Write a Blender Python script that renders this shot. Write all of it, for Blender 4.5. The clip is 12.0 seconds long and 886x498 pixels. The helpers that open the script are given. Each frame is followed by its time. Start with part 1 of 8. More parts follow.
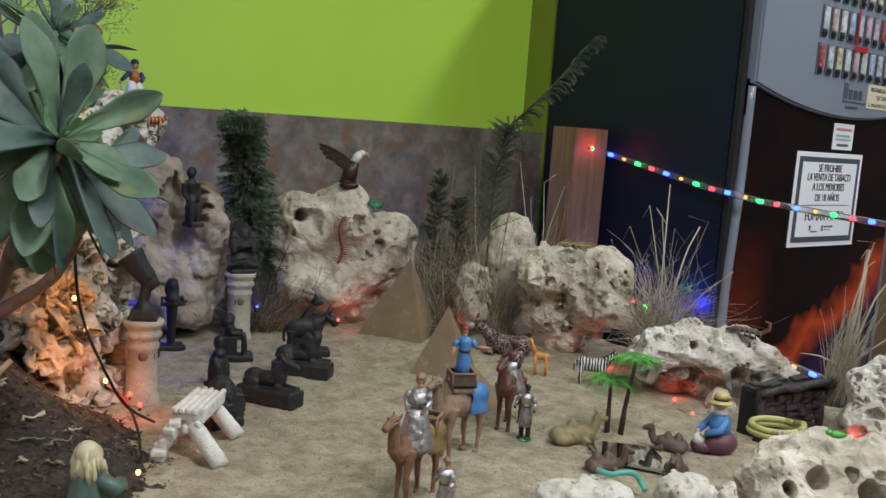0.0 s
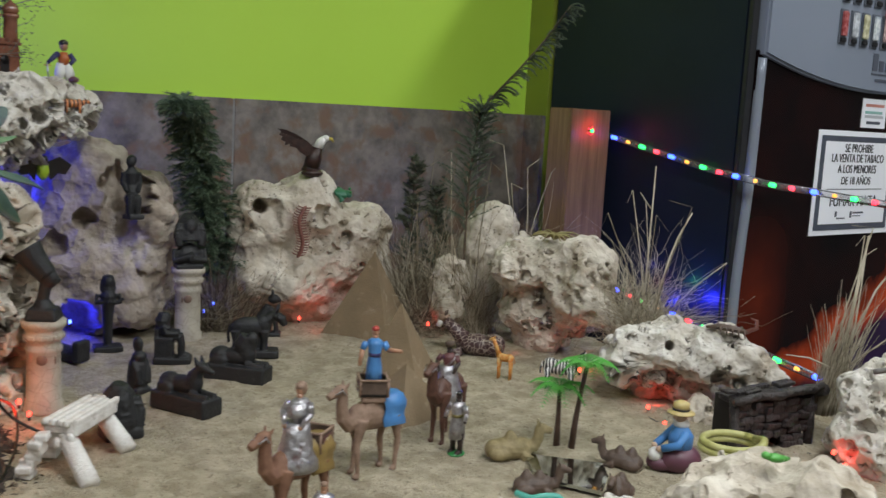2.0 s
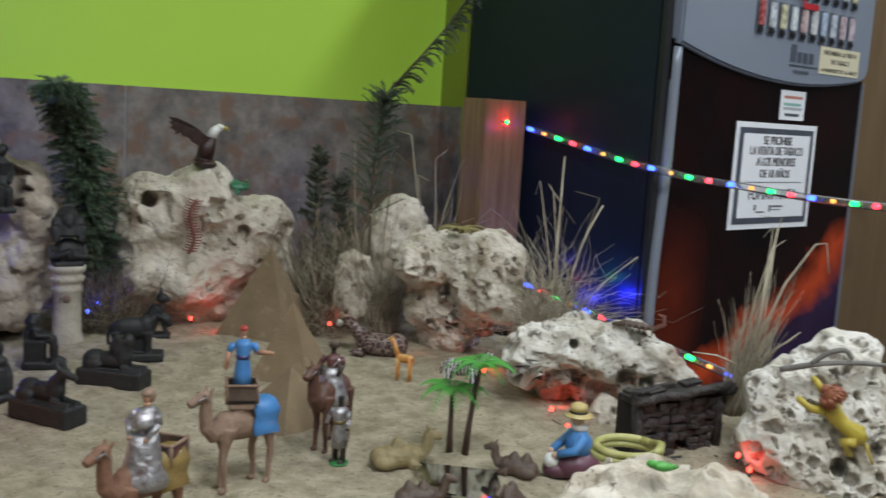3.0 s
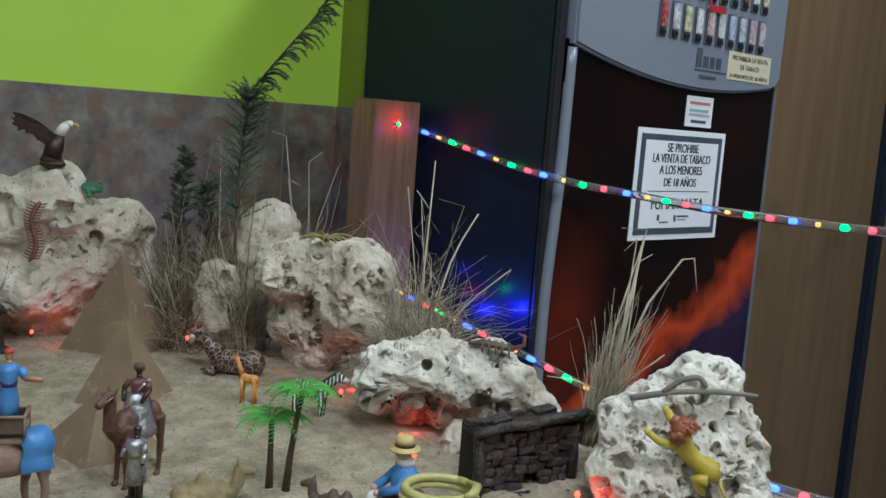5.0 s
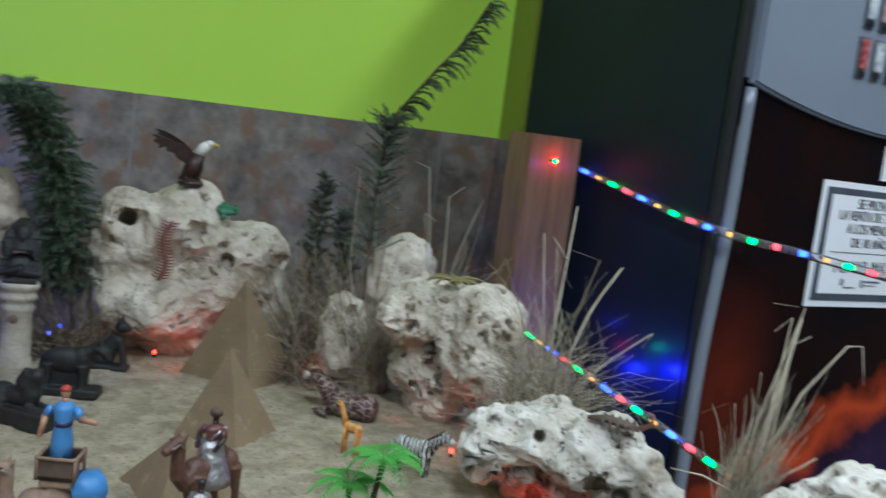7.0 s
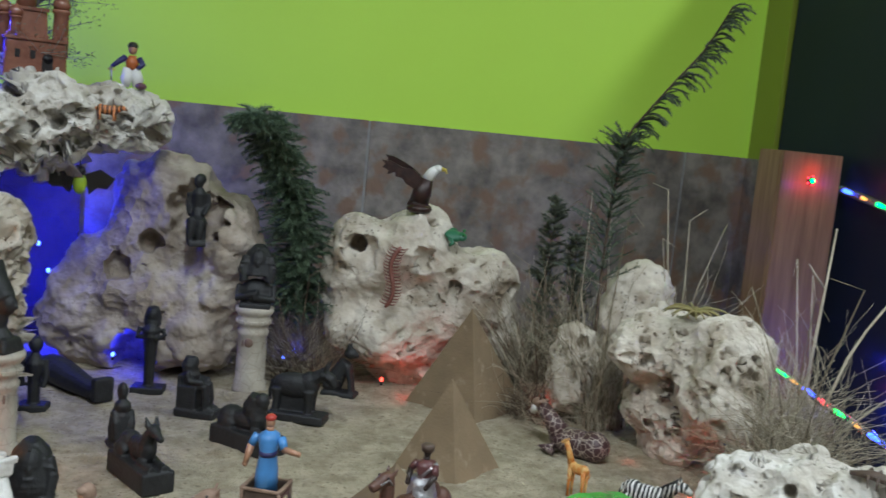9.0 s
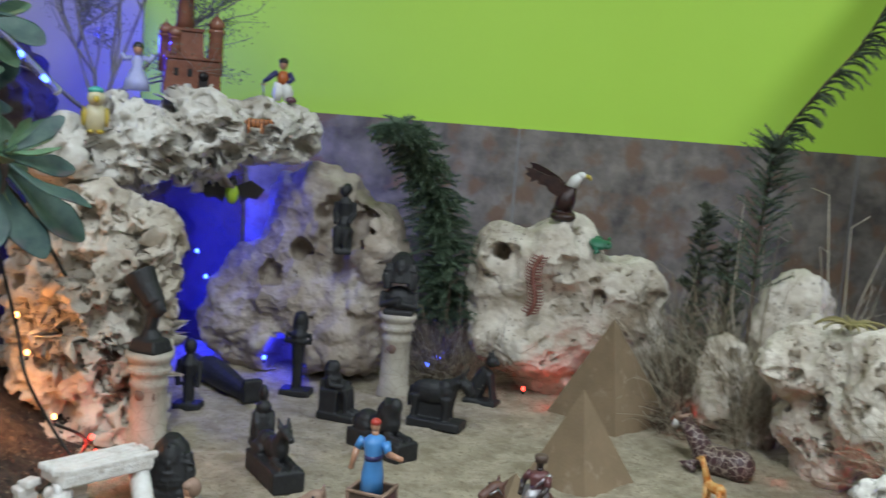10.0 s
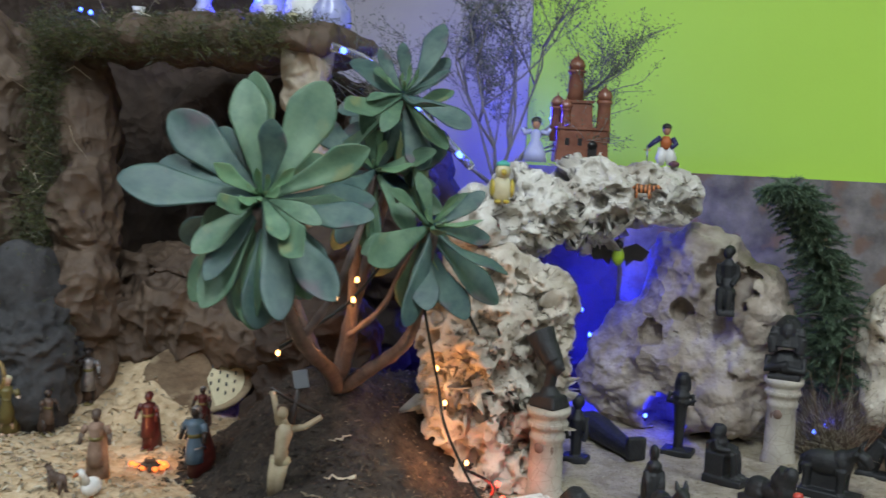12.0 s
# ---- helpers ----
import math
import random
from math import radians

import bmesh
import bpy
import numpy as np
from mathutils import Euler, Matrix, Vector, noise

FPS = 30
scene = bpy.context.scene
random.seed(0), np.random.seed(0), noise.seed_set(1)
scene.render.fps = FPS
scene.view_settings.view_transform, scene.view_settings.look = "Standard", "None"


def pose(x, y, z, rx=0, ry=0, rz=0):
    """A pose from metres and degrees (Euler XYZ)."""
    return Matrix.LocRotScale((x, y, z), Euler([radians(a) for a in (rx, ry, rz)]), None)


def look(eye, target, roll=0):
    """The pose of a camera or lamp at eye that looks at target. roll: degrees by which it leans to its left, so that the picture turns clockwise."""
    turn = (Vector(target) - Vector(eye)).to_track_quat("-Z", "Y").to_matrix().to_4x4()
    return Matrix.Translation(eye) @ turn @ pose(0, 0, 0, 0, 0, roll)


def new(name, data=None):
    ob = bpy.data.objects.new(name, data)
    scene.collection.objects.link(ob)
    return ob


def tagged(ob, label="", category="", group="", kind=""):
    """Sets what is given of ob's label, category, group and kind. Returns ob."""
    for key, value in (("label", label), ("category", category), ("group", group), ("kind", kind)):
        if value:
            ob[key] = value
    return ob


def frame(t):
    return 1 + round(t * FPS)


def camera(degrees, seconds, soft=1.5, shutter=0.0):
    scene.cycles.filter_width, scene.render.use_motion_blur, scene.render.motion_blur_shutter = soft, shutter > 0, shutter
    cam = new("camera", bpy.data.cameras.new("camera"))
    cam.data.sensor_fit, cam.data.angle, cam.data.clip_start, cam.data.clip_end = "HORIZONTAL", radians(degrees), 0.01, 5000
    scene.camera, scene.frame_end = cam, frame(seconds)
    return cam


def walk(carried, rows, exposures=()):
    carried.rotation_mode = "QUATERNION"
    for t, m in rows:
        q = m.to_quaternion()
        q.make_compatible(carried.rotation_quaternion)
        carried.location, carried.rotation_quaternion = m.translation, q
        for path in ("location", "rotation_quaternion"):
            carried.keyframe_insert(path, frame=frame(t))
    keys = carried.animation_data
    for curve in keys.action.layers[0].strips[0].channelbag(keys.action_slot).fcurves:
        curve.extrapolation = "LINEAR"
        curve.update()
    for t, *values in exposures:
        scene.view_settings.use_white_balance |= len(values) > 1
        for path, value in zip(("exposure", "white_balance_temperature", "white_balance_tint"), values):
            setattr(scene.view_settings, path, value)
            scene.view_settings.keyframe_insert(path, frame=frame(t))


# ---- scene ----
cam = camera(48.1, 12.0, shutter=0.5)
PATH = [
    (0, (0.072, 0.126, 1.2111), (0.0418, 1.5538, 1.0254), 4.3),
    (0.5, (0.0914, 0.1426, 1.2097), (0.0706, 1.5689, 1.0146), 4.4),
    (1, (0.1318, 0.1807, 1.2075), (0.0864, 1.6056, 1.0074), 4.2),
    (1.5, (0.1786, 0.2311, 1.2068), (0.0936, 1.6538, 1.0023), 3.9),
    (2, (0.2462, 0.2837, 1.1974), (0.1123, 1.7035, 0.998), 3.2),
    (2.5, (0.3017, 0.3384, 1.183), (0.1656, 1.7597, 0.9922), 2.7),
    (3, (0.3046, 0.3715, 1.1816), (0.2542, 1.7978, 0.9865), 3.4),
    (3.5, (0.3089, 0.3931, 1.1794), (0.3427, 1.8194, 0.9836), 4.3),
    (3.7, (0.3283, 0.4104, 1.1766), (0.3694, 1.8367, 0.9829), 4.2),
    (5.5, (0.4579, 0.504, 1.196), (0.4478, 1.9325, 1.0124), 4.8),
    (6, (0.4702, 0.5242, 1.209), (0.4457, 1.9519, 1.0239), 5.5),
    (6.5, (0.4802, 0.5551, 1.2046), (0.4255, 1.9843, 1.0369), 5.6),
    (7, (0.5018, 0.6106, 1.2046), (0.2383, 2.0153, 1.0318), 7.3),
    (7.2, (0.5184, 0.6214, 1.1888), (0.1858, 2.0124, 1.0246), 7.2),
    (9, (0.504, 0.6898, 1.1946), (-0.1015, 1.985, 1.0232), 5.7),
    (9.5, (0.5134, 0.7013, 1.1938), (-0.1858, 1.9476, 1.0174), 5.2),
    (10, (0.5558, 0.7279, 1.1974), (-0.2815, 1.885, 1.016), 4.5),
    (10.5, (0.5681, 0.7358, 1.2032), (-0.391, 1.7957, 1.0268), 4.0),
    (11, (0.545, 0.7272, 1.2118), (-0.5112, 1.692, 1.0462), 3.7),
    (11.5, (0.5249, 0.6948, 1.2162), (-0.6134, 1.5638, 1.0635), 3.1),
    (12, (0.5371, 0.648, 1.219), (-0.6401, 1.4645, 1.0736), 2.8),
]
walk(cam, [(t, look(eye, target, roll)) for t, eye, target, roll in PATH],
     [(0.0, 0.0, 6500, 10), (2.7, 0.0, 6500, 10), (3.5, 0.02, 5850, 6), (5.5, -0.06, 6000, 6), (6.2, -0.06, 5900, 6), (7.0, 0.05, 5700, 4),
      (9.0, 0.08, 6000, 6), (10.0, 0.2, 5950, 6), (11.0, 0.2, 6200, 6), (12.0, 0.24, 6000, 6)])

# ---- world, light and exposure ----
world = bpy.data.worlds.new("room_air")
scene.world = world
world.use_nodes = True
world.node_tree.nodes["Background"].inputs[0].default_value = (0.9, 0.95, 1.0, 1)
world.node_tree.nodes["Background"].inputs[1].default_value = 0.02
scene.view_settings.exposure = 0.0

# the tiled wall runs at this angle; local x along it, local -y out into the room
ANGLE = 42.5
WALL = pose(-0.3636, 2.1924, 0, 0, 0, ANGLE)


def at_wall(u, n, z):
    return WALL @ Vector((u, -n, z))


def lamp(name, kind, place, power, colour, size=0.02, size_y=None, aim=None):
    data = bpy.data.lights.new(name, kind)
    data.energy, data.color = power, colour
    if kind == "AREA":
        data.shape, data.size, data.size_y = "RECTANGLE", size, size_y or size
    else:
        data.shadow_soft_size = size
    ob = new(name, data)
    ob.matrix_world = Matrix.Translation(place) @ (aim or Matrix())
    return ob


# four fluorescent ceiling fittings out of view, running out from the wall: the first inferred from the machine's
# shadow, the others added as fill
CEIL = 2.62
TUBES = [(1.33, 1.35, 18.5), (-0.35, 2.05, 31.0), (-1.9, 1.7, 18.0), (0.75, 3.5, 20.0)]
for u, n, power in TUBES:
    lamp("tube_and_fill_light", "AREA", at_wall(u, n, CEIL - 0.09), power, (0.93, 0.98, 1.0), 0.14, 1.25,
         Euler((0, 0, radians(ANGLE))).to_matrix().to_4x4())

# coloured fairy lights among the rocks: place, power, colour, bulb radius
RED, BLUE, WARM = (1.0, 0.03, 0.012), (0.02, 0.025, 1.0), (1.0, 0.38, 0.11)
FAIRY = [
    ((-0.105, 1.950, 0.826), 0.036, RED), ((-0.26, 1.955, 0.812), 0.013, RED), ((0.065, 2.0, 0.83), 0.004, RED),
    ((0.335, 1.835, 0.812), 0.030, RED), ((0.43, 1.655, 0.809), 0.016, RED), ((0.465, 1.605, 0.806), 0.004, RED),
    ((0.612, 1.425, 0.825), 0.020, RED), ((0.225, 1.90, 0.812), 0.003, RED),
    ((-0.672, 1.792, 1.00), 1.5, BLUE), ((-0.675, 1.79, 0.885), 1.2, BLUE), ((-0.62, 1.69, 0.985), 0.05, BLUE), ((-0.478, 1.775, 0.838), 0.13, BLUE), ((-0.31, 1.94, 0.84), 0.06, BLUE),
    ((-0.70, 1.60, 1.26), 1.9, BLUE), ((-0.42, 1.93, 1.05), 0.06, BLUE), ((-0.86, 1.26, 1.43), 0.7, BLUE), ((-0.985, 1.06, 1.405), 0.06, BLUE),
    ((-0.392, 1.300, 0.862), 0.11, WARM), ((-0.402, 1.305, 0.950), 0.11, WARM), ((-0.425, 1.17, 1.03), 0.13, WARM), ((-0.345, 1.345, 0.830), 0.055, RED),
    ((-0.315, 1.36, 0.82), 0.02, RED), ((-0.655, 1.043, 0.835), 0.085, WARM), ((-0.44, 1.12, 1.02), 0.02, WARM),
]
for place, power, colour in FAIRY:
    lamp("fairy_light", "POINT", place, power, colour, 0.006)
# glow of the rope light on the cabinet beside it
for place, power, colour in [(at_wall(0.742, 0.575, 0.852), 0.50, BLUE), (at_wall(0.742, 0.41, 0.895), 0.035, BLUE), (at_wall(0.742, 0.482, 0.83), 0.40, BLUE), (at_wall(0.745, 0.53, 0.88), 0.03, (0.05, 1, 0.3)), (at_wall(0.745, 0.44, 0.86), 0.02, RED),
                             (at_wall(0.678, 0.322, 1.186), 0.020, RED), (at_wall(0.693, 0.322, 1.166), 0.016, RED), (at_wall(0.664, 0.322, 1.164), 0.016, RED), (at_wall(0.712, 0.322, 1.168), 0.009, BLUE), (at_wall(0.645, 0.322, 1.162), 0.008, BLUE),
                             ((0.20, 2.37, 1.05), 0.04, BLUE)]:
    lamp("rope_glow", "POINT", place, power, colour, 0.006)


# ---- materials ----
def mat(name, a, b=None, scale=25.0, rough=0.6, metal=0.0, bump=0.15, fine=250.0, depth=0.001, coat=0.0, mix=(0.35, 0.65), spots=None, trans=0.0, soft=0.0):
    """Two tones mixed by noise, with fine relief. spots: (colour, scale, from, to) for a third tone in patches."""
    m = bpy.data.materials.new(name)
    m.use_nodes = True
    t = m.node_tree
    n, link = t.nodes, t.links
    s = n["Principled BSDF"]
    co = n.new("ShaderNodeTexCoord")
    co.name = "co"
    big = n.new("ShaderNodeTexNoise")
    big.name = "big"
    big.inputs["Scale"].default_value, big.inputs["Detail"].default_value, big.inputs["Roughness"].default_value = scale, 6, 0.62
    link.new(co.outputs["Object"], big.inputs["Vector"])
    ramp = n.new("ShaderNodeValToRGB")
    ramp.name = "ramp"
    ramp.color_ramp.elements[0].position, ramp.color_ramp.elements[1].position = mix
    ramp.color_ramp.elements[0].color, ramp.color_ramp.elements[1].color = (*a, 1), (*(b or [c * 0.75 for c in a]), 1)
    link.new(big.outputs["Fac"], ramp.inputs["Fac"])
    out = ramp.outputs["Color"]
    if spots:
        colour, size, lo, hi = spots
        sp = n.new("ShaderNodeTexNoise")
        sp.inputs["Scale"].default_value, sp.inputs["Detail"].default_value = size, 4
        link.new(co.outputs["Object"], sp.inputs["Vector"])
        mask = n.new("ShaderNodeMapRange")
        mask.inputs["From Min"].default_value, mask.inputs["From Max"].default_value = lo, hi
        link.new(sp.outputs["Fac"], mask.inputs["Value"])
        mx = n.new("ShaderNodeMix")
        mx.data_type = "RGBA"
        link.new(mask.outputs["Result"], mx.inputs["Factor"])
        link.new(out, mx.inputs["A"])
        mx.inputs["B"].default_value = (*colour, 1)
        out = mx.outputs["Result"]
    link.new(out, s.inputs["Base Color"])
    s.inputs["Roughness"].default_value, s.inputs["Metallic"].default_value = rough, metal
    s.inputs["Coat Weight"].default_value = coat
    s.inputs["Coat Roughness"].default_value = 0.15
    s.inputs["Transmission Weight"].default_value = trans
    s.inputs["Subsurface Weight"].default_value = soft
    s.inputs["Subsurface Scale"].default_value = 0.004
    fn = n.new("ShaderNodeTexNoise")
    fn.inputs["Scale"].default_value, fn.inputs["Detail"].default_value = fine, 4
    link.new(co.outputs["Object"], fn.inputs["Vector"])
    bp = n.new("ShaderNodeBump")
    bp.name = "relief"
    bp.inputs["Strength"].default_value, bp.inputs["Distance"].default_value = bump, depth
    link.new(fn.outputs["Fac"], bp.inputs["Height"])
    link.new(bp.outputs["Normal"], s.inputs["Normal"])
    return m


def glow(name, colour, strength):
    m = bpy.data.materials.new(name)
    m.use_nodes = True
    s = m.node_tree.nodes["Principled BSDF"]
    s.inputs["Base Color"].default_value = (*colour, 1)
    s.inputs["Emission Color"].default_value = (*colour, 1)
    s.inputs["Emission Strength"].default_value = strength
    return m


def add(m, kind, **values):
    node = m.node_tree.nodes.new("ShaderNode" + kind)
    for k, v in values.items():
        node.inputs[k].default_value = v
    return node


def stone(name, pale, tan, stain, pit=1.0):
    """Weathered limestone: mottled tones at two sizes, small pits and grain in the relief."""
    m = mat(name, tan, pale, 22, 0.9, bump=0.3, fine=420, depth=0.001, mix=(0.38, 0.62), spots=(stain, 14, 0.54, 0.70))
    t = m.node_tree
    s, co = t.nodes["Principled BSDF"], t.nodes["co"]
    warp = add(m, "TexNoise", Scale=60.0)
    t.links.new(co.outputs["Object"], warp.inputs["Vector"])
    mixv = add(m, "VectorMath")
    mixv.operation = "MULTIPLY_ADD"
    mixv.inputs[1].default_value = (0.012, 0.012, 0.012)
    t.links.new(warp.outputs["Color"], mixv.inputs[0])
    t.links.new(co.outputs["Object"], mixv.inputs[2])
    last = t.nodes["relief"]
    for size, strength in ((95.0, 0.40 * pit), (240.0, 0.30 * pit)):
        v = add(m, "TexVoronoi", Scale=size)
        t.links.new(mixv.outputs["Vector"], v.inputs["Vector"])
        r = add(m, "MapRange")
        r.inputs["From Max"].default_value = 0.45
        t.links.new(v.outputs["Distance"], r.inputs["Value"])
        b = add(m, "Bump", Strength=strength, Distance=0.25 / size)
        t.links.new(r.outputs["Result"], b.inputs["Height"])
        t.links.new(last.outputs["Normal"], b.inputs["Normal"])
        last = b
    t.links.new(last.outputs["Normal"], s.inputs["Normal"])
    # brown specks in scattered patches, painting the shade of small pores
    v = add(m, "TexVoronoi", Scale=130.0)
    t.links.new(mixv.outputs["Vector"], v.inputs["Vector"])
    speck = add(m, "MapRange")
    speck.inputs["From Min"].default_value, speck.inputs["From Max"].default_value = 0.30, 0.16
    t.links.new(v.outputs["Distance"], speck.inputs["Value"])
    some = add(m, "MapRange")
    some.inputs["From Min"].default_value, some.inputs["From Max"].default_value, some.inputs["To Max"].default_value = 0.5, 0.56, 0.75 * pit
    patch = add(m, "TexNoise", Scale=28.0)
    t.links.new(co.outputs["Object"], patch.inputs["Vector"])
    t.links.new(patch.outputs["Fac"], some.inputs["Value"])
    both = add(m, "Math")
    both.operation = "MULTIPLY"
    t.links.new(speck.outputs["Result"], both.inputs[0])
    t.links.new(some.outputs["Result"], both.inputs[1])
    pore_shade = add(m, "Mix")
    pore_shade.data_type = "RGBA"
    t.links.new(both.outputs[0], pore_shade.inputs["Factor"])
    t.links.new(s.inputs["Base Color"].links[0].from_socket, pore_shade.inputs["A"])
    pore_shade.inputs["B"].default_value = (stain[0] * 0.4, stain[1] * 0.38, stain[2] * 0.36, 1)
    t.links.new(pore_shade.outputs["Result"], s.inputs["Base Color"])
    return m


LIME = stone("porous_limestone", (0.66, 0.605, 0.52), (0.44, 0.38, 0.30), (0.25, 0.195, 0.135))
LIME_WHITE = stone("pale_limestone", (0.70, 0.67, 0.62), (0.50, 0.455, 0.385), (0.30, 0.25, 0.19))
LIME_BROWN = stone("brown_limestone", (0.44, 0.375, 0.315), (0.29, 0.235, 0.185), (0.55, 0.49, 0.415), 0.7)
GREEN_WALL = mat("lime_green_paint", (0.455, 0.71, 0.060), (0.47, 0.735, 0.066), 3, 0.55, bump=0.12, fine=180, depth=0.0015)
# wall green darkened to olive: the pier's shade is put into its colour
GREEN_WALL_SHADE = mat("shaded_green_paint", (0.20, 0.25, 0.020), (0.225, 0.275, 0.025), 3, 0.55, bump=0.12, fine=180, depth=0.0015)
GREY_WALL = mat("grey_beige_plaster", (0.42, 0.39, 0.36), (0.35, 0.32, 0.3), 4, 0.8, bump=0.15, fine=90)
UNSEEN_WALL = mat("taupe_paint", (0.24, 0.235, 0.22), (0.22, 0.215, 0.20), 3, 0.6)
SLATE = mat("slate_tile", (0.098, 0.085, 0.070), (0.255, 0.226, 0.180), 17, 0.42, bump=0.5, fine=60, depth=0.004, mix=(0.37, 0.63), spots=((0.185, 0.118, 0.074), 22, 0.51, 0.63))
GROUT = mat("grey_grout", (0.27, 0.265, 0.25), None, 40, 0.9)
NAVY = mat("dark_blue_laminate", (0.009, 0.013, 0.026), (0.011, 0.016, 0.032), 6, 0.42, bump=0.25, fine=900, depth=0.0004)
GREY_PLASTIC = mat("blue_grey_plastic", (0.21, 0.24, 0.30), (0.225, 0.255, 0.315), 4, 0.45, bump=0.1, fine=700, depth=0.0003)
TRIM_GREY = mat("pale_grey_trim", (0.25, 0.28, 0.34), (0.28, 0.31, 0.37), 5, 0.32, metal=0.2)
BLACK = mat("black_rubber", (0.012, 0.012, 0.014), (0.02, 0.02, 0.022), 30, 0.5)
WOOD_BROWN = mat("brown_wood_panel", (0.150, 0.098, 0.052), (0.195, 0.130, 0.072), 3, 0.5, bump=0.1, spots=((0.055, 0.034, 0.018), 2.2, 0.60, 0.74))
WOOD_PLANK = mat("pine_plank", (0.19, 0.105, 0.055), (0.31, 0.185, 0.10), 5, 0.5, bump=0.15)
for m, stretch in ((WOOD_BROWN, (9, 9, 0.7)), (WOOD_PLANK, (16, 16, 1.1))):
    mp = add(m, "Mapping")
    mp.inputs["Scale"].default_value = stretch
    t = m.node_tree
    t.links.new(t.nodes["co"].outputs["Object"], mp.inputs["Vector"])
    t.links.new(mp.outputs["Vector"], t.nodes["big"].inputs["Vector"])
SAND = mat("coarse_sand", (0.33, 0.275, 0.185), (0.54, 0.47, 0.345), 38, 0.95, bump=1.0, fine=330, depth=0.007, mix=(0.36, 0.64), spots=((0.25, 0.20, 0.135), 170, 0.58, 0.70))
SOIL = mat("dark_soil", (0.022, 0.017, 0.014), (0.062, 0.047, 0.036), 70, 0.95, bump=1.0, fine=160, depth=0.008, spots=((0.10, 0.08, 0.06), 120, 0.62, 0.72))
CHIPS = mat("wood_shavings", (0.42, 0.30, 0.17), (0.62, 0.49, 0.32), 60, 0.85, bump=0.8, fine=180, depth=0.003)
STRAW = mat("dry_straw", (0.37, 0.315, 0.225), (0.55, 0.49, 0.375), 20, 0.7, bump=0.1)
AIR_PLANT = mat("yellow_green_spikes", (0.20, 0.17, 0.06), (0.32, 0.27, 0.11), 40, 0.6, bump=0.1)
STRAW_DARK = mat("weathered_straw", (0.17, 0.135, 0.09), (0.27, 0.225, 0.15), 20, 0.75, bump=0.1)
FIR = mat("dark_fir_needles", (0.062, 0.100, 0.060), (0.115, 0.165, 0.098), 30, 0.6, bump=0.1)
TAMARISK_GREEN = mat("grey_green_scale_leaves", (0.075, 0.10, 0.062), (0.13, 0.165, 0.11), 30, 0.65, bump=0.1)
FIR_GREY = mat("dull_fir_needles", (0.062, 0.076, 0.048), (0.115, 0.125, 0.085), 30, 0.7, bump=0.1)
TWIG = mat("brown_twig", (0.07, 0.05, 0.035), (0.14, 0.10, 0.07), 40, 0.85, bump=0.4)
MOSS = mat("moss", (0.032, 0.040, 0.012), (0.075, 0.085, 0.026), 40, 0.95, bump=0.8, fine=300)
MOSS_PALE = mat("yellow_moss", (0.075, 0.080, 0.024), (0.13, 0.125, 0.042), 40, 0.95, bump=0.4)
BASALT = mat("black_cast_stone", (0.010, 0.0104, 0.0118), (0.019, 0.0192, 0.021), 60, 0.58, bump=0.6, fine=260, depth=0.0016, spots=((0.035, 0.034, 0.034), 45, 0.64, 0.78))
CARD = mat("sand_coated_card", (0.20, 0.145, 0.085), (0.255, 0.185, 0.11), 18, 0.85, bump=0.6, fine=350, depth=0.0014, spots=((0.33, 0.26, 0.175), 55, 0.60, 0.74))
PLASTER = mat("white_plaster", (0.64, 0.60, 0.56), (0.80, 0.78, 0.75), 60, 0.75, bump=0.7, fine=240, depth=0.002, spots=((0.40, 0.33, 0.28), 50, 0.6, 0.72))
COLUMN = mat("aged_plaster", (0.50, 0.46, 0.38), (0.36, 0.32, 0.26), 28, 0.75, bump=0.5, fine=260, spots=((0.22, 0.2, 0.17), 35, 0.64, 0.72))
KRAFT = mat("crumpled_kraft_paper", (0.070, 0.045, 0.030), (0.130, 0.088, 0.058), 14, 0.7, bump=0.5, fine=90, depth=0.003, spots=((0.075, 0.05, 0.033), 9, 0.55, 0.68))
PALE_PAPER = mat("pale_crumpled_paper", (0.36, 0.30, 0.22), (0.46, 0.39, 0.30), 16, 0.75, bump=0.35, fine=90, depth=0.003)
# serves the brown backdrop, and paper with shade put into its colour
KRAFT_DARK_SHADED = mat("dark_and_shaded_kraft_paper", (0.028, 0.018, 0.013), (0.06, 0.038, 0.026), 10, 0.85, bump=0.5, fine=70, depth=0.004)
# brownish joint lines over the old columns
t = COLUMN.node_tree
crack = add(COLUMN, "TexVoronoi", Scale=62.0)
crack.feature = "DISTANCE_TO_EDGE"
t.links.new(t.nodes["co"].outputs["Object"], crack.inputs["Vector"])
thin = add(COLUMN, "MapRange")
thin.inputs["From Min"].default_value, thin.inputs["From Max"].default_value, thin.inputs["To Max"].default_value = 0.03, 0.008, 0.35
t.links.new(crack.outputs["Distance"], thin.inputs["Value"])
joint = add(COLUMN, "Mix")
joint.data_type = "RGBA"
t.links.new(thin.outputs["Result"], joint.inputs["Factor"])
t.links.new(t.nodes["Principled BSDF"].inputs["Base Color"].links[0].from_socket, joint.inputs["A"])
joint.inputs["B"].default_value = (0.13, 0.10, 0.075, 1)
t.links.new(joint.outputs["Result"], t.nodes["Principled BSDF"].inputs["Base Color"])
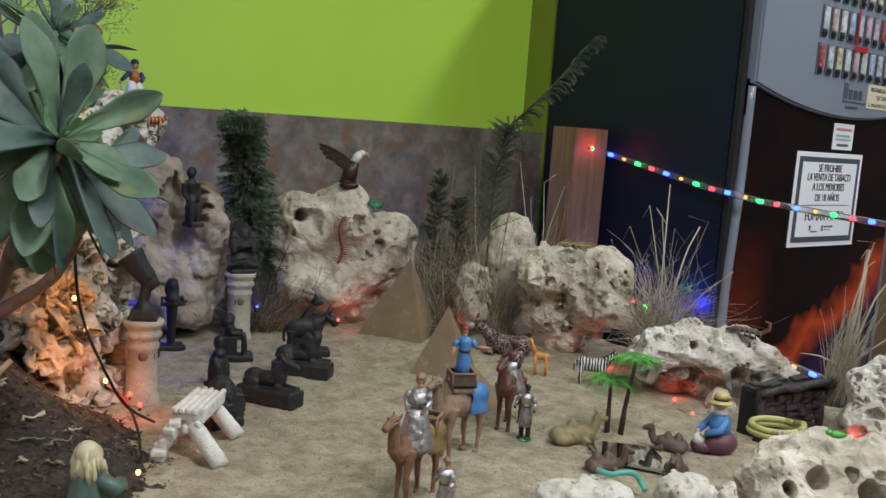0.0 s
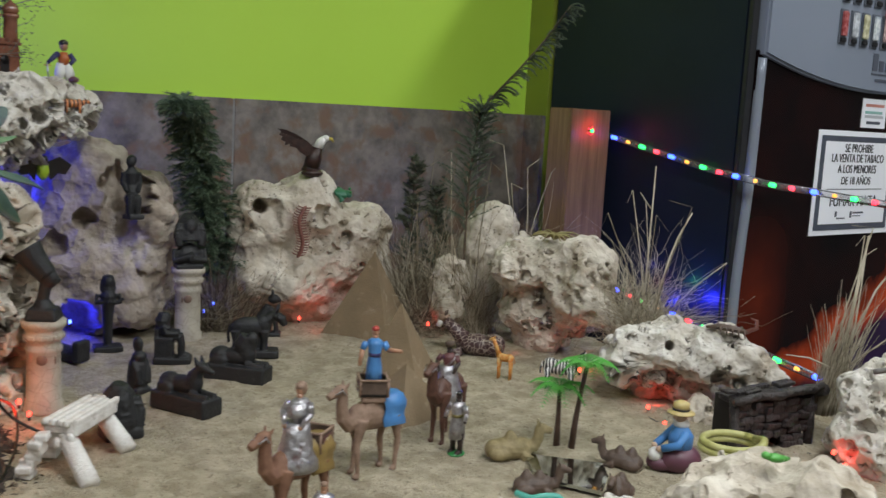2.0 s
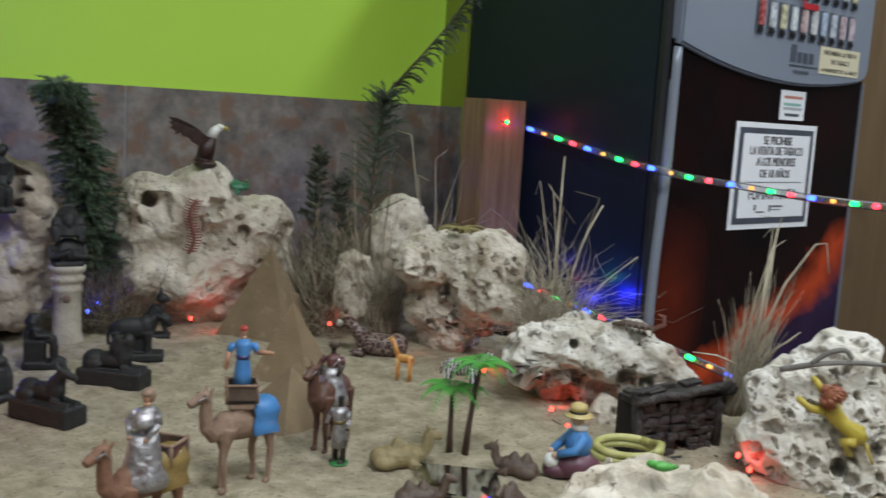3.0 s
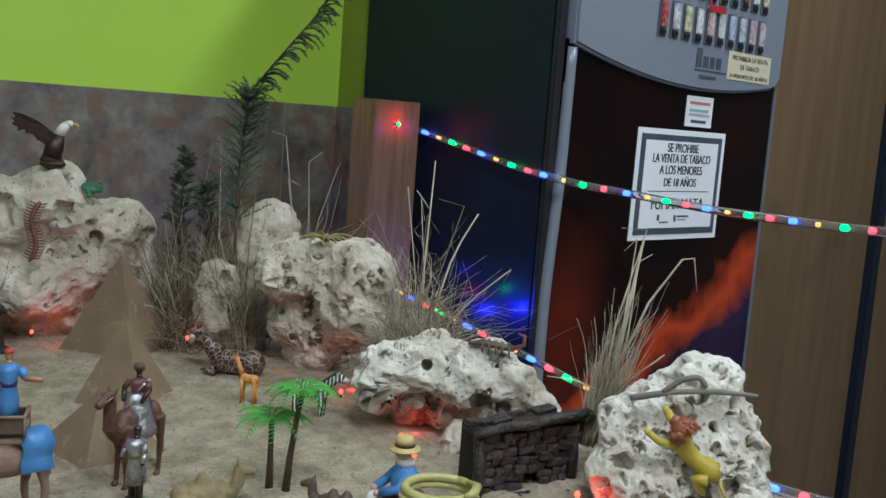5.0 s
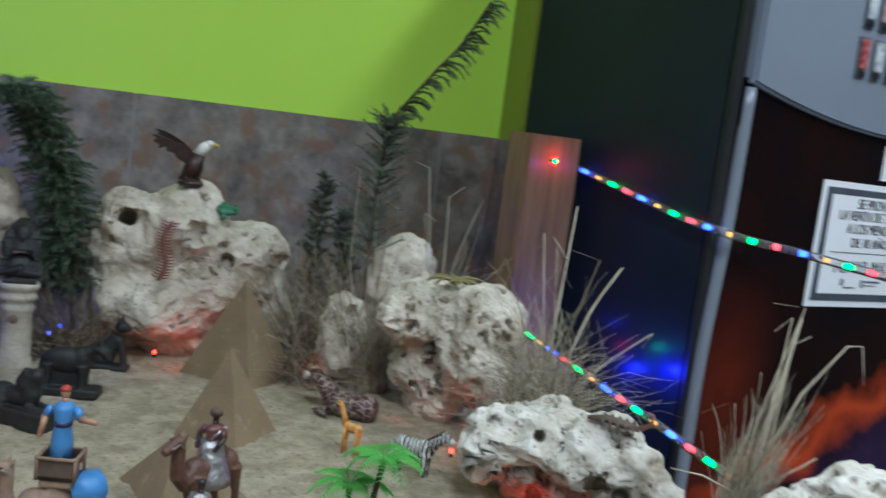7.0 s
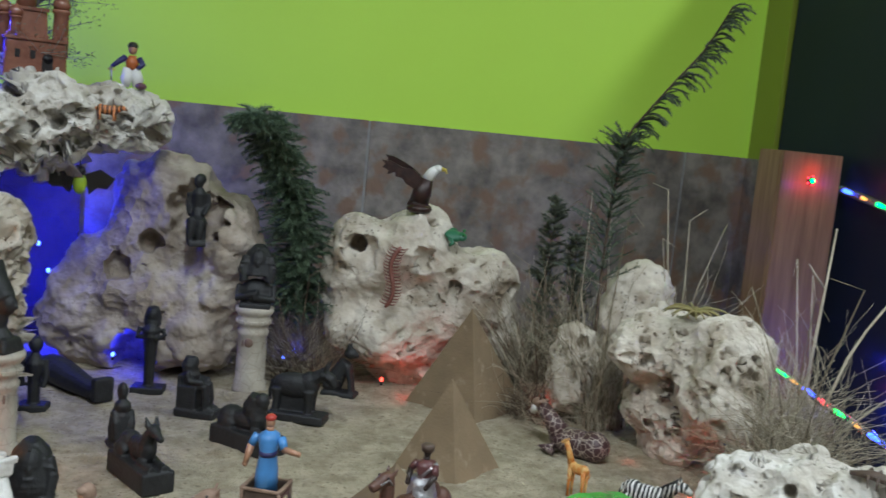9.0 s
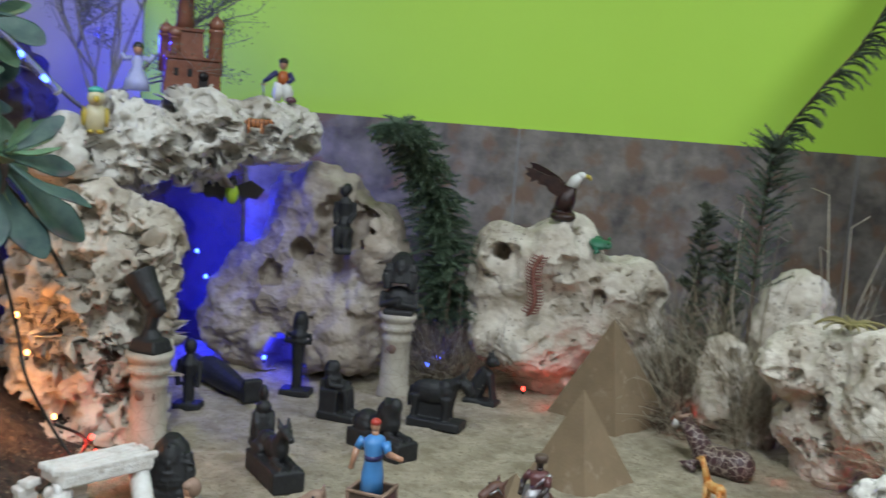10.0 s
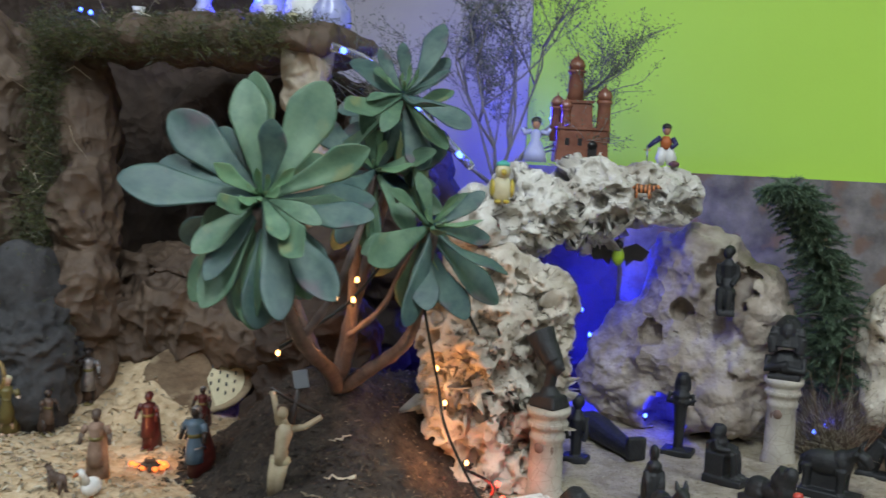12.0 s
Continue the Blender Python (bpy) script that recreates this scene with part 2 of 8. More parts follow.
# creases of crumpled paper: flat facets of two sizes meeting in sharp folds
for m in (KRAFT, PALE_PAPER, KRAFT_DARK_SHADED):
    t = m.node_tree
    bend = add(m, "TexNoise", Scale=9.0)
    t.links.new(t.nodes["co"].outputs["Object"], bend.inputs["Vector"])
    push = add(m, "VectorMath")
    push.operation = "MULTIPLY_ADD"
    push.inputs[1].default_value = (0.06, 0.06, 0.06)
    t.links.new(bend.outputs["Color"], push.inputs[0])
    t.links.new(t.nodes["co"].outputs["Object"], push.inputs[2])
    last = t.nodes["relief"]
    for size, depth in ((15.0, 0.020), (38.0, 0.008)):
        v = add(m, "TexVoronoi", Scale=size)
        t.links.new(push.outputs["Vector"], v.inputs["Vector"])
        b = add(m, "Bump", Strength=0.9, Distance=depth)
        t.links.new(v.outputs["Distance"], b.inputs["Height"])
        t.links.new(last.outputs["Normal"], b.inputs["Normal"])
        last = b
    t.links.new(last.outputs["Normal"], t.nodes["Principled BSDF"].inputs["Normal"])
BASKET = mat("woven_brown_straw", (0.10, 0.062, 0.032), (0.19, 0.13, 0.075), 45, 0.8, bump=0.8, fine=110, depth=0.004, spots=((0.34, 0.27, 0.17), 12, 0.55, 0.62))
DARK_ROCK = mat("dark_grey_rock", (0.028, 0.027, 0.028), (0.060, 0.058, 0.060), 25, 0.85, bump=0.8, fine=120, depth=0.003)
LEAF = mat("succulent_leaf", (0.055, 0.110, 0.068), (0.135, 0.215, 0.125), 30, 0.55, bump=0.25, fine=120, spots=((0.20, 0.22, 0.10), 22, 0.64, 0.76), soft=0.06)
LEAF_BLUE = mat("blue_green_succulent_leaf", (0.030, 0.062, 0.064), (0.095, 0.150, 0.122), 28, 0.55, bump=0.25, fine=120, spots=((0.10, 0.085, 0.095), 18, 0.62, 0.74), soft=0.06)
LEAF_YOUNG = mat("young_succulent_leaf", (0.12, 0.22, 0.115), (0.17, 0.28, 0.15), 20, 0.5, bump=0.1, soft=0.08)
IVORY = mat("ivory_body", (0.42, 0.34, 0.22), (0.54, 0.46, 0.32), 90, 0.5, bump=0.3, fine=300)
OCHRE = mat("ochre_hoop", (0.20, 0.13, 0.04), (0.28, 0.19, 0.06), 40, 0.5)
LEAF_OLD = mat("fading_succulent_leaf", (0.14, 0.20, 0.075), (0.24, 0.24, 0.11), 25, 0.45, bump=0.1, soft=0.08)
STEM = mat("pinkish_brown_stem", (0.085, 0.062, 0.055), (0.155, 0.115, 0.10), 60, 0.8, bump=0.7, fine=160, depth=0.002)
MIRROR = mat("mirror", (0.55, 0.6, 0.58), None, 5, 0.03, metal=1.0, bump=0.02)
CLEAR = mat("clear_plastic_tube", (0.80, 0.81, 0.82), (0.84, 0.85, 0.86), 9, 0.12, bump=0.0, trans=0.92)
CLEAR.node_tree.nodes["Principled BSDF"].inputs["IOR"].default_value = 1.15
PAPER = mat("white_paper", (0.89, 0.90, 0.95), (0.91, 0.92, 0.97), 8, 0.5, bump=0.05)
CREAM_PAPER = mat("cream_sticker", (0.68, 0.62, 0.44), (0.72, 0.66, 0.48), 8, 0.5, bump=0.05)
INK = mat("black_ink", (0.012, 0.012, 0.014), None, 20, 0.5, bump=0.0)
BORDER = mat("slate_grey_ink", (0.085, 0.095, 0.125), None, 20, 0.5, bump=0.0)


def flat(name, c, rough=0.4, **more):
    return mat(name, c, [v * 0.82 for v in c], 60, rough, bump=0.1, **more)


SKIN = flat("painted_skin", (0.42, 0.22, 0.13))
SKIN_PALE = flat("pale_painted_skin", (0.60, 0.42, 0.30))
SKIN_DARK = flat("dark_painted_skin", (0.035, 0.022, 0.018))
BLUE_CLOTH = flat("sky_blue_paint", (0.075, 0.24, 0.55))
RED_CLOTH = flat("red_paint", (0.42, 0.045, 0.03))
ORANGE_CLOTH = flat("orange_paint", (0.45, 0.12, 0.03))
PURPLE = flat("plum_paint", (0.13, 0.05, 0.075))
NAVY_CLOTH = flat("dark_blue_paint", (0.03, 0.03, 0.12))
LILAC = flat("lilac_paint", (0.40, 0.42, 0.72), 0.25)
WHITE = flat("white_paint", (0.74, 0.73, 0.70))
SILVER = mat("silver_paint", (0.52, 0.51, 0.53), (0.30, 0.28, 0.29), 130, 0.40, metal=0.8, bump=0.6, fine=150, depth=0.004, spots=((0.25, 0.17, 0.17), 90, 0.60, 0.72))
OLIVE_CLOTH = flat("olive_paint", (0.16, 0.13, 0.04))
GREY_GREEN = flat("grey_green_paint", (0.09, 0.14, 0.125))
HAIR = flat("black_paint", (0.015, 0.012, 0.012), 0.35)
CAMEL = mat("camel_brown", (0.16, 0.075, 0.045), (0.25, 0.13, 0.08), 90, 0.72, bump=0.2)
CAMEL_GREY = mat("camel_grey_brown", (0.20, 0.125, 0.085), (0.30, 0.20, 0.145), 90, 0.72, bump=0.2)
CAMEL_DARK = mat("dark_brown_fur", (0.07, 0.045, 0.033), (0.12, 0.08, 0.06), 60, 0.55, bump=0.3)
CAMEL_DEEP = mat("deep_red_brown_fur", (0.075, 0.032, 0.022), (0.13, 0.06, 0.04), 90, 0.5, bump=0.2)
MAROON_PAINT = flat("dull_maroon_paint", (0.12, 0.045, 0.045))
CAMEL_OLIVE = mat("olive_tan_fur", (0.17, 0.13, 0.055), (0.30, 0.235, 0.12), 90, 0.65, bump=0.3)
STRAW_HAT = flat("straw_yellow_paint", (0.60, 0.47, 0.20))
YELLOW = mat("mustard_yellow", (0.42, 0.33, 0.04), (0.52, 0.40, 0.07), 40, 0.4, bump=0.2)
MANE = mat("reddish_mane", (0.20, 0.05, 0.03), (0.34, 0.13, 0.06), 120, 0.4, bump=0.6)
ORANGE_FUR = mat("orange_fur", (0.55, 0.19, 0.03), (0.62, 0.36, 0.12), 90, 0.5, mix=(0.45, 0.55))
GREEN_TOY = flat("bright_green_plastic", (0.09, 0.36, 0.06), 0.4)
FROG = flat("bottle_green_plastic", (0.035, 0.16, 0.085), 0.4)
GREEN_DARK = flat("dark_green_plastic", (0.03, 0.20, 0.05), 0.35)
TURQ = flat("turquoise_plastic", (0.10, 0.42, 0.34), 0.3)
COIL = mat("yellow_green_snake", (0.30, 0.29, 0.08), (0.46, 0.44, 0.18), 60, 0.35, bump=0.3)
EAGLE_BROWN = mat("dark_brown_feathers", (0.018, 0.008, 0.007), (0.046, 0.020, 0.015), 80, 0.4, bump=0.5)
CASTLE = mat("glazed_brown_ceramic", (0.17, 0.065, 0.04), (0.25, 0.105, 0.065), 50, 0.22, bump=0.4, fine=220, coat=0.4)
HUT = mat("dark_brick_hut", (0.016, 0.013, 0.013), (0.046, 0.037, 0.035), 80, 0.5, bump=1.0, fine=200, depth=0.004, spots=((0.085, 0.085, 0.055), 90, 0.62, 0.7))
HUT_BRICK = mat("dark_purple_brown_brick", (0.020, 0.016, 0.017), (0.058, 0.045, 0.044), 90, 0.5, bump=1.0, fine=200, depth=0.004, spots=((0.13, 0.105, 0.10), 130, 0.64, 0.72))
HUT_DARK = mat("dark_mortar", (0.02, 0.016, 0.014), None, 60, 0.8, bump=0.6)
CENTI = mat("red_brown_rubber", (0.15, 0.055, 0.04), (0.22, 0.09, 0.07), 80, 0.4)
BONE = flat("cream_ivory", (0.62, 0.56, 0.36), 0.3)
BARK = mat("grey_driftwood", (0.13, 0.12, 0.11), (0.22, 0.205, 0.19), 50, 0.8, bump=0.6)
CABLE = mat("dark_green_cable", (0.010, 0.013, 0.011), None, 40, 0.4)
PALM_TRUNK = mat("palm_trunk", (0.055, 0.03, 0.022), (0.09, 0.05, 0.035), 90, 0.5, bump=0.4)
EMBER = glow("ember", (1.0, 0.20, 0.03), 1.5)


def striped(name, a, b, scale, axis, distortion):
    m = mat(name, a, b, 50, 0.45, bump=0.1)
    t = m.node_tree
    w = add(m, "TexWave", Scale=scale, Distortion=distortion)
    w.bands_direction = axis
    t.links.new(t.nodes["co"].outputs["Object"], w.inputs["Vector"])
    t.nodes["ramp"].color_ramp.interpolation = "CONSTANT"
    t.links.new(w.outputs["Fac"], t.nodes["ramp"].inputs["Fac"])
    return m


ZEBRA = striped("zebra_stripes", (0.03, 0.03, 0.033), (0.72, 0.71, 0.68), 66, "X", 4.5)
TIGER = striped("tiger_stripes", (0.10, 0.04, 0.02), (0.60, 0.22, 0.07), 55, "X", 4.0)
GIRAFFE = mat("giraffe_patches", (0.075, 0.03, 0.03), (0.55, 0.45, 0.36), 50, 0.45)
gt = GIRAFFE.node_tree
vor = add(GIRAFFE, "TexVoronoi", Scale=140.0)
vor.feature = "DISTANCE_TO_EDGE"
gt.links.new(gt.nodes["co"].outputs["Object"], vor.inputs["Vector"])
gt.nodes["ramp"].color_ramp.elements[0].position, gt.nodes["ramp"].color_ramp.elements[1].position = 0.02, 0.07
gt.nodes["ramp"].color_ramp.elements[0].color, gt.nodes["ramp"].color_ramp.elements[1].color = (0.40, 0.33, 0.28, 1), (0.06, 0.026, 0.028, 1)
gt.links.new(vor.outputs["Distance"], gt.nodes["ramp"].inputs["Fac"])

# the printed lower front of the vending machine: orange smoke on dark red, violet below
SMOKE = mat("printed_smoke_panel", (0.005, 0.004, 0.005), (0.016, 0.005, 0.005), 5, 0.12, bump=0.0)
t = SMOKE.node_tree
co = t.nodes["co"]
sep = add(SMOKE, "SeparateXYZ")
wob = add(SMOKE, "TexNoise", Scale=7.0, Detail=5.0)
t.links.new(co.outputs["Object"], wob.inputs["Vector"])
t.links.new(co.outputs["Object"], sep.inputs["Vector"])


def calc(m, op, a, b, c=None):
    node = add(m, "Math")
    node.operation = op
    for i, v in enumerate((a, b, c)):
        if v is None:
            continue
        if isinstance(v, float):
            node.inputs[i].default_value = v
        else:
            m.node_tree.links.new(v, node.inputs[i])
    return node.outputs[0]


line = calc(SMOKE, "MULTIPLY_ADD", sep.outputs["X"], -0.56, 0.0)          # slope of the band
across = calc(SMOKE, "ADD", calc(SMOKE, "ADD", line, sep.outputs["Z"]), -0.11)
wobble = calc(SMOKE, "MULTIPLY_ADD", wob.outputs["Fac"], 0.30, -0.15)
dist = calc(SMOKE, "ABSOLUTE", calc(SMOKE, "ADD", across, wobble), 0.0)
band = add(SMOKE, "MapRange")
band.inputs["From Min"].default_value, band.inputs["From Max"].default_value = 0.085, 0.01
t.links.new(dist, band.inputs["Value"])
fade = add(SMOKE, "MapRange")
fade.inputs["From Min"].default_value, fade.inputs["From Max"].default_value = 1.0, 0.94
t.links.new(sep.outputs["Z"], fade.inputs["Value"])
side = add(SMOKE, "MapRange")
side.inputs["From Min"].default_value, side.inputs["From Max"].default_value, side.inputs["To Max"].default_value = 0.97, 0.86, 0.34
t.links.new(sep.outputs["X"], side.inputs["Value"])
below = add(SMOKE, "MapRange")
below.inputs["From Min"].default_value, below.inputs["From Max"].default_value = 1.05, 0.86
t.links.new(sep.outputs["Z"], below.inputs["Value"])
haze = calc(SMOKE, "MULTIPLY", calc(SMOKE, "MULTIPLY", side.outputs["Result"], below.outputs["Result"]), calc(SMOKE, "MULTIPLY", wob.outputs["Fac"], 0.9))
amount = calc(SMOKE, "MAXIMUM", calc(SMOKE, "MULTIPLY", band.outputs["Result"], fade.outputs["Result"]), haze)
low = add(SMOKE, "MapRange")
low.inputs["From Min"].default_value, low.inputs["From Max"].default_value = 0.0, -0.10
t.links.new(across, low.inputs["Value"])
violet = add(SMOKE, "Mix")
violet.data_type = "RGBA"
t.links.new(calc(SMOKE, "MULTIPLY", low.outputs["Result"], wob.outputs["Fac"]), violet.inputs["Factor"])
t.links.new(t.nodes["ramp"].outputs["Color"], violet.inputs["A"])
violet.inputs["B"].default_value = (0.055, 0.03, 0.10, 1)
fire = add(SMOKE, "Mix")
fire.data_type = "RGBA"
t.links.new(amount, fire.inputs["Factor"])
t.links.new(violet.outputs["Result"], fire.inputs["A"])
fire.inputs["B"].default_value = (0.50, 0.065, 0.02, 1)
t.links.new(fire.outputs["Result"], t.nodes["Principled BSDF"].inputs["Base Color"])

for m, level in ((SMOKE, 0.14), (NAVY, 0.25), (WOOD_BROWN, 0.3)):
    m.node_tree.nodes["Principled BSDF"].inputs["Specular IOR Level"].default_value = level
LED_RED, LED_GREEN, LED_BLUE, LED_YELLOW = glow("red_led", (1, 0.03, 0.05), 6), glow("green_led", (0.02, 1, 0.13), 5), glow("blue_led", (0.025, 0.07, 1), 11), glow("yellow_led", (1, 0.40, 0.06), 2.2)
BULB_RED, BULB_BLUE, BULB_WARM = glow("red_bulb", (1, 0.05, 0.03), 6), glow("blue_bulb", (0.06, 0.12, 1), 10), glow("warm_bulb", (1, 0.42, 0.12), 7)
TUBE_LIGHT = glow("fluorescent_diffuser", (1.0, 0.97, 0.9), 2.0)


# ---- building helpers ----
def noise3(p, seed=0):
    """Gradient noise at the rows of p, in -1 to 1."""
    rng = np.random.default_rng(seed)
    perm = np.tile(rng.permutation(256), 3)
    grads = rng.normal(size=(256, 3))
    grads /= np.linalg.norm(grads, axis=1)[:, None]
    cell = np.floor(p).astype(int)
    f = p - cell
    w = f * f * f * (f * (f * 6 - 15) + 10)
    cell &= 255
    total = np.zeros(len(p))
    for dx in (0, 1):
        for dy in (0, 1):
            for dz in (0, 1):
                h = perm[perm[perm[(cell[:, 0] + dx) & 255] + ((cell[:, 1] + dy) & 255)] + ((cell[:, 2] + dz) & 255)]
                g = (grads[h] * (f - (dx, dy, dz))).sum(1)
                total += g * (w[:, 0] if dx else 1 - w[:, 0]) * (w[:, 1] if dy else 1 - w[:, 1]) * (w[:, 2] if dz else 1 - w[:, 2])
    return total * 1.6


def fractal(p, octaves=4, seed=0, ridged=False):
    total, amp = np.zeros(len(p)), 1.0
    for o in range(octaves):
        v = noise3(p * 2 ** o, seed + o)
        total += amp * ((0.5 - abs(v)) * 1.6 if ridged else v)
        amp *= 0.5
    return total


def mesh_object(name, verts, faces, mats, slots=None, smooth=True, parent=None):
    me = bpy.data.meshes.new(name)
    me.from_pydata([tuple(map(float, v)) for v in verts], [], [tuple(map(int, f)) for f in faces])
    for m in mats:
        me.materials.append(m)
    if slots is not None:
        me.polygons.foreach_set("material_index", np.asarray(slots, dtype=np.int32))
    flags = smooth if hasattr(smooth, "__len__") else [smooth] * len(me.polygons)
    me.polygons.foreach_set("use_smooth", np.asarray(flags, dtype=bool))
    me.update()
    ob = new(name, me)
    ob.parent = parent
    return ob


class Shape:
    """Gathers rounded pieces, each with its material, into one mesh."""

    def __init__(self):
        self.v, self.f, self.m, self.s, self.mats = [], [], [], [], []

    def slot(self, m):
        if m not in self.mats:
            self.mats.append(m)
        return self.mats.index(m)

    def put(self, verts, faces, m, smooth=True):
        k, i = len(self.v), self.slot(m)
        self.v += [tuple(p) for p in verts]
        self.f += [[a + k for a in q] for q in faces]
        self.m += [i] * len(faces)
        self.s += [smooth] * len(faces)
        return self

    def ell(self, c, r, m, turn=(0, 0, 0), seg=12, ring=8):
        r = (r, r, r) if isinstance(r, (int, float)) else r
        e = Euler([radians(a) for a in turn]).to_matrix()
        c = Vector(c)
        vs, fs = [c + e @ Vector((0, 0, r[2]))], []
        for i in range(1, ring):
            a = math.pi * i / ring
            for j in range(seg):
                b = 2 * math.pi * j / seg
                vs.append(c + e @ Vector((r[0] * math.sin(a) * math.cos(b), r[1] * math.sin(a) * math.sin(b), r[2] * math.cos(a))))
        vs.append(c + e @ Vector((0, 0, -r[2])))
        for j in range(seg):
            k = (j + 1) % seg
            fs.append((0, 1 + j, 1 + k))
            for i in range(ring - 2):
                fs.append((1 + i * seg + j, 1 + (i + 1) * seg + j, 1 + (i + 1) * seg + k, 1 + i * seg + k))
            fs.append((1 + (ring - 2) * seg + j, len(vs) - 1, 1 + (ring - 2) * seg + k))
        return self.put(vs, fs, m)

    def tube(self, pts, radii, m, seg=8, squash=1.0):
        pts = [Vector(p) for p in pts]
        radii = [radii] * len(pts) if isinstance(radii, (int, float)) else radii
        vs, fs, side = [], [], None
        for i, p in enumerate(pts):
            way = (pts[min(i + 1, len(pts) - 1)] - pts[max(i - 1, 0)]).normalized()
            if side is None:
                side = way.cross((0, 0, 1) if abs(way.z) < 0.9 else (1, 0, 0)).normalized()
            side = (side - way * side.dot(way)).normalized()
            up = way.cross(side)
            for j in range(seg):
                b = 2 * math.pi * j / seg
                vs.append(p + radii[i] * (math.cos(b) * side + squash * math.sin(b) * up))
        for i in range(len(pts) - 1):
            for j in range(seg):
                k = (j + 1) % seg
                fs.append((i * seg + j, (i + 1) * seg + j, (i + 1) * seg + k, i * seg + k))
        fs += [tuple(range(seg)), tuple(range(len(vs) - 1, len(vs) - 1 - seg, -1))]
        return self.put(vs, fs, m)

    def lathe(self, profile, c, m, seg=20, squash=1.0):
        c = Vector(c)
        vs = [c + Vector((r * math.cos(2 * math.pi * j / seg), squash * r * math.sin(2 * math.pi * j / seg), z)) for r, z in profile for j in range(seg)]
        fs = [(i * seg + j, i * seg + (j + 1) % seg, (i + 1) * seg + (j + 1) % seg, (i + 1) * seg + j) for i in range(len(profile) - 1) for j in range(seg)]
        fs += [tuple(range(seg - 1, -1, -1)), tuple(range(len(vs) - seg, len(vs)))]
        return self.put(vs, fs, m)

    def box(self, c, size, m, turn=(0, 0, 0), bevel=0.0, taper=1.0):
        e, c = Euler([radians(a) for a in turn]).to_matrix(), Vector(c)
        bm = bmesh.new()
        bmesh.ops.create_cube(bm, size=1)
        for v in bm.verts:
            k = taper if v.co.z > 0 else 1
            v.co = Vector((v.co.x * size[0] * k, v.co.y * size[1] * k, v.co.z * size[2]))
        if bevel:
            bmesh.ops.bevel(bm, geom=bm.edges[:], offset=bevel, segments=2, affect="EDGES", profile=0.6)
        bm.verts.index_update()
        vs, fs = [c + e @ v.co for v in bm.verts], [[v.index for v in f.verts] for f in bm.faces]
        bm.free()
        return self.put(vs, fs, m, False)

    def make(self, name, m=None, parent=None, melt=0.0, label="", category="", group="", kind=""):
        ob = mesh_object(name, self.v, self.f, self.mats, self.m, self.s, parent)
        if m is not None:
            ob.matrix_world = m
        if melt:
            r = ob.modifiers.new("melt", "REMESH")
            r.mode, r.voxel_size, r.use_smooth_shade = "VOXEL", melt, True
            w = ob.modifiers.new("wear", "SMOOTH")
            w.factor, w.iterations = 0.5, 4
        return tagged(ob, label, category, group, kind)


def part(name, bm, material, parent, label=""):
    me = bpy.data.meshes.new(name)
    bm.to_mesh(me)
    bm.free()
    me.materials.append(material)
    ob = new(name, me)
    ob.parent = parent
    return tagged(ob, label)


def slab(u0, u1, n0, n1, z0, z1, bevel=0.0):
    """A block in wall coordinates."""
    bm = bmesh.new()
    bmesh.ops.create_cube(bm, size=1)
    for v in bm.verts:
        v.co = Vector((u0 + (v.co.x + 0.5) * (u1 - u0), -(n0 + (v.co.y + 0.5) * (n1 - n0)), z0 + (v.co.z + 0.5) * (z1 - z0)))
    bmesh.ops.recalc_face_normals(bm, faces=bm.faces[:])
    if bevel:
        bmesh.ops.bevel(bm, geom=bm.edges[:], offset=bevel, segments=2, affect="EDGES")
    return bm


def setting(name, bm, material, label, category):
    ob = part(name, bm, material, None)
    ob.matrix_world = WALL
    return tagged(ob, label, category, kind="structure")


def empty(name, m, label, category, group="", kind=""):
    ob = new(name)
    ob.matrix_world = m
    ob.empty_display_size = 0.02
    return tagged(ob, label, category, group, kind)


def curve_points(a, b, sag, count):
    a, b = Vector(a), Vector(b)
    return [a.lerp(b, i / (count - 1)) - Vector((0, 0, sag * 4 * (i / (count - 1)) * (1 - i / (count - 1)))) for i in range(count)]


def smooth_line(pts, steps=6):
    """A rounded line through the points."""
    pts = [Vector(p) for p in pts]
    out = []
    for i in range(len(pts) - 1):
        a, b, c, d = pts[max(i - 1, 0)], pts[i], pts[i + 1], pts[min(i + 2, len(pts) - 1)]
        for k in range(steps):
            s = k / steps
            out.append(0.5 * (2 * b + (c - a) * s + (2 * a - 5 * b + 4 * c - d) * s * s + (3 * b - a - 3 * c + d) * s ** 3))
    return out + [pts[-1]]


# ---- the room ----
DADO = 1.1975
setting("wall_north", slab(-0.634, 0.76, -0.12, 0, 0, CEIL), GREEN_WALL, "bright lime green painted wall above the tiles", "wall")
setting("wall_north_left", slab(-3.2, -0.634, -0.12, 0.012, 0, CEIL), GREY_WALL, "grey beige plastered wall beside the green wall", "wall")
setting("paper_backdrop", slab(-3.0, -0.99, 0.0125, 0.03, 0, CEIL), KRAFT_DARK_SHADED, "dark brown paper covering the wall", "backdrop")
setting("wall_pier", slab(0.76, 3.6, -0.12, 0.077, 0, CEIL), GREEN_WALL_SHADE, "green wall pier beside the vending machine, coloured olive for its shade", "wall")
# unseen walls added to close the room, dark to limit bounced light
setting("wall_east", slab(3.48, 3.6, 0.1, 4.7, 0, CEIL), UNSEEN_WALL, "plain taupe wall out of view, dark to cut reflections and fill", "wall")
setting("wall_west", slab(-3.2, -3.08, 0.012, 4.7, 0, CEIL), UNSEEN_WALL, "plain taupe wall out of view, dark to cut reflections and fill", "wall")
setting("wall_south", slab(-3.2, 3.6, 4.7, 4.82, 0, CEIL), UNSEEN_WALL, "plain taupe wall out of view, dark to cut reflections and fill", "wall")
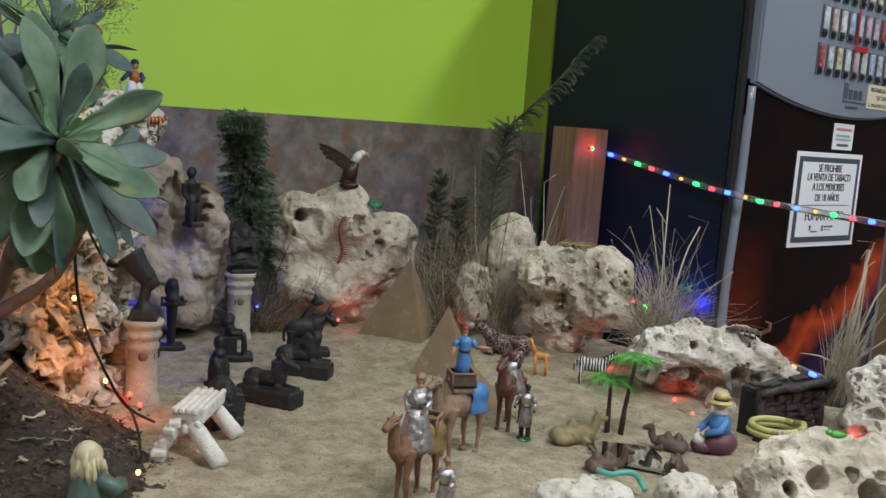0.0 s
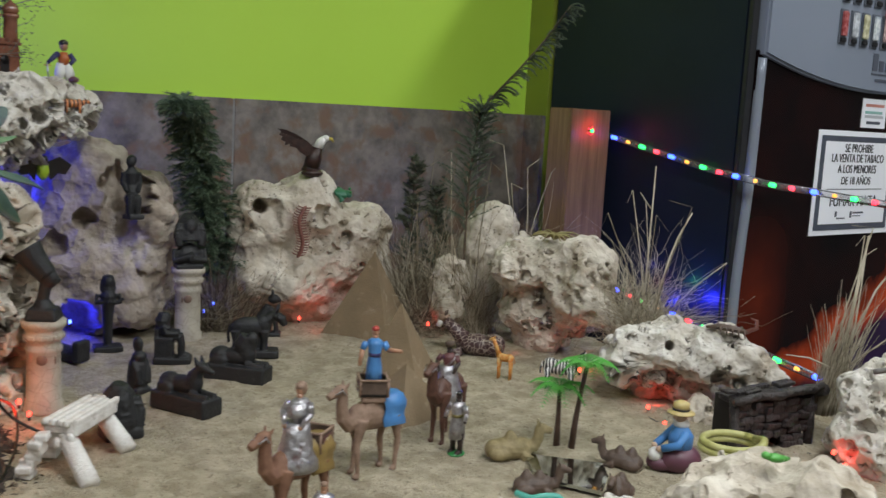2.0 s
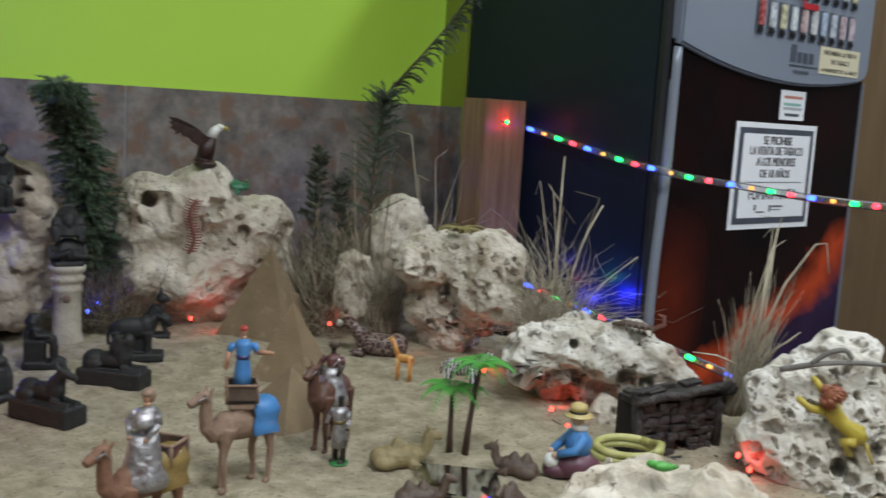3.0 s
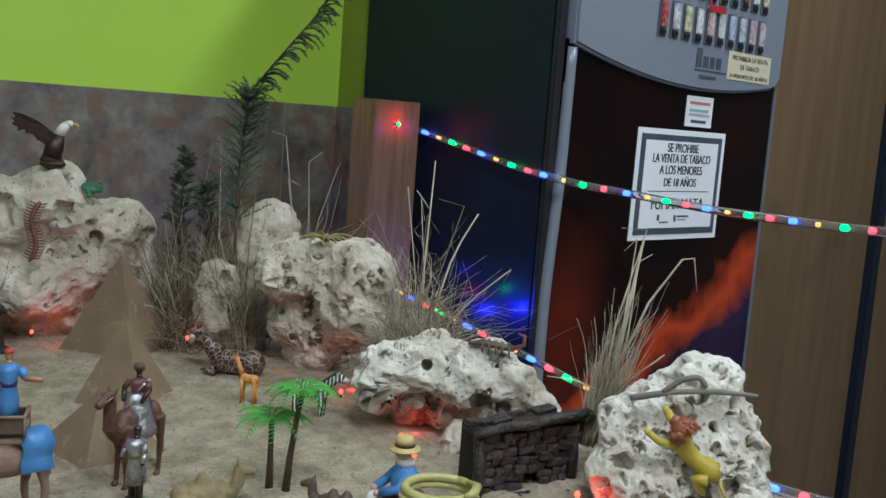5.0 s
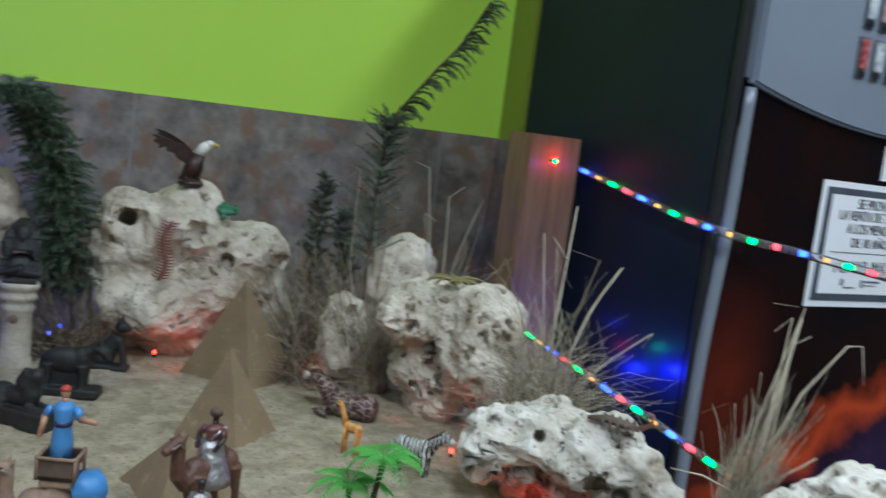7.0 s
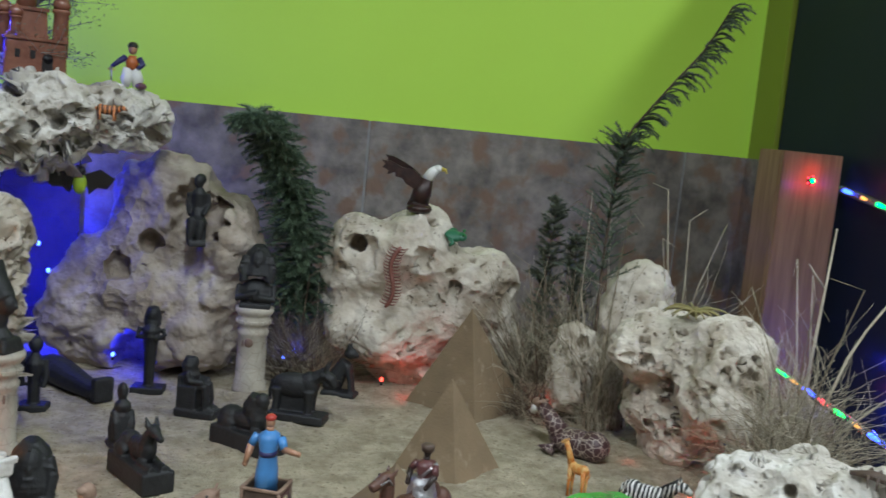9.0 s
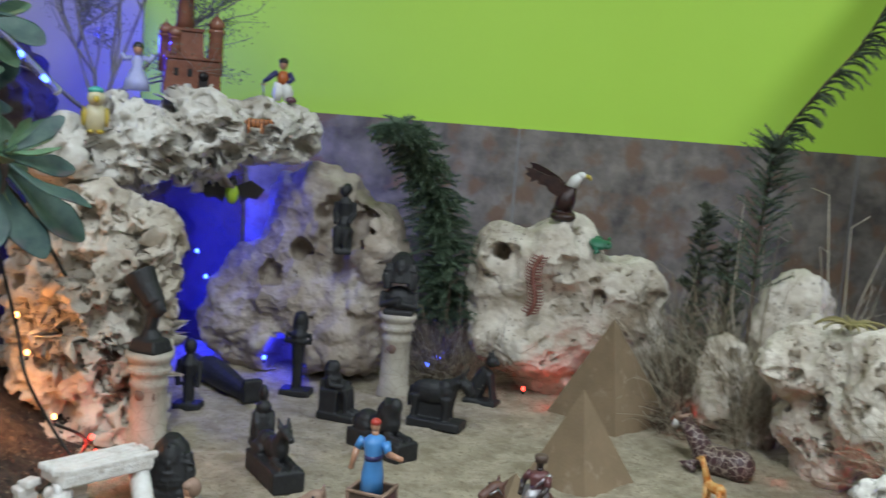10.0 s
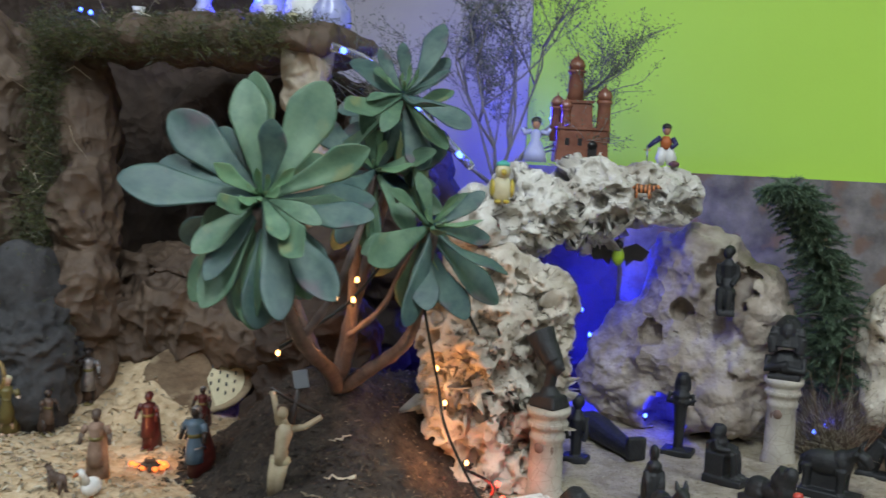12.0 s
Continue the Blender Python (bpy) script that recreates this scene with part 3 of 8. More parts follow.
setting("floor", slab(-3.2, 3.6, -0.12, 4.82, -0.1, 0), mat("grey_floor_tile", (0.26, 0.24, 0.22), (0.32, 0.30, 0.28), 6, 0.4), "grey tiled floor", "floor")
setting("ceiling", slab(-3.2, 3.6, -0.12, 4.82, CEIL, CEIL + 0.1), mat("white_ceiling", (0.75, 0.75, 0.73), None, 5, 0.8), "white painted ceiling", "ceiling")
for u, n, power in TUBES:
    fitting = empty("unseen_ceiling_light", WALL @ Matrix.Translation((u, -n, CEIL)), "white fluorescent ceiling light out of view, mostly added as fill", "ceiling light", "ceiling lights")
    part("frame", slab(-0.09, 0.09, -0.66, 0.66, -0.06, 0, 0.006), PAPER, fitting)
    part("diffuser", slab(-0.07, 0.07, -0.63, 0.63, -0.075, -0.0605), TUBE_LIGHT, fitting)

# slate tiles up to the dado, each a slab with a grout gap
grout = setting("dado", slab(-0.634, 0.76, 0.0, 0.0095, 0.3, DADO - 0.001), GROUT, "grey grout behind the slate wall tiles", "wall tiles")
for u0, u1 in ((-0.632, -0.002), (0.002, 0.6145), (0.6185, 0.758)):
    for z0, z1 in ((0.786, DADO), (0.36, 0.782)):
        part("tile", slab(u0, u1, 0.004, 0.011, z0, z1, 0.0012), SLATE, grout)
part("tile", slab(0.749, 0.76, 0.0115, 0.077, 0.4, DADO, 0.001), SLATE, grout)

# dark sheet added as the shade in the gap between the boulders
setting("rock_gap_shade", slab(-0.985, -0.46, 0.013, 0.022, 0.779, 1.10), KRAFT_DARK_SHADED, "added dark sheet standing in for the shade behind the rocks", "backdrop")

# brown wooden panelling and a dark door post to the right of the machine
setting("wood_panel_left", slab(1.506, 2.135, 0.0775, 0.60, 0, CEIL), WOOD_BROWN, "brown wooden wall panel", "wall panel")
setting("door_post", slab(2.137, 2.185, 0.0775, 0.62, 0, CEIL, 0.004), NAVY, "dark narrow door post", "door post")
setting("wood_panel_right", slab(2.187, 3.48, 0.0775, 0.60, 0, CEIL), WOOD_BROWN, "brown wooden wall panel", "wall panel")

# ---- the table under the scene ----
table = empty("display_table", WALL, "wide wooden display table under the sand", "table")
part("tabletop", slab(-1.75, 0.445, 0.013, 1.52, 0.745, 0.778, 0.003), WOOD_BROWN, table)
part("side_shelf", slab(0.447, 0.755, 0.013, 0.36, 0.745, 0.778, 0.003), WOOD_BROWN, table)
for u in (-1.68, -0.5, 0.38):
    for n in (0.08, 1.45):
        part("leg", slab(u - 0.03, u + 0.03, n - 0.03, n + 0.03, 0, 0.745, 0.003), WOOD_BROWN, table)


def heights(u, n, seed, size, fall):
    p = np.stack([u, n, np.zeros_like(u)], 1)
    return fall * (fractal(p / size, 4, seed) + 0.35 * fractal(p / (size * 0.16), 3, seed + 9))


def sheet(name, u0, u1, n0, n1, step, top, material, label, category, rim=0.779):
    nu, nn = int((u1 - u0) / step) + 1, int((n1 - n0) / step) + 1
    uu, vv = np.meshgrid(np.linspace(u0, u1, nu), np.linspace(n0, n1, nn), indexing="ij")
    zz = top(uu.ravel(), vv.ravel())
    verts = np.stack([uu.ravel(), -vv.ravel(), zz], 1)
    idx = np.arange(nu * nn).reshape(nu, nn)
    faces = np.stack([idx[:-1, :-1].ravel(), idx[:-1, 1:].ravel(), idx[1:, 1:].ravel(), idx[1:, :-1].ravel()], 1)
    edge = np.concatenate([idx[:, 0], idx[-1, 1:], idx[-2::-1, -1], idx[0, -2:0:-1]])
    skirt = [(verts[i][0], verts[i][1], rim) for i in edge]
    k, m = len(verts), len(edge)
    faces = [tuple(f) for f in faces] + [(edge[i], edge[(i + 1) % m], k + (i + 1) % m, k + i) for i in range(m)]
    ob = mesh_object(name, list(map(tuple, verts)) + skirt, faces, [material])
    ob.matrix_world = WALL
    return tagged(ob, label, category, kind="structure")


def sand_top(u, n):
    return 0.7985 + heights(u, n, 3, 0.16, 0.0035) + heights(u, n, 8, 0.030, 0.0028) + 0.006 * np.exp(-((u - 0.2) / 0.5) ** 2)


sheet("ground", -1.2, 0.438, 0.02, 1.5, 0.005, sand_top, SAND, "pale coarse sand spread over the table", "sand")
sheet("ground_strip", 0.4381, 0.75, 0.02, 0.352, 0.005, sand_top, SAND, "pale coarse sand spread beside the machine", "sand")


def sand_z(x, y):
    q = WALL.inverted() @ Vector((x, y, 0))
    return float(sand_top(np.array([q.x]), np.array([-q.y]))[0])


def on_sand(x, y, yaw=0.0, sink=0.001):
    return pose(x, y, sand_z(x, y) - sink, 0, 0, yaw)


# ---- rocks ----
# the larger hollows are sunk away from this point near the camera, to fit its view
VIEW_SIDE = (0.40, 0.50, 1.30)


def rock(name, blobs, yaw, material, label, seed, holes=(), pits=120, pit=(0.004, 0.012), rough=0.010, detail=6, blend=0.012, ridge=0.002, scallop=0.004, cells=220, fold=42, lumps=0.0022):
    """A boulder: rounded masses melted together, scalloped, eaten by pits and deeper holes (place, radius, depth)."""
    bm = bmesh.new()
    bmesh.ops.create_icosphere(bm, subdivisions=detail, radius=1)
    ways = np.array([v.co[:] for v in bm.verts])
    faces = np.array([[v.index for v in f.verts] for f in bm.faces])
    bm.free()
    B = np.array(blobs, float)
    c, s = math.cos(radians(yaw)), math.sin(radians(yaw))
    spin = np.array([[c, s, 0], [-s, c, 0], [0, 0, 1]])
    weight = B[:, 3] * B[:, 5]
    centre = (B[:, :3] * weight[:, None]).sum(0) / weight.sum()

    def field(p):
        total = np.zeros(len(p))
        for x, y, z, a, b, e in B:
            q = (p - (x, y, z)) @ spin.T
            k = np.sqrt(((q / (a, b, e)) ** 2).sum(1))
            total += np.exp(-np.clip((k - 1) * min(a, b, e), -0.3, 0.5) / blend)
        return -blend * np.log(total + 1e-30) + 0.6 * blend

    reach = np.full(len(ways), 0.42)
    for _ in range(34):
        reach -= 0.8 * np.clip(field(centre + ways * reach[:, None]), -0.03, 0.06)
        reach = np.maximum(reach, 0.012)
    p = centre + ways * reach[:, None]

    def normals(p):
        nf = np.cross(p[faces[:, 1]] - p[faces[:, 0]], p[faces[:, 2]] - p[faces[:, 0]])
        nv = np.zeros_like(p)
        for k in range(3):
            for ax in range(3):
                nv[:, ax] += np.bincount(faces[:, k], nf[:, ax], len(p))
        return nv / (np.linalg.norm(nv, axis=1)[:, None] + 1e-12)

    rng = np.random.default_rng(seed)
    area = np.linalg.norm(np.cross(p[faces[:, 1]] - p[faces[:, 0]], p[faces[:, 2]] - p[faces[:, 0]]), axis=1)
    share = np.bincount(faces.ravel(), np.repeat(area, 3), len(p))
    share /= share.sum()
    p = p + normals(p) * (rough * fractal(p * 16, 3, seed) + ridge * fractal(p * fold, 3, seed + 20, True))[:, None]
    # broad flattened hollows with worn edges
    warped = p + 0.006 * np.stack([noise3(p * 60, seed + k) for k in (1, 2, 3)], 1)
    near, chosen = np.full(len(p), 9.0), rng.choice(len(p), cells, p=share)
    size = rng.uniform(0.6, 1.5, cells)
    span = math.sqrt(4 * math.pi * (reach ** 2).mean() / cells)
    order = np.argsort(warped[:, 0])
    line = warped[order, 0]

    def around(i, r):
        return order[np.searchsorted(line, warped[i, 0] - r):np.searchsorted(line, warped[i, 0] + r)]

    for i, k in zip(chosen, size):
        some = around(i, k * span)
        near[some] = np.minimum(near[some], ((warped[some] - warped[i]) ** 2).sum(1) / (k * span) ** 2)
    p = p + normals(p) * (scallop * (np.minimum(near, 1.0) ** 0.7 - 0.6) + lumps * fractal(p * 75, 2, seed + 60))[:, None]
    nv = normals(p)
    push = np.zeros(len(p))
    for i in rng.choice(len(p), pits, p=share):
        r = pit[0] + (pit[1] - pit[0]) * rng.random() ** 2.6
        some = around(i, r * 1.45)
        q = (warped[some] - warped[i]) * (rng.uniform(0.7, 1.4), rng.uniform(0.7, 1.4), rng.uniform(0.7, 1.4))
        d = (q ** 2).sum(1) / (r * r)
        inside = some[d < 1]
        push[inside] = np.maximum(push[inside], (1 - d[d < 1] ** 2) ** 0.5 * r * rng.uniform(1.0, 2.4))
    p = p - nv * push[:, None]
    for x, y, z, r, deep in holes:
        q = p - (x, y, z)
        inward = np.array((x - VIEW_SIDE[0], y - VIEW_SIDE[1], (z - VIEW_SIDE[2]) * 0.6))
        inward /= np.linalg.norm(inward)
        along = q @ inward
        off = np.linalg.norm(q - along[:, None] * inward, axis=1) * (1 + 0.3 * noise3(p * 60, seed + 5)) / r
        w = np.clip(1 - off ** 5, 0, 1) ** 0.45
        p = p + inward * (np.where((off < 1) & (along < deep * 0.8), w * np.clip(deep - along * 0.5, 0, deep * 1.3), 0))[:, None]
    p = p + normals(p) * (0.0004 * fractal(p * 190, 2, seed + 40))[:, None]
    ob = mesh_object(name, p - centre, faces, [material])
    ob.location = centre
    return tagged(ob, label, "rock")


rock("eagle_rock", [
    (-0.234, 2.001, 0.982, 0.062, 0.070, 0.073), (-0.168, 2.037, 1.020, 0.070, 0.080, 0.062), (-0.100, 2.074, 0.979, 0.069, 0.070, 0.050),
    (-0.199, 2.003, 0.878, 0.086, 0.080, 0.060), (-0.122, 2.055, 0.911, 0.078, 0.070, 0.056), (-0.052, 2.107, 0.974, 0.033, 0.040, 0.024),
    (-0.260, 1.984, 0.949, 0.030, 0.050, 0.086), (-0.16, 2.07, 0.83, 0.09, 0.07, 0.05), (-0.072, 2.092, 0.925, 0.052, 0.050, 0.048), (-0.058, 2.105, 0.865, 0.060, 0.050, 0.055)], 25.7, LIME,
    "large pale porous limestone boulder with a deep round hollow", 11,
    [(-0.214, 1.935, 1.006, 0.030, 0.035), (-0.118, 1.965, 0.868, 0.022, 0.018), (-0.226, 1.945, 1.018, 0.013, 0.075), (-0.120, 1.97, 1.0, 0.022, 0.025), (-0.085, 2.0, 0.965, 0.012, 0.03)], 190, (0.0022, 0.011), 0.012, 8, ridge=0.001, scallop=0.011, cells=46, lumps=0.0010)
rock("cave_rock", [
    (-0.499, 1.851, 1.032, 0.093, 0.080, 0.089), (-0.400, 1.879, 0.976, 0.059, 0.080, 0.105), (-0.515, 1.829, 0.924, 0.127, 0.090, 0.089),
    (-0.577, 1.782, 0.872, 0.077, 0.070, 0.063), (-0.433, 1.859, 0.861, 0.089, 0.090, 0.063), (-0.536, 1.819, 0.836, 0.094, 0.080, 0.047)], 25.7, LIME_BROWN,
    "big smooth brown limestone boulder with a small cave at its foot", 23,
    [(-0.464, 1.775, 0.998, 0.017, 0.045), (-0.401, 1.80, 1.050, 0.042, 0.055), (-0.462, 1.75, 0.836, 0.034, 0.10), (-0.51, 1.77, 0.955, 0.02, 0.03)],
    45, (0.002, 0.008), 0.016, 8, ridge=0.002, scallop=0.010, cells=34, lumps=0.0014)
rock("shelf_rock", [
    (-0.478, 1.399, 1.126, 0.050, 0.070, 0.049), (-0.484, 1.487, 1.141, 0.064, 0.085, 0.069), (-0.489, 1.601, 1.157, 0.071, 0.090, 0.064),
    (-0.489, 1.700, 1.163, 0.070, 0.085, 0.051), (-0.486, 1.774, 1.168, 0.048, 0.060, 0.042)], 55.5, LIME_WHITE,
    "long pale porous rock slab bridging two boulders", 31,
    [(-0.423, 1.665, 1.160, 0.018, 0.03), (-0.43, 1.745, 1.165, 0.022, 0.02), (-0.425, 1.57, 1.125, 0.014, 0.04), (-0.425, 1.56, 1.16, 0.012, 0.04), (-0.425, 1.60, 1.14, 0.012, 0.045), (-0.425, 1.52, 1.15, 0.010, 0.035), (-0.425, 1.70, 1.145, 0.010, 0.03), (-0.425, 1.49, 1.12, 0.012, 0.04)], 1000, (0.0028, 0.0145), 0.011, 8, blend=0.014, scallop=0.005, lumps=0.0012)
rock("porous_rock", [
    (-0.475, 1.425, 1.060, 0.062, 0.070, 0.050), (-0.469, 1.409, 1.007, 0.080, 0.070, 0.073), (-0.448, 1.495, 1.017, 0.052, 0.080, 0.063), (-0.464, 1.384, 0.921, 0.068, 0.075, 0.086),
    (-0.435, 1.439, 0.843, 0.068, 0.065, 0.087), (-0.440, 1.500, 0.932, 0.042, 0.060, 0.089), (-0.445, 1.412, 0.800, 0.075, 0.07, 0.044)], 55.5, LIME,
    "tall pale rock riddled with holes under the rock slab", 37,
    [(-0.405, 1.37, 1.0, 0.016, 0.045), (-0.40, 1.345, 0.95, 0.014, 0.045), (-0.385, 1.42, 0.86, 0.013, 0.04), (-0.40, 1.43, 0.98, 0.011, 0.04), (-0.385, 1.40, 0.91, 0.010, 0.035), (-0.40, 1.36, 0.90, 0.012, 0.04)], 980, (0.0030, 0.0175), 0.013, 8, blend=0.016, scallop=0.007, cells=170, lumps=0.0014)
rock("holed_rock", [
    (0.098, 2.043, 0.893, 0.042, 0.050, 0.053), (0.096, 2.025, 0.845, 0.038, 0.050, 0.038)], 25.7, LIME,
    "small tan rock with a round eye-like hole", 41, [(0.120, 1.995, 0.922, 0.013, 0.04), (0.105, 1.985, 0.895, 0.008, 0.02)], 50, (0.003, 0.009), 0.007, 6, cells=60)
rock("back_rock", [
    (0.166, 2.111, 1.008, 0.043, 0.050, 0.031), (0.158, 2.101, 0.953, 0.062, 0.060, 0.058), (0.158, 2.11, 0.86, 0.07, 0.06, 0.07)], 25.7, LIME,
    "rounded tan rock standing behind dry grass", 43, (), 50, (0.003, 0.009), 0.008, 6, 0.03, cells=60)
rock("big_rock", [
    (0.242, 1.979, 0.938, 0.078, 0.080, 0.053), (0.323, 1.920, 0.952, 0.053, 0.080, 0.054), (0.260, 1.989, 0.867, 0.066, 0.080, 0.063),
    (0.202, 1.925, 0.932, 0.037, 0.040, 0.023), (0.319, 1.915, 0.898, 0.048, 0.080, 0.048), (0.355, 1.880, 0.885, 0.025, 0.040, 0.018),
    (0.261, 1.982, 0.815, 0.055, 0.060, 0.034)], 25.7, LIME,
    "bulky pale boulder with a rough pitted face", 47, [(0.262, 1.90, 0.905, 0.015, 0.02), (0.235, 1.90, 0.84, 0.02, 0.03)], 240, (0.0022, 0.011), 0.014, 8, scallop=0.008, cells=70)
rock("long_rock", [
    (0.376, 1.674, 0.866, 0.031, 0.050, 0.040), (0.420, 1.692, 0.871, 0.056, 0.060, 0.037), (0.478, 1.664, 0.875, 0.054, 0.060, 0.037),
    (0.506, 1.663, 0.905, 0.022, 0.030, 0.015), (0.427, 1.701, 0.900, 0.015, 0.020, 0.013), (0.536, 1.634, 0.868, 0.053, 0.050, 0.032),
    (0.580, 1.609, 0.863, 0.029, 0.030, 0.017), (0.433, 1.715, 0.825, 0.050, 0.035, 0.030), (0.389, 1.692, 0.899, 0.024, 0.030, 0.015),
    (0.50, 1.705, 0.82, 0.065, 0.035, 0.03)], 1.0, LIME_WHITE,
    "long low pale rock with a rough top and a hollow underside", 53, [(0.505, 1.607, 0.861, 0.013, 0.04), (0.437, 1.638, 0.896, 0.007, 0.03), (0.528, 1.590, 0.862, 0.010, 0.03)],
    150, (0.002, 0.011), 0.013, 8, blend=0.009, ridge=0.002, scallop=0.013, cells=75, lumps=0.0022)
rock("small_rock", [(0.482, 1.618, 0.812, 0.021, 0.026, 0.036), (0.487, 1.612, 0.795, 0.024, 0.026, 0.02)], 1.0, LIME, "small pale rock on the sand beside the hut", 59, [(0.492, 1.592, 0.82, 0.007, 0.02)], 20, (0.002, 0.006), 0.004, 5)
rock("lion_rock", [
    (0.718, 1.488, 0.912, 0.048, 0.060, 0.050), (0.732, 1.486, 0.945, 0.036, 0.045, 0.028), (0.659, 1.475, 0.892, 0.048, 0.050, 0.037), (0.748, 1.478, 0.870, 0.048, 0.060, 0.048),
    (0.687, 1.460, 0.846, 0.074, 0.065, 0.048), (0.725, 1.46, 0.81, 0.085, 0.075, 0.055), (0.66, 1.482, 0.82, 0.045, 0.06, 0.05)], 1.0, LIME_WHITE,
    "pale jagged porous rock with a toy lion on it", 61, [(0.700, 1.40, 0.835, 0.010, 0.03), (0.735, 1.40, 0.855, 0.009, 0.03), (0.672, 1.41, 0.895, 0.009, 0.03)], 760, (0.002, 0.010), 0.010, 8, scallop=0.003, lumps=0.0012)
rock("front_rock", [
    (0.430, 1.112, 0.903, 0.044, 0.055, 0.031), (0.474, 1.090, 0.899, 0.044, 0.050, 0.030), (0.396, 1.098, 0.886, 0.034, 0.045, 0.027),
    (0.514, 1.082, 0.893, 0.034, 0.042, 0.027), (0.440, 1.075, 0.860, 0.077, 0.070, 0.035), (0.448, 1.08, 0.815, 0.09, 0.07, 0.04)], 1.8, LIME,
    "white rough rock at the front edge of the scene", 67, [(0.432, 1.055, 0.898, 0.011, 0.03), (0.478, 1.045, 0.888, 0.013, 0.035), (0.400, 1.06, 0.880, 0.008, 0.03), (0.515, 1.045, 0.885, 0.008, 0.03)],
    170, (0.002, 0.008), 0.015, 8, blend=0.009, scallop=0.011, cells=46, ridge=0.001, lumps=0.0010)
for seed, blobs in ((71, [(0.345, 1.218, 0.815, 0.033, 0.036, 0.021), (0.36, 1.21, 0.80, 0.035, 0.036, 0.018)]), (72, [(0.400, 1.205, 0.812, 0.034, 0.036, 0.022), (0.41, 1.21, 0.80, 0.036, 0.034, 0.02)]),
                    (73, [(0.245, 1.204, 0.804, 0.048, 0.045, 0.022), (0.20, 1.20, 0.798, 0.034, 0.04, 0.016)])):
    rock("edge_rock", blobs, 1.8, LIME_WHITE, "small rough white rock lying on the sand", seed, (), 40, (0.002, 0.007), 0.005, 5, 0.015, 0.004)


# ---- vending machine ----
machine = empty("vending_machine", WALL, "tall dark blue cigarette vending machine with a grey front", "vending machine")
part("cabinet", slab(0.766, 1.500, 0.081, 0.615, 0.02, 1.742, 0.004), NAVY, machine)
part("plinth", slab(0.78, 1.49, 0.12, 0.60, 0.0, 0.02), BLACK, machine)
part("door_gap", slab(0.764, 0.786, 0.6155, 0.626, 0.03, 1.735, 0.002), BLACK, machine)


def curve_z(u):
    return 1.2835 + 0.0515 * ((u - 1.2) / 0.405) ** 2


bm = bmesh.new()
edge = [(0.79 + i * (1.462 - 0.79) / 24) for i in range(25)]
corner = [(1.462 + 0.032 * math.sin(radians(a)), curve_z(1.462) + 0.003 + 0.032 * (1 - math.cos(radians(a)))) for a in (18, 36, 54, 72, 90)]
outline = [(u, curve_z(u)) for u in edge] + corner + [(1.494, 1.738), (0.79, 1.738)]
front = [bm.verts.new((u, -0.645, z)) for u, z in outline]
back = [bm.verts.new((u, -0.6165, z)) for u, z in outline]
bm.faces.new(front)
bm.faces.new(back[::-1])
for i in range(len(outline)):
    j = (i + 1) % len(outline)
    bm.faces.new((front[i], back[i], back[j], front[j]))
bmesh.ops.recalc_face_normals(bm, faces=bm.faces[:])
bmesh.ops.bevel(bm, geom=[e for e in bm.edges if all(abs(v.co.y + 0.645) < 1e-4 for v in e.verts)], offset=0.005, segments=2, affect="EDGES")
upper = part("upper_door", bm, GREY_PLASTIC, machine, "blue-grey plastic upper door with a curved lower edge")
part("lower_panel", slab(0.788, 1.497, 0.6155, 0.6315, 0.12, 1.345, 0.002), SMOKE, machine, "glossy dark panel printed with orange smoke")
part("base_panel", slab(0.79, 1.497, 0.6155, 0.633, 0.03, 0.119, 0.002), BLACK, machine)
trim = Shape().tube(smooth_line([(0.784, -0.629, 0.12), (0.784, -0.629, 0.80), (0.786, -0.629, 0.92), (0.793, -0.629, 1.03), (0.797, -0.629, 1.12), (0.799, -0.629, curve_z(0.80) - 0.004)], 5), 0.0108, TRIM_GREY, 14)
trim.make("corner_trim", parent=machine, label="pale grey rounded corner trim")
part("edge_trim", slab(1.4975, 1.5005, 0.6155, 0.636, 0.12, 1.305, 0.0008), TRIM_GREY, machine, "thin bright metal edge")
pack_hues = [(0.30, 0.05, 0.05), (0.42, 0.44, 0.48), (0.42, 0.40, 0.25), (0.45, 0.50, 0.56), (0.46, 0.34, 0.33), (0.5, 0.5, 0.5), (0.30, 0.36, 0.48), (0.33, 0.35, 0.40), (0.40, 0.30, 0.33), (0.36, 0.30, 0.34)]
pack_mats = [mat("pack_print", h, [min(0.8, c * 1.5 + 0.1) for c in h], 70, 0.22, bump=0.4, fine=90, depth=0.003, coat=0.8, mix=(0.42, 0.58)) for h in pack_hues]
# grey of the raised window plates stands in for a recess's shade
RECESS_SHADE = mat("recess_shade_grey", (0.10, 0.115, 0.145), (0.13, 0.145, 0.175), 30, 0.4)
for row in range(4):
    for col in range(10):
        u, z = 1.020 + col * 0.0395 + row * 0.002, 1.379 + row * 0.083
        window = part("pack_window", slab(u + 0.000, u + 0.0285, 0.645, 0.6475, z - 0.004, z + 0.066, 0.001), RECESS_SHADE, upper, "flat pack window plate, grey like a shaded recess")
        part("pack", slab(u + 0.004, u + 0.0245, 0.648, 0.6525, z + 0.012, z + 0.062, 0.002), pack_mats[(col + row * 3) % 10], window, "small shiny cigarette pack")
        part("button", slab(u + 0.005, u + 0.0235, 0.648, 0.6515, z, z + 0.009, 0.001), BLACK, upper)
part("red_bracket", slab(1.175, 1.235, 0.6535, 0.6550, 1.440, 1.452), flat("red_plastic", (0.5, 0.03, 0.04)), upper, "red plastic strip")
part("red_bracket", slab(1.175, 1.181, 0.6535, 0.6550, 1.4525, 1.535), flat("red_plastic_strip", (0.5, 0.03, 0.04)), upper, "red plastic strip")
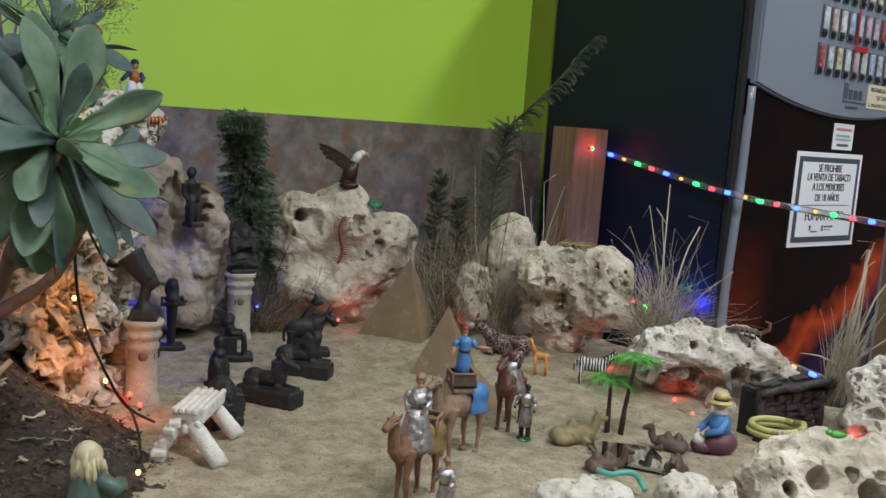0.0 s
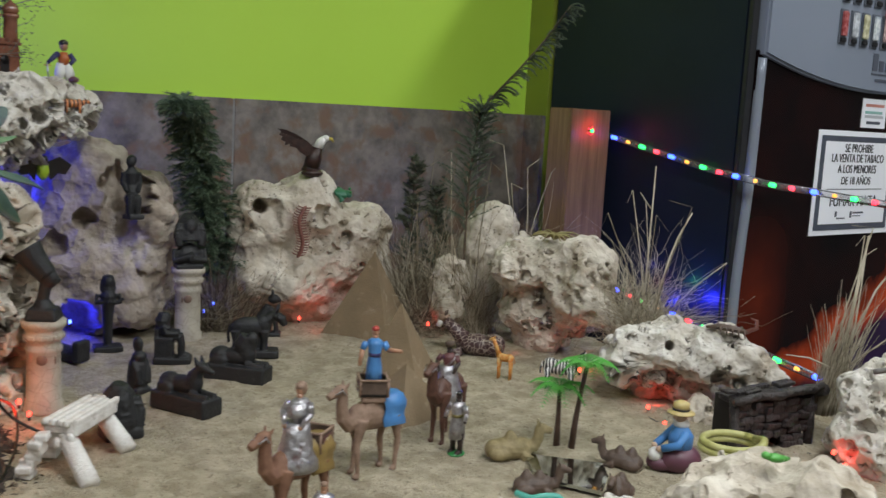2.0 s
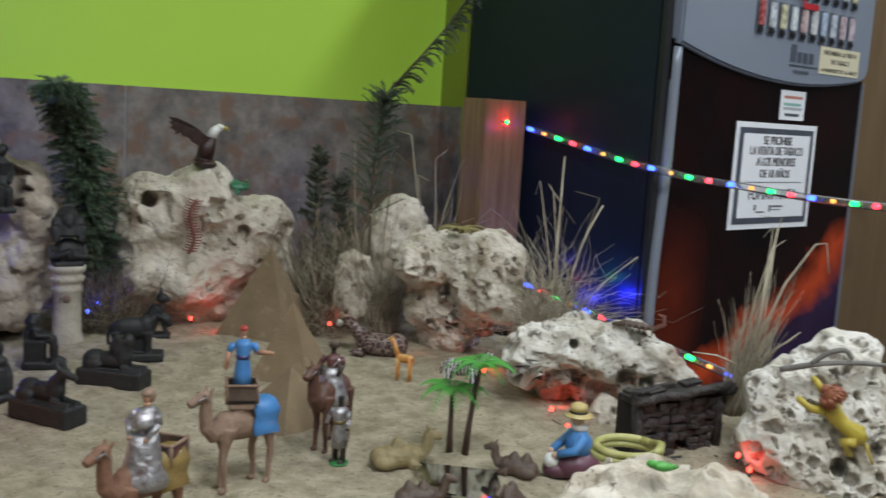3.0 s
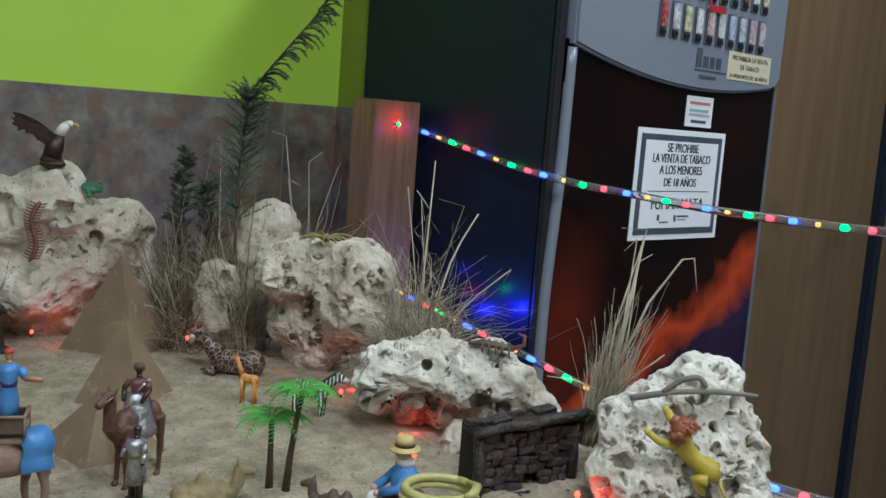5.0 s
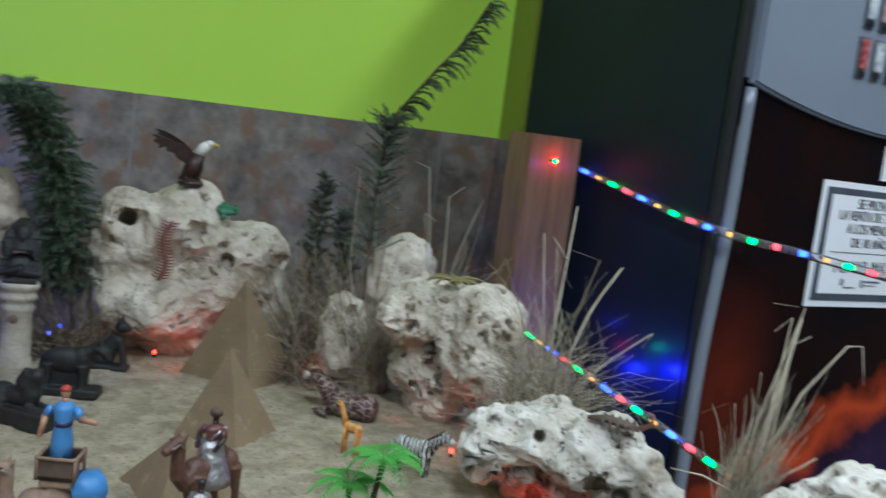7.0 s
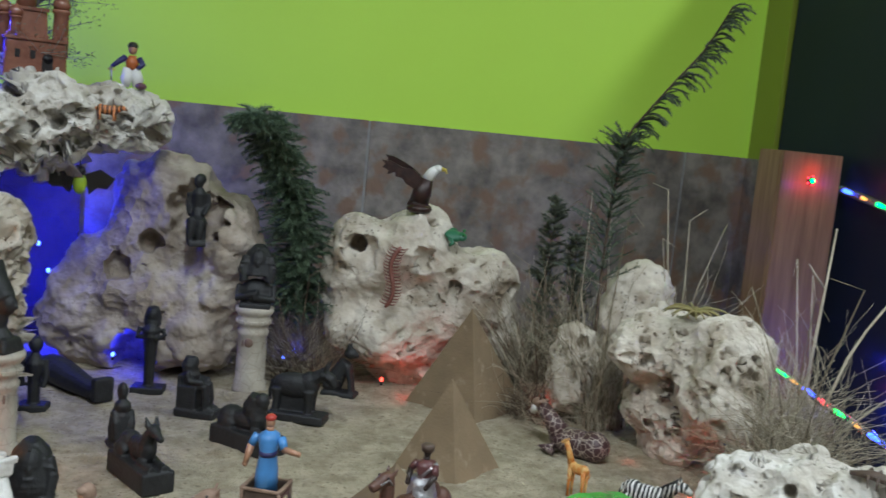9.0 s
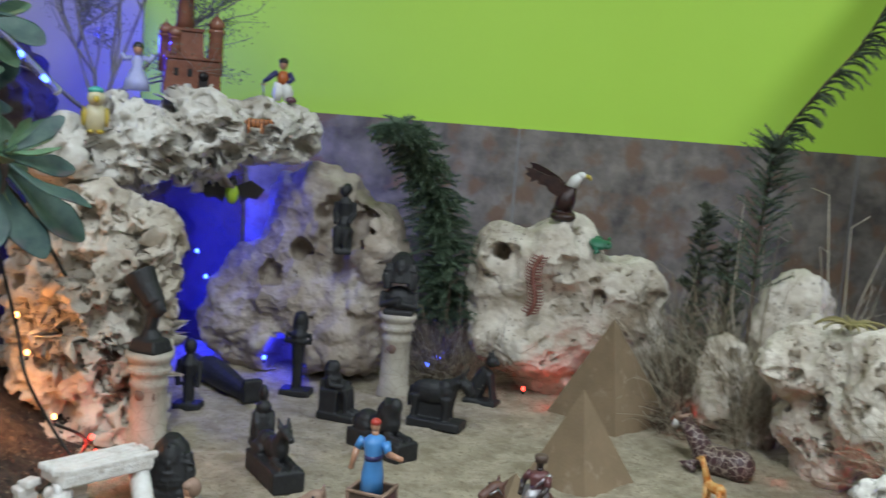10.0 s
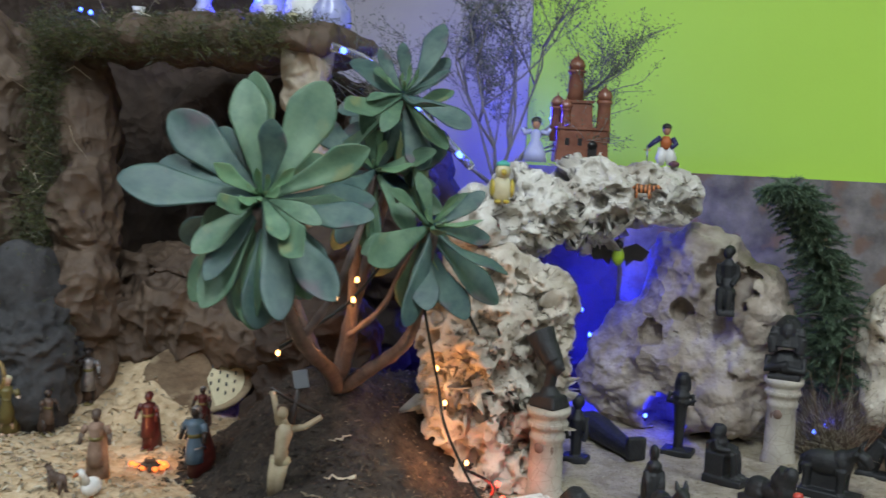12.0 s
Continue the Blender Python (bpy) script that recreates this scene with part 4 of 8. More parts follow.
# plain shape where the maker's mark stands
for u0, u1, z0, z1 in ((1.160, 1.180, 1.330, 1.366), (1.186, 1.204, 1.330, 1.352), (1.21, 1.226, 1.330, 1.352), (1.232, 1.250, 1.330, 1.352), (1.158, 1.27, 1.322, 1.325), (1.175, 1.235, 1.308, 1.314)):
    part("mark_bar", slab(u0, u1, 0.6452, 0.6462, z0, z1), BORDER, upper)


def lettering(name, words, u, z, n, width, height, ink, parent, bold=0.0008):
    """One line of words, centred at u, z on a surface n out from the wall, parallel to it."""
    data = bpy.data.curves.new(name, "FONT")
    data.body, data.align_x, data.align_y, data.size = words, "CENTER", "CENTER", 1.0
    data.extrude = 0.0
    ob = new(name, data)
    bpy.context.view_layer.update()
    me = bpy.data.meshes.new_from_object(ob.evaluated_get(bpy.context.evaluated_depsgraph_get()))
    bpy.data.objects.remove(ob)
    co = np.empty(len(me.vertices) * 3)
    me.vertices.foreach_get("co", co)
    co = co.reshape(-1, 3)
    co -= (co.min(0) + co.max(0)) / 2
    co *= (width / np.ptp(co[:, 0]), height / np.ptp(co[:, 1]), 0)
    tris = [tuple(f.vertices) for f in me.polygons]
    verts, faces = [], []
    for k, d in enumerate((-bold, 0.0, bold)):
        faces += [tuple(i + len(verts) for i in f) for f in tris]
        verts += [(u + d + x, -n - k * 0.00003, z + y) for x, y, _ in co]
    bpy.data.meshes.remove(me)
    return mesh_object(name, verts, faces, [ink], smooth=False, parent=parent)


notice = empty("notice_sign", WALL, "white laminated notice with black Spanish lettering and grey border", "sign")
part("laminate", slab(1.010, 1.316, 0.632, 0.6335, 0.979, 1.201), PAPER, notice)
part("border", slab(1.022, 1.304, 0.634, 0.6345, 0.990, 1.190), BORDER, notice, "dark grey printed border")
part("sheet", slab(1.036, 1.290, 0.635, 0.6355, 1.003, 1.178), PAPER, notice)
for words, z, width, height in (("SE PROHIBE", 1.165, 0.108, 0.0175), ("LA VENTA DE TABACO", 1.1435, 0.200, 0.0175), ("A LOS MENORES", 1.1205, 0.148, 0.0175), ("DE 18 AÑOS", 1.0975, 0.112, 0.0205), ("FUMAR MATA", 1.052, 0.182, 0.0225)):
    lettering("lettering", words, 1.163, z, 0.6359, width, height, INK, notice)
part("rule", slab(1.055, 1.27, 0.6357, 0.6359, 1.0765, 1.078), INK, notice)
for u0, u1, z0, z1 in ((1.095, 1.103, 1.018, 1.030), (1.103, 1.135, 1.013, 1.016), (1.152, 1.160, 1.015, 1.029), (1.163, 1.205, 1.024, 1.028), (1.163, 1.195, 1.018, 1.020)):
    part("small_print", slab(u0, u1, 0.6357, 0.6359, z0, z1), BORDER, notice)

card = empty("price_card", WALL, "small white card with coloured unreadable print", "sign")
part("laminate", slab(1.161, 1.256, 0.632, 0.6335, 1.210, 1.272), PAPER, card)
for u0, u1, z, m in ((1.172, 1.245, 1.258, flat("pink_ink", (0.6, 0.25, 0.2))), (1.172, 1.24, 1.243, flat("teal_ink", (0.3, 0.55, 0.5))), (1.172, 1.245, 1.234, flat("grey_ink", (0.5, 0.52, 0.55))), (1.18, 1.235, 1.221, BORDER)):
    part("print_bar", slab(u0, u1, 0.6337, 0.634, z - 0.003, z + 0.003), m, card)
sticker = empty("warning_sticker", WALL, "cream sticker with black lettering on the grey panel", "sticker")
part("backing", slab(1.275, 1.444, 0.6455, 0.6462, 1.314, 1.372), CREAM_PAPER, sticker)
for words, z, width in (("PROHIBIDA LA VENTA", 1.359, 0.14), ("DE TABACO", 1.341, 0.075), ("A MENORES DE 18 AÑOS", 1.323, 0.15)):
    lettering("lettering", words, 1.3600, z + 0.001, 0.6466, width, 0.010, INK, sticker, 0.0004)

# ---- wooden box post with the coloured light and the rope lights ----
post = empty("wooden_post", WALL, "upright brown wooden box post beside the machine", "post")
part("front_board", slab(0.622, 0.737, 0.298, 0.306, 0.785, 1.216, 0.0015), WOOD_PLANK, post, "pale plank front")
part("side_board", slab(0.622, 0.632, 0.2376, 0.2975, 0.785, 1.216, 0.0015), WOOD_PLANK, post)
part("side_board", slab(0.727, 0.737, 0.2376, 0.2975, 0.785, 1.216, 0.0015), WOOD_PLANK, post)
part("back_board", slab(0.6325, 0.7265, 0.2376, 0.246, 0.785, 1.216), WOOD_PLANK, post)
part("cap", slab(0.6325, 0.7265, 0.2465, 0.2975, 1.20, 1.21), WOOD_PLANK, post)
star = Shape().lathe([(0.0062, -0.0), (0.0062, 0.005), (0.0045, 0.006)], (0, 0, 0), BLACK, 16)
star.v = [(x, -z, y) for x, y, z in star.v]
star.ell((0, -0.006, 0), 0.0042, LED_GREEN)
for k in range(5):
    star.ell((0.0072 * math.cos(k * 1.257), -0.003, 0.0072 * math.sin(k * 1.257)), 0.0016, LED_RED, seg=8, ring=5)
star.make("indicator_light", WALL @ Matrix.Translation((0.678, -0.3062, 1.171)), label="small green and red light on the wooden post", category="light")


def rope_light(name, line, count, order, label, bead=0.0036, tube=0.0056, shift=0):
    """A clear tube with coloured beads spaced along it."""
    line = [Vector(p) for p in line]
    base = line[0].copy()
    ob = empty(name, Matrix.Translation(base), label, "rope light")
    s = Shape().tube([p - base for p in line], tube, CLEAR, 8)
    s.make("tube", parent=ob, label="clear plastic tube")
    lengths = [0]
    for a, b in zip(line, line[1:]):
        lengths.append(lengths[-1] + (b - a).length)
    for i in range(count):
        d = lengths[-1] * (i + 0.4) / count
        k = max(j for j in range(len(line) - 1) if lengths[j] <= d)
        p = line[k].lerp(line[k + 1], (d - lengths[k]) / (lengths[k + 1] - lengths[k]))
        way = (line[k + 1] - line[k]).normalized()
        m = order[(i + shift) % len(order)]
        long = bead * (1.5 if m in (LED_BLUE, LED_GREEN) else 0.8 if m == LED_YELLOW else 1.1)
        r = tube * (0.78 if m != LED_YELLOW else 0.6)
        b = Shape().tube([p - base - way * long, p - base - way * long * 0.6, p - base + way * long * 0.6, p - base + way * long], [r * 0.3, r, r, r * 0.3], m, 8)
        b.make("lamp_bead", parent=ob)
    return ob


HUES = [LED_BLUE, LED_YELLOW, LED_GREEN, LED_RED]
upper_rope = smooth_line([(0.386, 2.488, 1.162), (0.442, 2.427, 1.147), (0.518, 2.343, 1.126), (0.578, 2.277, 1.110), (0.635, 2.216, 1.100), (0.69, 2.234, 1.090), (0.76, 2.246, 1.082), (0.83, 2.175, 1.076), (0.902, 2.085, 1.072), (0.971, 1.985, 1.073), (1.039, 1.904, 1.074), (1.094, 1.835, 1.078)], 6)
rope_light("rope_light", upper_rope, 25, HUES, "clear rope light with coloured lamps strung across the machine", 0.0044, 0.0072)
lower_rope = smooth_line([(0.345, 2.26, 0.885), (0.38, 2.21, 0.88), (0.464, 2.099, 0.865), (0.55, 1.983, 0.851), (0.641, 1.861, 0.834), (0.69, 1.79, 0.826), (0.76, 1.66, 0.815), (0.80, 1.56, 0.815), (0.835, 1.49, 0.822), (0.90, 1.46, 0.82)], 6)
rope_light("rope_light", lower_rope, 25, [LED_BLUE, LED_RED, LED_GREEN, LED_YELLOW], "clear rope light with coloured lamps lying behind the rocks", 0.0050, 0.0066, 2)

# ---- pyramids ----
def pyramid(x, y, z_top, half, yaw, lean, label):
    """A folded card pyramid of four panels, slightly battered, its corners on the sand."""
    ob = empty("pyramid", pose(x, y, 0.795), label, "pyramid", "sand pyramids")
    h = z_top - 0.795
    n = 10
    top = Vector((lean[0], lean[1], h))
    for k in range(4):
        a0, a1 = radians(yaw + 90 * k + 45), radians(yaw + 90 * k + 135)
        c0, c1 = Vector((half * 1.414 * math.cos(a0), half * 1.414 * math.sin(a0), 0)), Vector((half * 1.414 * math.cos(a1), half * 1.414 * math.sin(a1), 0))
        vs, fs = [], []
        for i in range(n):
            for j in range(n + 1):
                p = c0.lerp(c1, j / n).lerp(top, i / n)
                w = noise.noise(p * 18 + Vector((k * 3, x * 9, 0))) * 0.0040 * math.sin(math.pi * j / n) * (1 - i / n)
                vs.append(p + (p - Vector((0, 0, p.z))).normalized() * w)
        vs.append(top)
        for i in range(n - 1):
            for j in range(n):
                q = i * (n + 1) + j
                fs.append((q, q + 1, q + n + 2, q + n + 1))
        fs += [((n - 1) * (n + 1) + j, (n - 1) * (n + 1) + j + 1, len(vs) - 1) for j in range(n)]
        panel = Shape().put(vs, fs, CARD, False).make("panel", parent=ob)
        wall = panel.modifiers.new("thick", "SOLIDIFY")
        wall.thickness = 0.002
    return ob


pyramid(-0.040, 1.985, 0.953, 0.066, -103, (0.015, -0.048), "large brown sand-coated card pyramid on the sand")
pyramid(0.054, 1.726, 0.912, 0.048, -102, (0.001, -0.014), "middle-sized brown sand-coated card pyramid")
pyramid(0.0875, 1.54, 0.873, 0.054, -129, (0.004, -0.024), "small brown sand-coated card pyramid")

# ---- black Egyptian figures: each one plain mesh ----
def black_statue(name, s, m, label, melt=0.0013):
    return s.make(name, m, melt=melt, label=label, category="statuette", group="black Egyptian statuettes")


def lying_beast(kind):
    s = Shape()
    s.box((0, 0, 0.012), (0.092, 0.036, 0.024), BASALT, bevel=0.003)
    slim = 0.80 if kind == "jackal" else 1.0
    s.ell((-0.026, 0, 0.034), (0.018, 0.015 * slim, 0.014), BASALT).ell((-0.002, 0, 0.035), (0.027, 0.012 * slim, 0.0125), BASALT).ell((0.014, 0, 0.041), (0.0125, 0.012 * slim, 0.017), BASALT)
    for y in (-0.010, 0.010):
        s.ell((-0.026, y * 1.1, 0.029), (0.014, 0.0055, 0.009), BASALT)
        s.tube([(0.014, y * 0.75, 0.028), (0.028, y * 0.75, 0.0265), (0.043, y * 0.7, 0.0265)], [0.0048, 0.0038, 0.0038], BASALT)
    s.tube([(-0.042, 0.004, 0.034), (-0.046, 0.006, 0.028), (-0.042, 0.013, 0.026)], 0.003, BASALT)
    if kind == "jackal":
        s.tube([(0.014, 0, 0.045), (0.020, 0, 0.055), (0.024, 0, 0.060)], [0.0100, 0.0080, 0.0072], BASALT)
        s.ell((0.027, 0, 0.062), (0.0095, 0.0072, 0.0070), BASALT)
        s.tube([(0.031, 0, 0.0615), (0.046, 0, 0.0575)], [0.0055, 0.0034], BASALT)
        for y in (-0.0045, 0.0045):
            s.tube([(0.023, y, 0.066), (0.019, y * 1.3, 0.0755)], [0.0040, 0.0014], BASALT, 6)
    else:
        s.tube([(0.014, 0, 0.044), (0.018, 0, 0.056)], [0.011, 0.009], BASALT)
        s.ell((0.020, 0, 0.062), (0.009, 0.009, 0.011), BASALT)
        s.tube([(0.014, 0, 0.066), (0.008, 0, 0.052), (0.006, 0, 0.044)], [0.010, 0.013, 0.011], BASALT, squash=1.2)
    return s


black_statue("jackal_statuette", lying_beast("jackal"), on_sand(-0.183, 1.470, -24), "matt black jackal lying on a plinth on the sand")
black_statue("sphinx_statuette", lying_beast("sphinx"), on_sand(-0.164, 1.628, -8), "matt black sphinx lying on a plinth on the sand")

s = Shape().box((0, 0, 0.006), (0.074, 0.034, 0.012), BASALT, bevel=0.002)
s.ell((-0.008, 0, 0.046), (0.031, 0.013, 0.017), BASALT).ell((0.012, 0, 0.050), (0.014, 0.012, 0.017), BASALT).box((-0.008, 0, 0.022), (0.042, 0.010, 0.03), BASALT)
for x in (-0.030, 0.014):
    for y in (-0.008, 0.008):
        s.tube([(x, y, 0.042), (x + 0.001, y, 0.026), (x, y, 0.010)], [0.008, 0.005, 0.0055], BASALT)
s.tube([(0.016, 0, 0.056), (0.030, 0, 0.066), (0.040, 0, 0.060), (0.046, 0, 0.050)], [0.010, 0.009, 0.008, 0.005], BASALT)
for y in (-0.006, 0.006):
    s.tube([(0.032, y, 0.070), (0.034, y * 1.9, 0.078), (0.038, y * 1.6, 0.086)], [0.0025, 0.002, 0.001], BASALT, 6)
    s.ell((0.030, y * 1.7, 0.066), (0.003, 0.005, 0.003), BASALT)
s.tube([(-0.038, 0, 0.050), (-0.041, 0, 0.036), (-0.040, 0, 0.022)], 0.0025, BASALT)
black_statue("bull_statuette", s, on_sand(-0.178, 1.757, 16), "matt black standing bull on a base, on the sand")

s = Shape().box((0, 0, 0.004), (0.05, 0.028, 0.008), BASALT, bevel=0.002)
s.tube([(-0.012, 0, 0.012), (-0.004, 0, 0.032), (0.006, 0, 0.052)], [0.014, 0.0125, 0.009], BASALT).ell((-0.012, 0, 0.016), (0.015, 0.015, 0.012), BASALT)
for y in (-0.0045, 0.0045):
    s.tube([(0.010, y, 0.046), (0.015, y, 0.026), (0.018, y, 0.008)], [0.005, 0.004, 0.0042], BASALT)
    s.tube([(0.010, y * 1.1, 0.070), (0.009, y * 1.5, 0.081)], [0.004, 0.001], BASALT, 6)
s.ell((0.012, 0, 0.064), (0.0105, 0.009, 0.0085), BASALT).ell((0.020, 0, 0.062), (0.005, 0.005, 0.004), BASALT)
s.tube([(-0.022, 0, 0.012), (-0.026, 0.008, 0.010), (-0.014, 0.015, 0.010)], 0.003, BASALT)
black_statue("cat_statuette", s, on_sand(-0.199, 1.893, 12), "matt black sitting cat statuette on the sand")

s = Shape().box((0.002, 0, 0.006), (0.062, 0.036, 0.012), BASALT, bevel=0.002).box((-0.012, 0, 0.028), (0.030, 0.032, 0.036), BASALT, bevel=0.002).box((-0.025, 0, 0.05), (0.006, 0.026, 0.02), BASALT)
s.tube([(-0.012, 0, 0.044), (-0.012, 0, 0.062), (-0.012, 0, 0.068)], [0.013, 0.015, 0.008], BASALT, squash=0.8).ell((-0.010, 0, 0.078), (0.008, 0.0085, 0.0105), BASALT)
s.tube([(-0.014, 0, 0.086), (-0.016, 0, 0.074), (-0.014, 0, 0.064)], [0.008, 0.0125, 0.011], BASALT)
for y in (-0.007, 0.007):
    s.tube([(-0.008, y, 0.048), (0.014, y, 0.046), (0.016, y, 0.030), (0.016, y, 0.012)], [0.007, 0.0068, 0.006, 0.0055], BASALT)
    s.tube([(-0.012, y * 2, 0.066), (-0.008, y * 2.3, 0.054), (0.012, y * 1.4, 0.053)], 0.0042, BASALT)
    s.ell((0.022, y, 0.014), (0.009, 0.005, 0.004), BASALT)
black_statue("enthroned_statuette", s, on_sand(-0.283, 1.682, 14) @ Matrix.Scale(0.88, 4), "matt black seated king on a throne, on the sand")

s = Shape().box((0, 0, 0.005), (0.044, 0.032, 0.010), BASALT, bevel=0.002)
s.tube([(0, 0, 0.010), (0, 0, 0.04), (0, 0, 0.070), (0, 0, 0.088), (0, 0, 0.098)], [0.0085, 0.0095, 0.012, 0.016, 0.007], BASALT, 10, 0.8)
s.ell((0, 0, 0.108), (0.0085, 0.0085, 0.011), BASALT).tube([(0, 0.003, 0.118), (0, 0.005, 0.106), (0, 0.003, 0.094)], [0.008, 0.012, 0.012], BASALT)
for x in (-1, 1):
    s.tube([(x * 0.015, 0, 0.090), (x * 0.018, -0.004, 0.078), (-x * 0.004, -0.012, 0.080)], 0.0042, BASALT)
s.tube([(0.010, -0.012, 0.076), (0.022, -0.010, 0.085)], 0.0025, BASALT)
black_statue("mummy_statuette", s, on_sand(-0.400, 1.722, 30), "slim matt black standing figure with crossed arms")

s = Shape().tube([(-0.105, 0, 0.016), (-0.085, 0, 0.020), (-0.06, 0, 0.020), (-0.03, 0, 0.022), (0.0, 0, 0.021), (0.05, 0, 0.017), (0.085, 0, 0.015), (0.100, 0, 0.018)],
                 [0.009, 0.015, 0.013, 0.022, 0.022, 0.017, 0.014, 0.014], BASALT, 14, 0.85)
s.box((0.099, 0, 0.022), (0.012, 0.028, 0.032), BASALT, bevel=0.003)
black_statue("sarcophagus", s, on_sand(-0.500, 1.665, -14, 0.002), "long matt black mummy coffin lying on the sand")

s = Shape().box((0, 0, 0.004), (0.03, 0.026, 0.008), BASALT, bevel=0.002)
s.tube([(0, 0, 0.008), (0, 0, 0.022), (0, 0, 0.040), (0, 0, 0.052)], [0.0135, 0.0145, 0.0125, 0.007], BASALT, 12).ell((0.003, 0, 0.050), (0.010, 0.010, 0.008), BASALT).ell((0, 0, 0.066), (0.009, 0.006, 0.011), BASALT)
for y in (-0.009, 0.009):
    s.tube([(0.002, y, 0.044), (0.010, y, 0.032), (0.012, y * 0.8, 0.014)], [0.005, 0.0045, 0.005], BASALT)
black_statue("baboon_statuette", s, on_sand(-0.275, 1.538, -30), "small matt black squatting figure with a round disc head")


def nemes_head(s, z, k=1.0):
    s.ell((0.004 * k, 0, z + 0.030 * k), (0.013 * k, 0.0125 * k, 0.017 * k), BASALT)
    s.ell((0.016 * k, 0, z + 0.027 * k), (0.0028 * k, 0.0022 * k, 0.005 * k), BASALT)
    s.tube([(-0.004 * k, 0, z + 0.050 * k), (-0.006 * k, 0, z + 0.040 * k), (-0.005 * k, 0, z + 0.026 * k), (-0.002 * k, 0, z + 0.008 * k)], [0.008 * k, 0.0165 * k, 0.0205 * k, 0.022 * k], BASALT, 14)
    for y in (-1, 1):
        s.tube([(0.004 * k, y * 0.015 * k, z + 0.036 * k), (0.008 * k, y * 0.019 * k, z + 0.018 * k), (0.011 * k, y * 0.016 * k, z + 0.002 * k)], [0.006 * k, 0.007 * k, 0.006 * k], BASALT)
        for j in range(5):
            s.tube([(0.0105 * k, y * 0.010 * k, z + (0.005 + j * 0.006) * k), (0.0135 * k, y * 0.024 * k, z + (0.004 + j * 0.006) * k)], 0.0012 * k, BASALT, 5)
    s.tube([(0.017 * k, 0, z + 0.045 * k), (0.015 * k, 0, z + 0.050 * k)], [0.002 * k, 0.001 * k], BASALT, 6)
    return s


s = nemes_head(Shape(), 0.010, 1.05).box((0.002, 0, 0.006), (0.034, 0.046, 0.014), BASALT, bevel=0.004).ell((0.008, 0, 0.018), (0.0125, 0.019, 0.012), BASALT).ell((0.0165, 0, 0.030), (0.0035, 0.007, 0.0022), BASALT)
black_statue("pharaoh_statuette", s, on_sand(-0.222, 1.362, -48), "matt black pharaoh head with a striped headcloth")

COLUMN_WORN = flat("worn_brown_patch", (0.20, 0.13, 0.10), 0.8)


# columns with busts
def column(x, y, height, label, worn):
    h = height
    s = Shape().lathe([(0.0245, 0), (0.0245, 0.006), (0.0228, 0.009), (0.0236, 0.013), (0.0212, 0.017), (0.0206, 0.05), (0.0198, h - 0.042), (0.0216, h - 0.039), (0.0222, h - 0.034), (0.0204, h - 0.031), (0.0206, h - 0.026), (0.0234, h - 0.023), (0.0240, h - 0.017),
                        (0.0216, h - 0.014), (0.0238, h - 0.010), (0.0268, h - 0.006), (0.0268, h)], (0, 0, 0), COLUMN, 28)
    a = radians(-70)
    s.ell((0.0185 * math.cos(a), 0.0185 * math.sin(a), h * 0.60), (0.0068, 0.0040, 0.0072), COLUMN_WORN, (0, 0, 20))
    for k in range(9):
        b = k * 0.70 + worn
        s.box((0.0228 * math.cos(b), 0.0228 * math.sin(b), h - 0.020), (0.004, 0.010, 0.005), COLUMN, (0, 0, math.degrees(b)), 0.001)
    for k in range(3):
        a = k * 2.1 + worn
        s.ell((0.0165 * math.cos(a), 0.0165 * math.sin(a), h * (0.3 + 0.14 * k)), (0.004, 0.004, 0.005 + 0.003 * k), COLUMN_WORN)
    return s.make("column", on_sand(x, y, 0, 0.002), label=label, category="column", group="plaster columns")


column(-0.315, 1.835, 0.122, "cream plaster column carrying a black pharaoh bust", 0.4)
column(-0.352, 1.432, 0.118, "cream cracked plaster column carrying a black crowned bust", 1.7)
s = nemes_head(Shape(), 0.036, 1.05)
s.ell((0, 0, 0.020), (0.016, 0.024, 0.022), BASALT).tube([(0.002, -0.023, 0.032), (0.010, -0.025, 0.014), (0.018, 0.004, 0.024)], 0.0055, BASALT).tube([(0.002, 0.023, 0.032), (0.010, 0.025, 0.014), (0.018, -0.004, 0.018)], 0.0055, BASALT)
s.box((0, 0, 0.004), (0.032, 0.044, 0.008), BASALT, bevel=0.002)
black_statue("pharaoh_bust", s, pose(-0.315, 1.835, sand_z(-0.315, 1.835) + 0.119, 0, 0, -58), "matt black pharaoh bust with crossed arms on a column")
s = Shape().box((0, 0, 0.008), (0.040, 0.036, 0.016), BASALT, bevel=0.003, taper=0.8)
s.tube([(0, 0, 0.014), (-0.001, 0, 0.026), (0.002, 0, 0.044)], [0.015, 0.0075, 0.0075], BASALT, 12).ell((0.006, 0, 0.052), (0.012, 0.0095, 0.013), BASALT).ell((0.017, 0, 0.050), (0.004, 0.002, 0.004), BASALT)
s.tube([(0.004, 0, 0.055), (-0.010, 0, 0.072), (-0.021, 0, 0.088)], [0.0125, 0.0155, 0.019], BASALT, 16)
black_statue("crowned_bust", s, pose(-0.352, 1.432, sand_z(-0.352, 1.432) + 0.116, 0, 0, 12), "matt black queen bust with a tall flat crown on a column")
s = Shape().box((0.004, 0, 0.003), (0.036, 0.024, 0.008), BASALT, bevel=0.002)
s.ell((0.0, 0, 0.030), (0.0135, 0.0125, 0.0130), BASALT).box((-0.004, 0.002, 0.015), (0.018, 0.020, 0.022), BASALT, bevel=0.003)
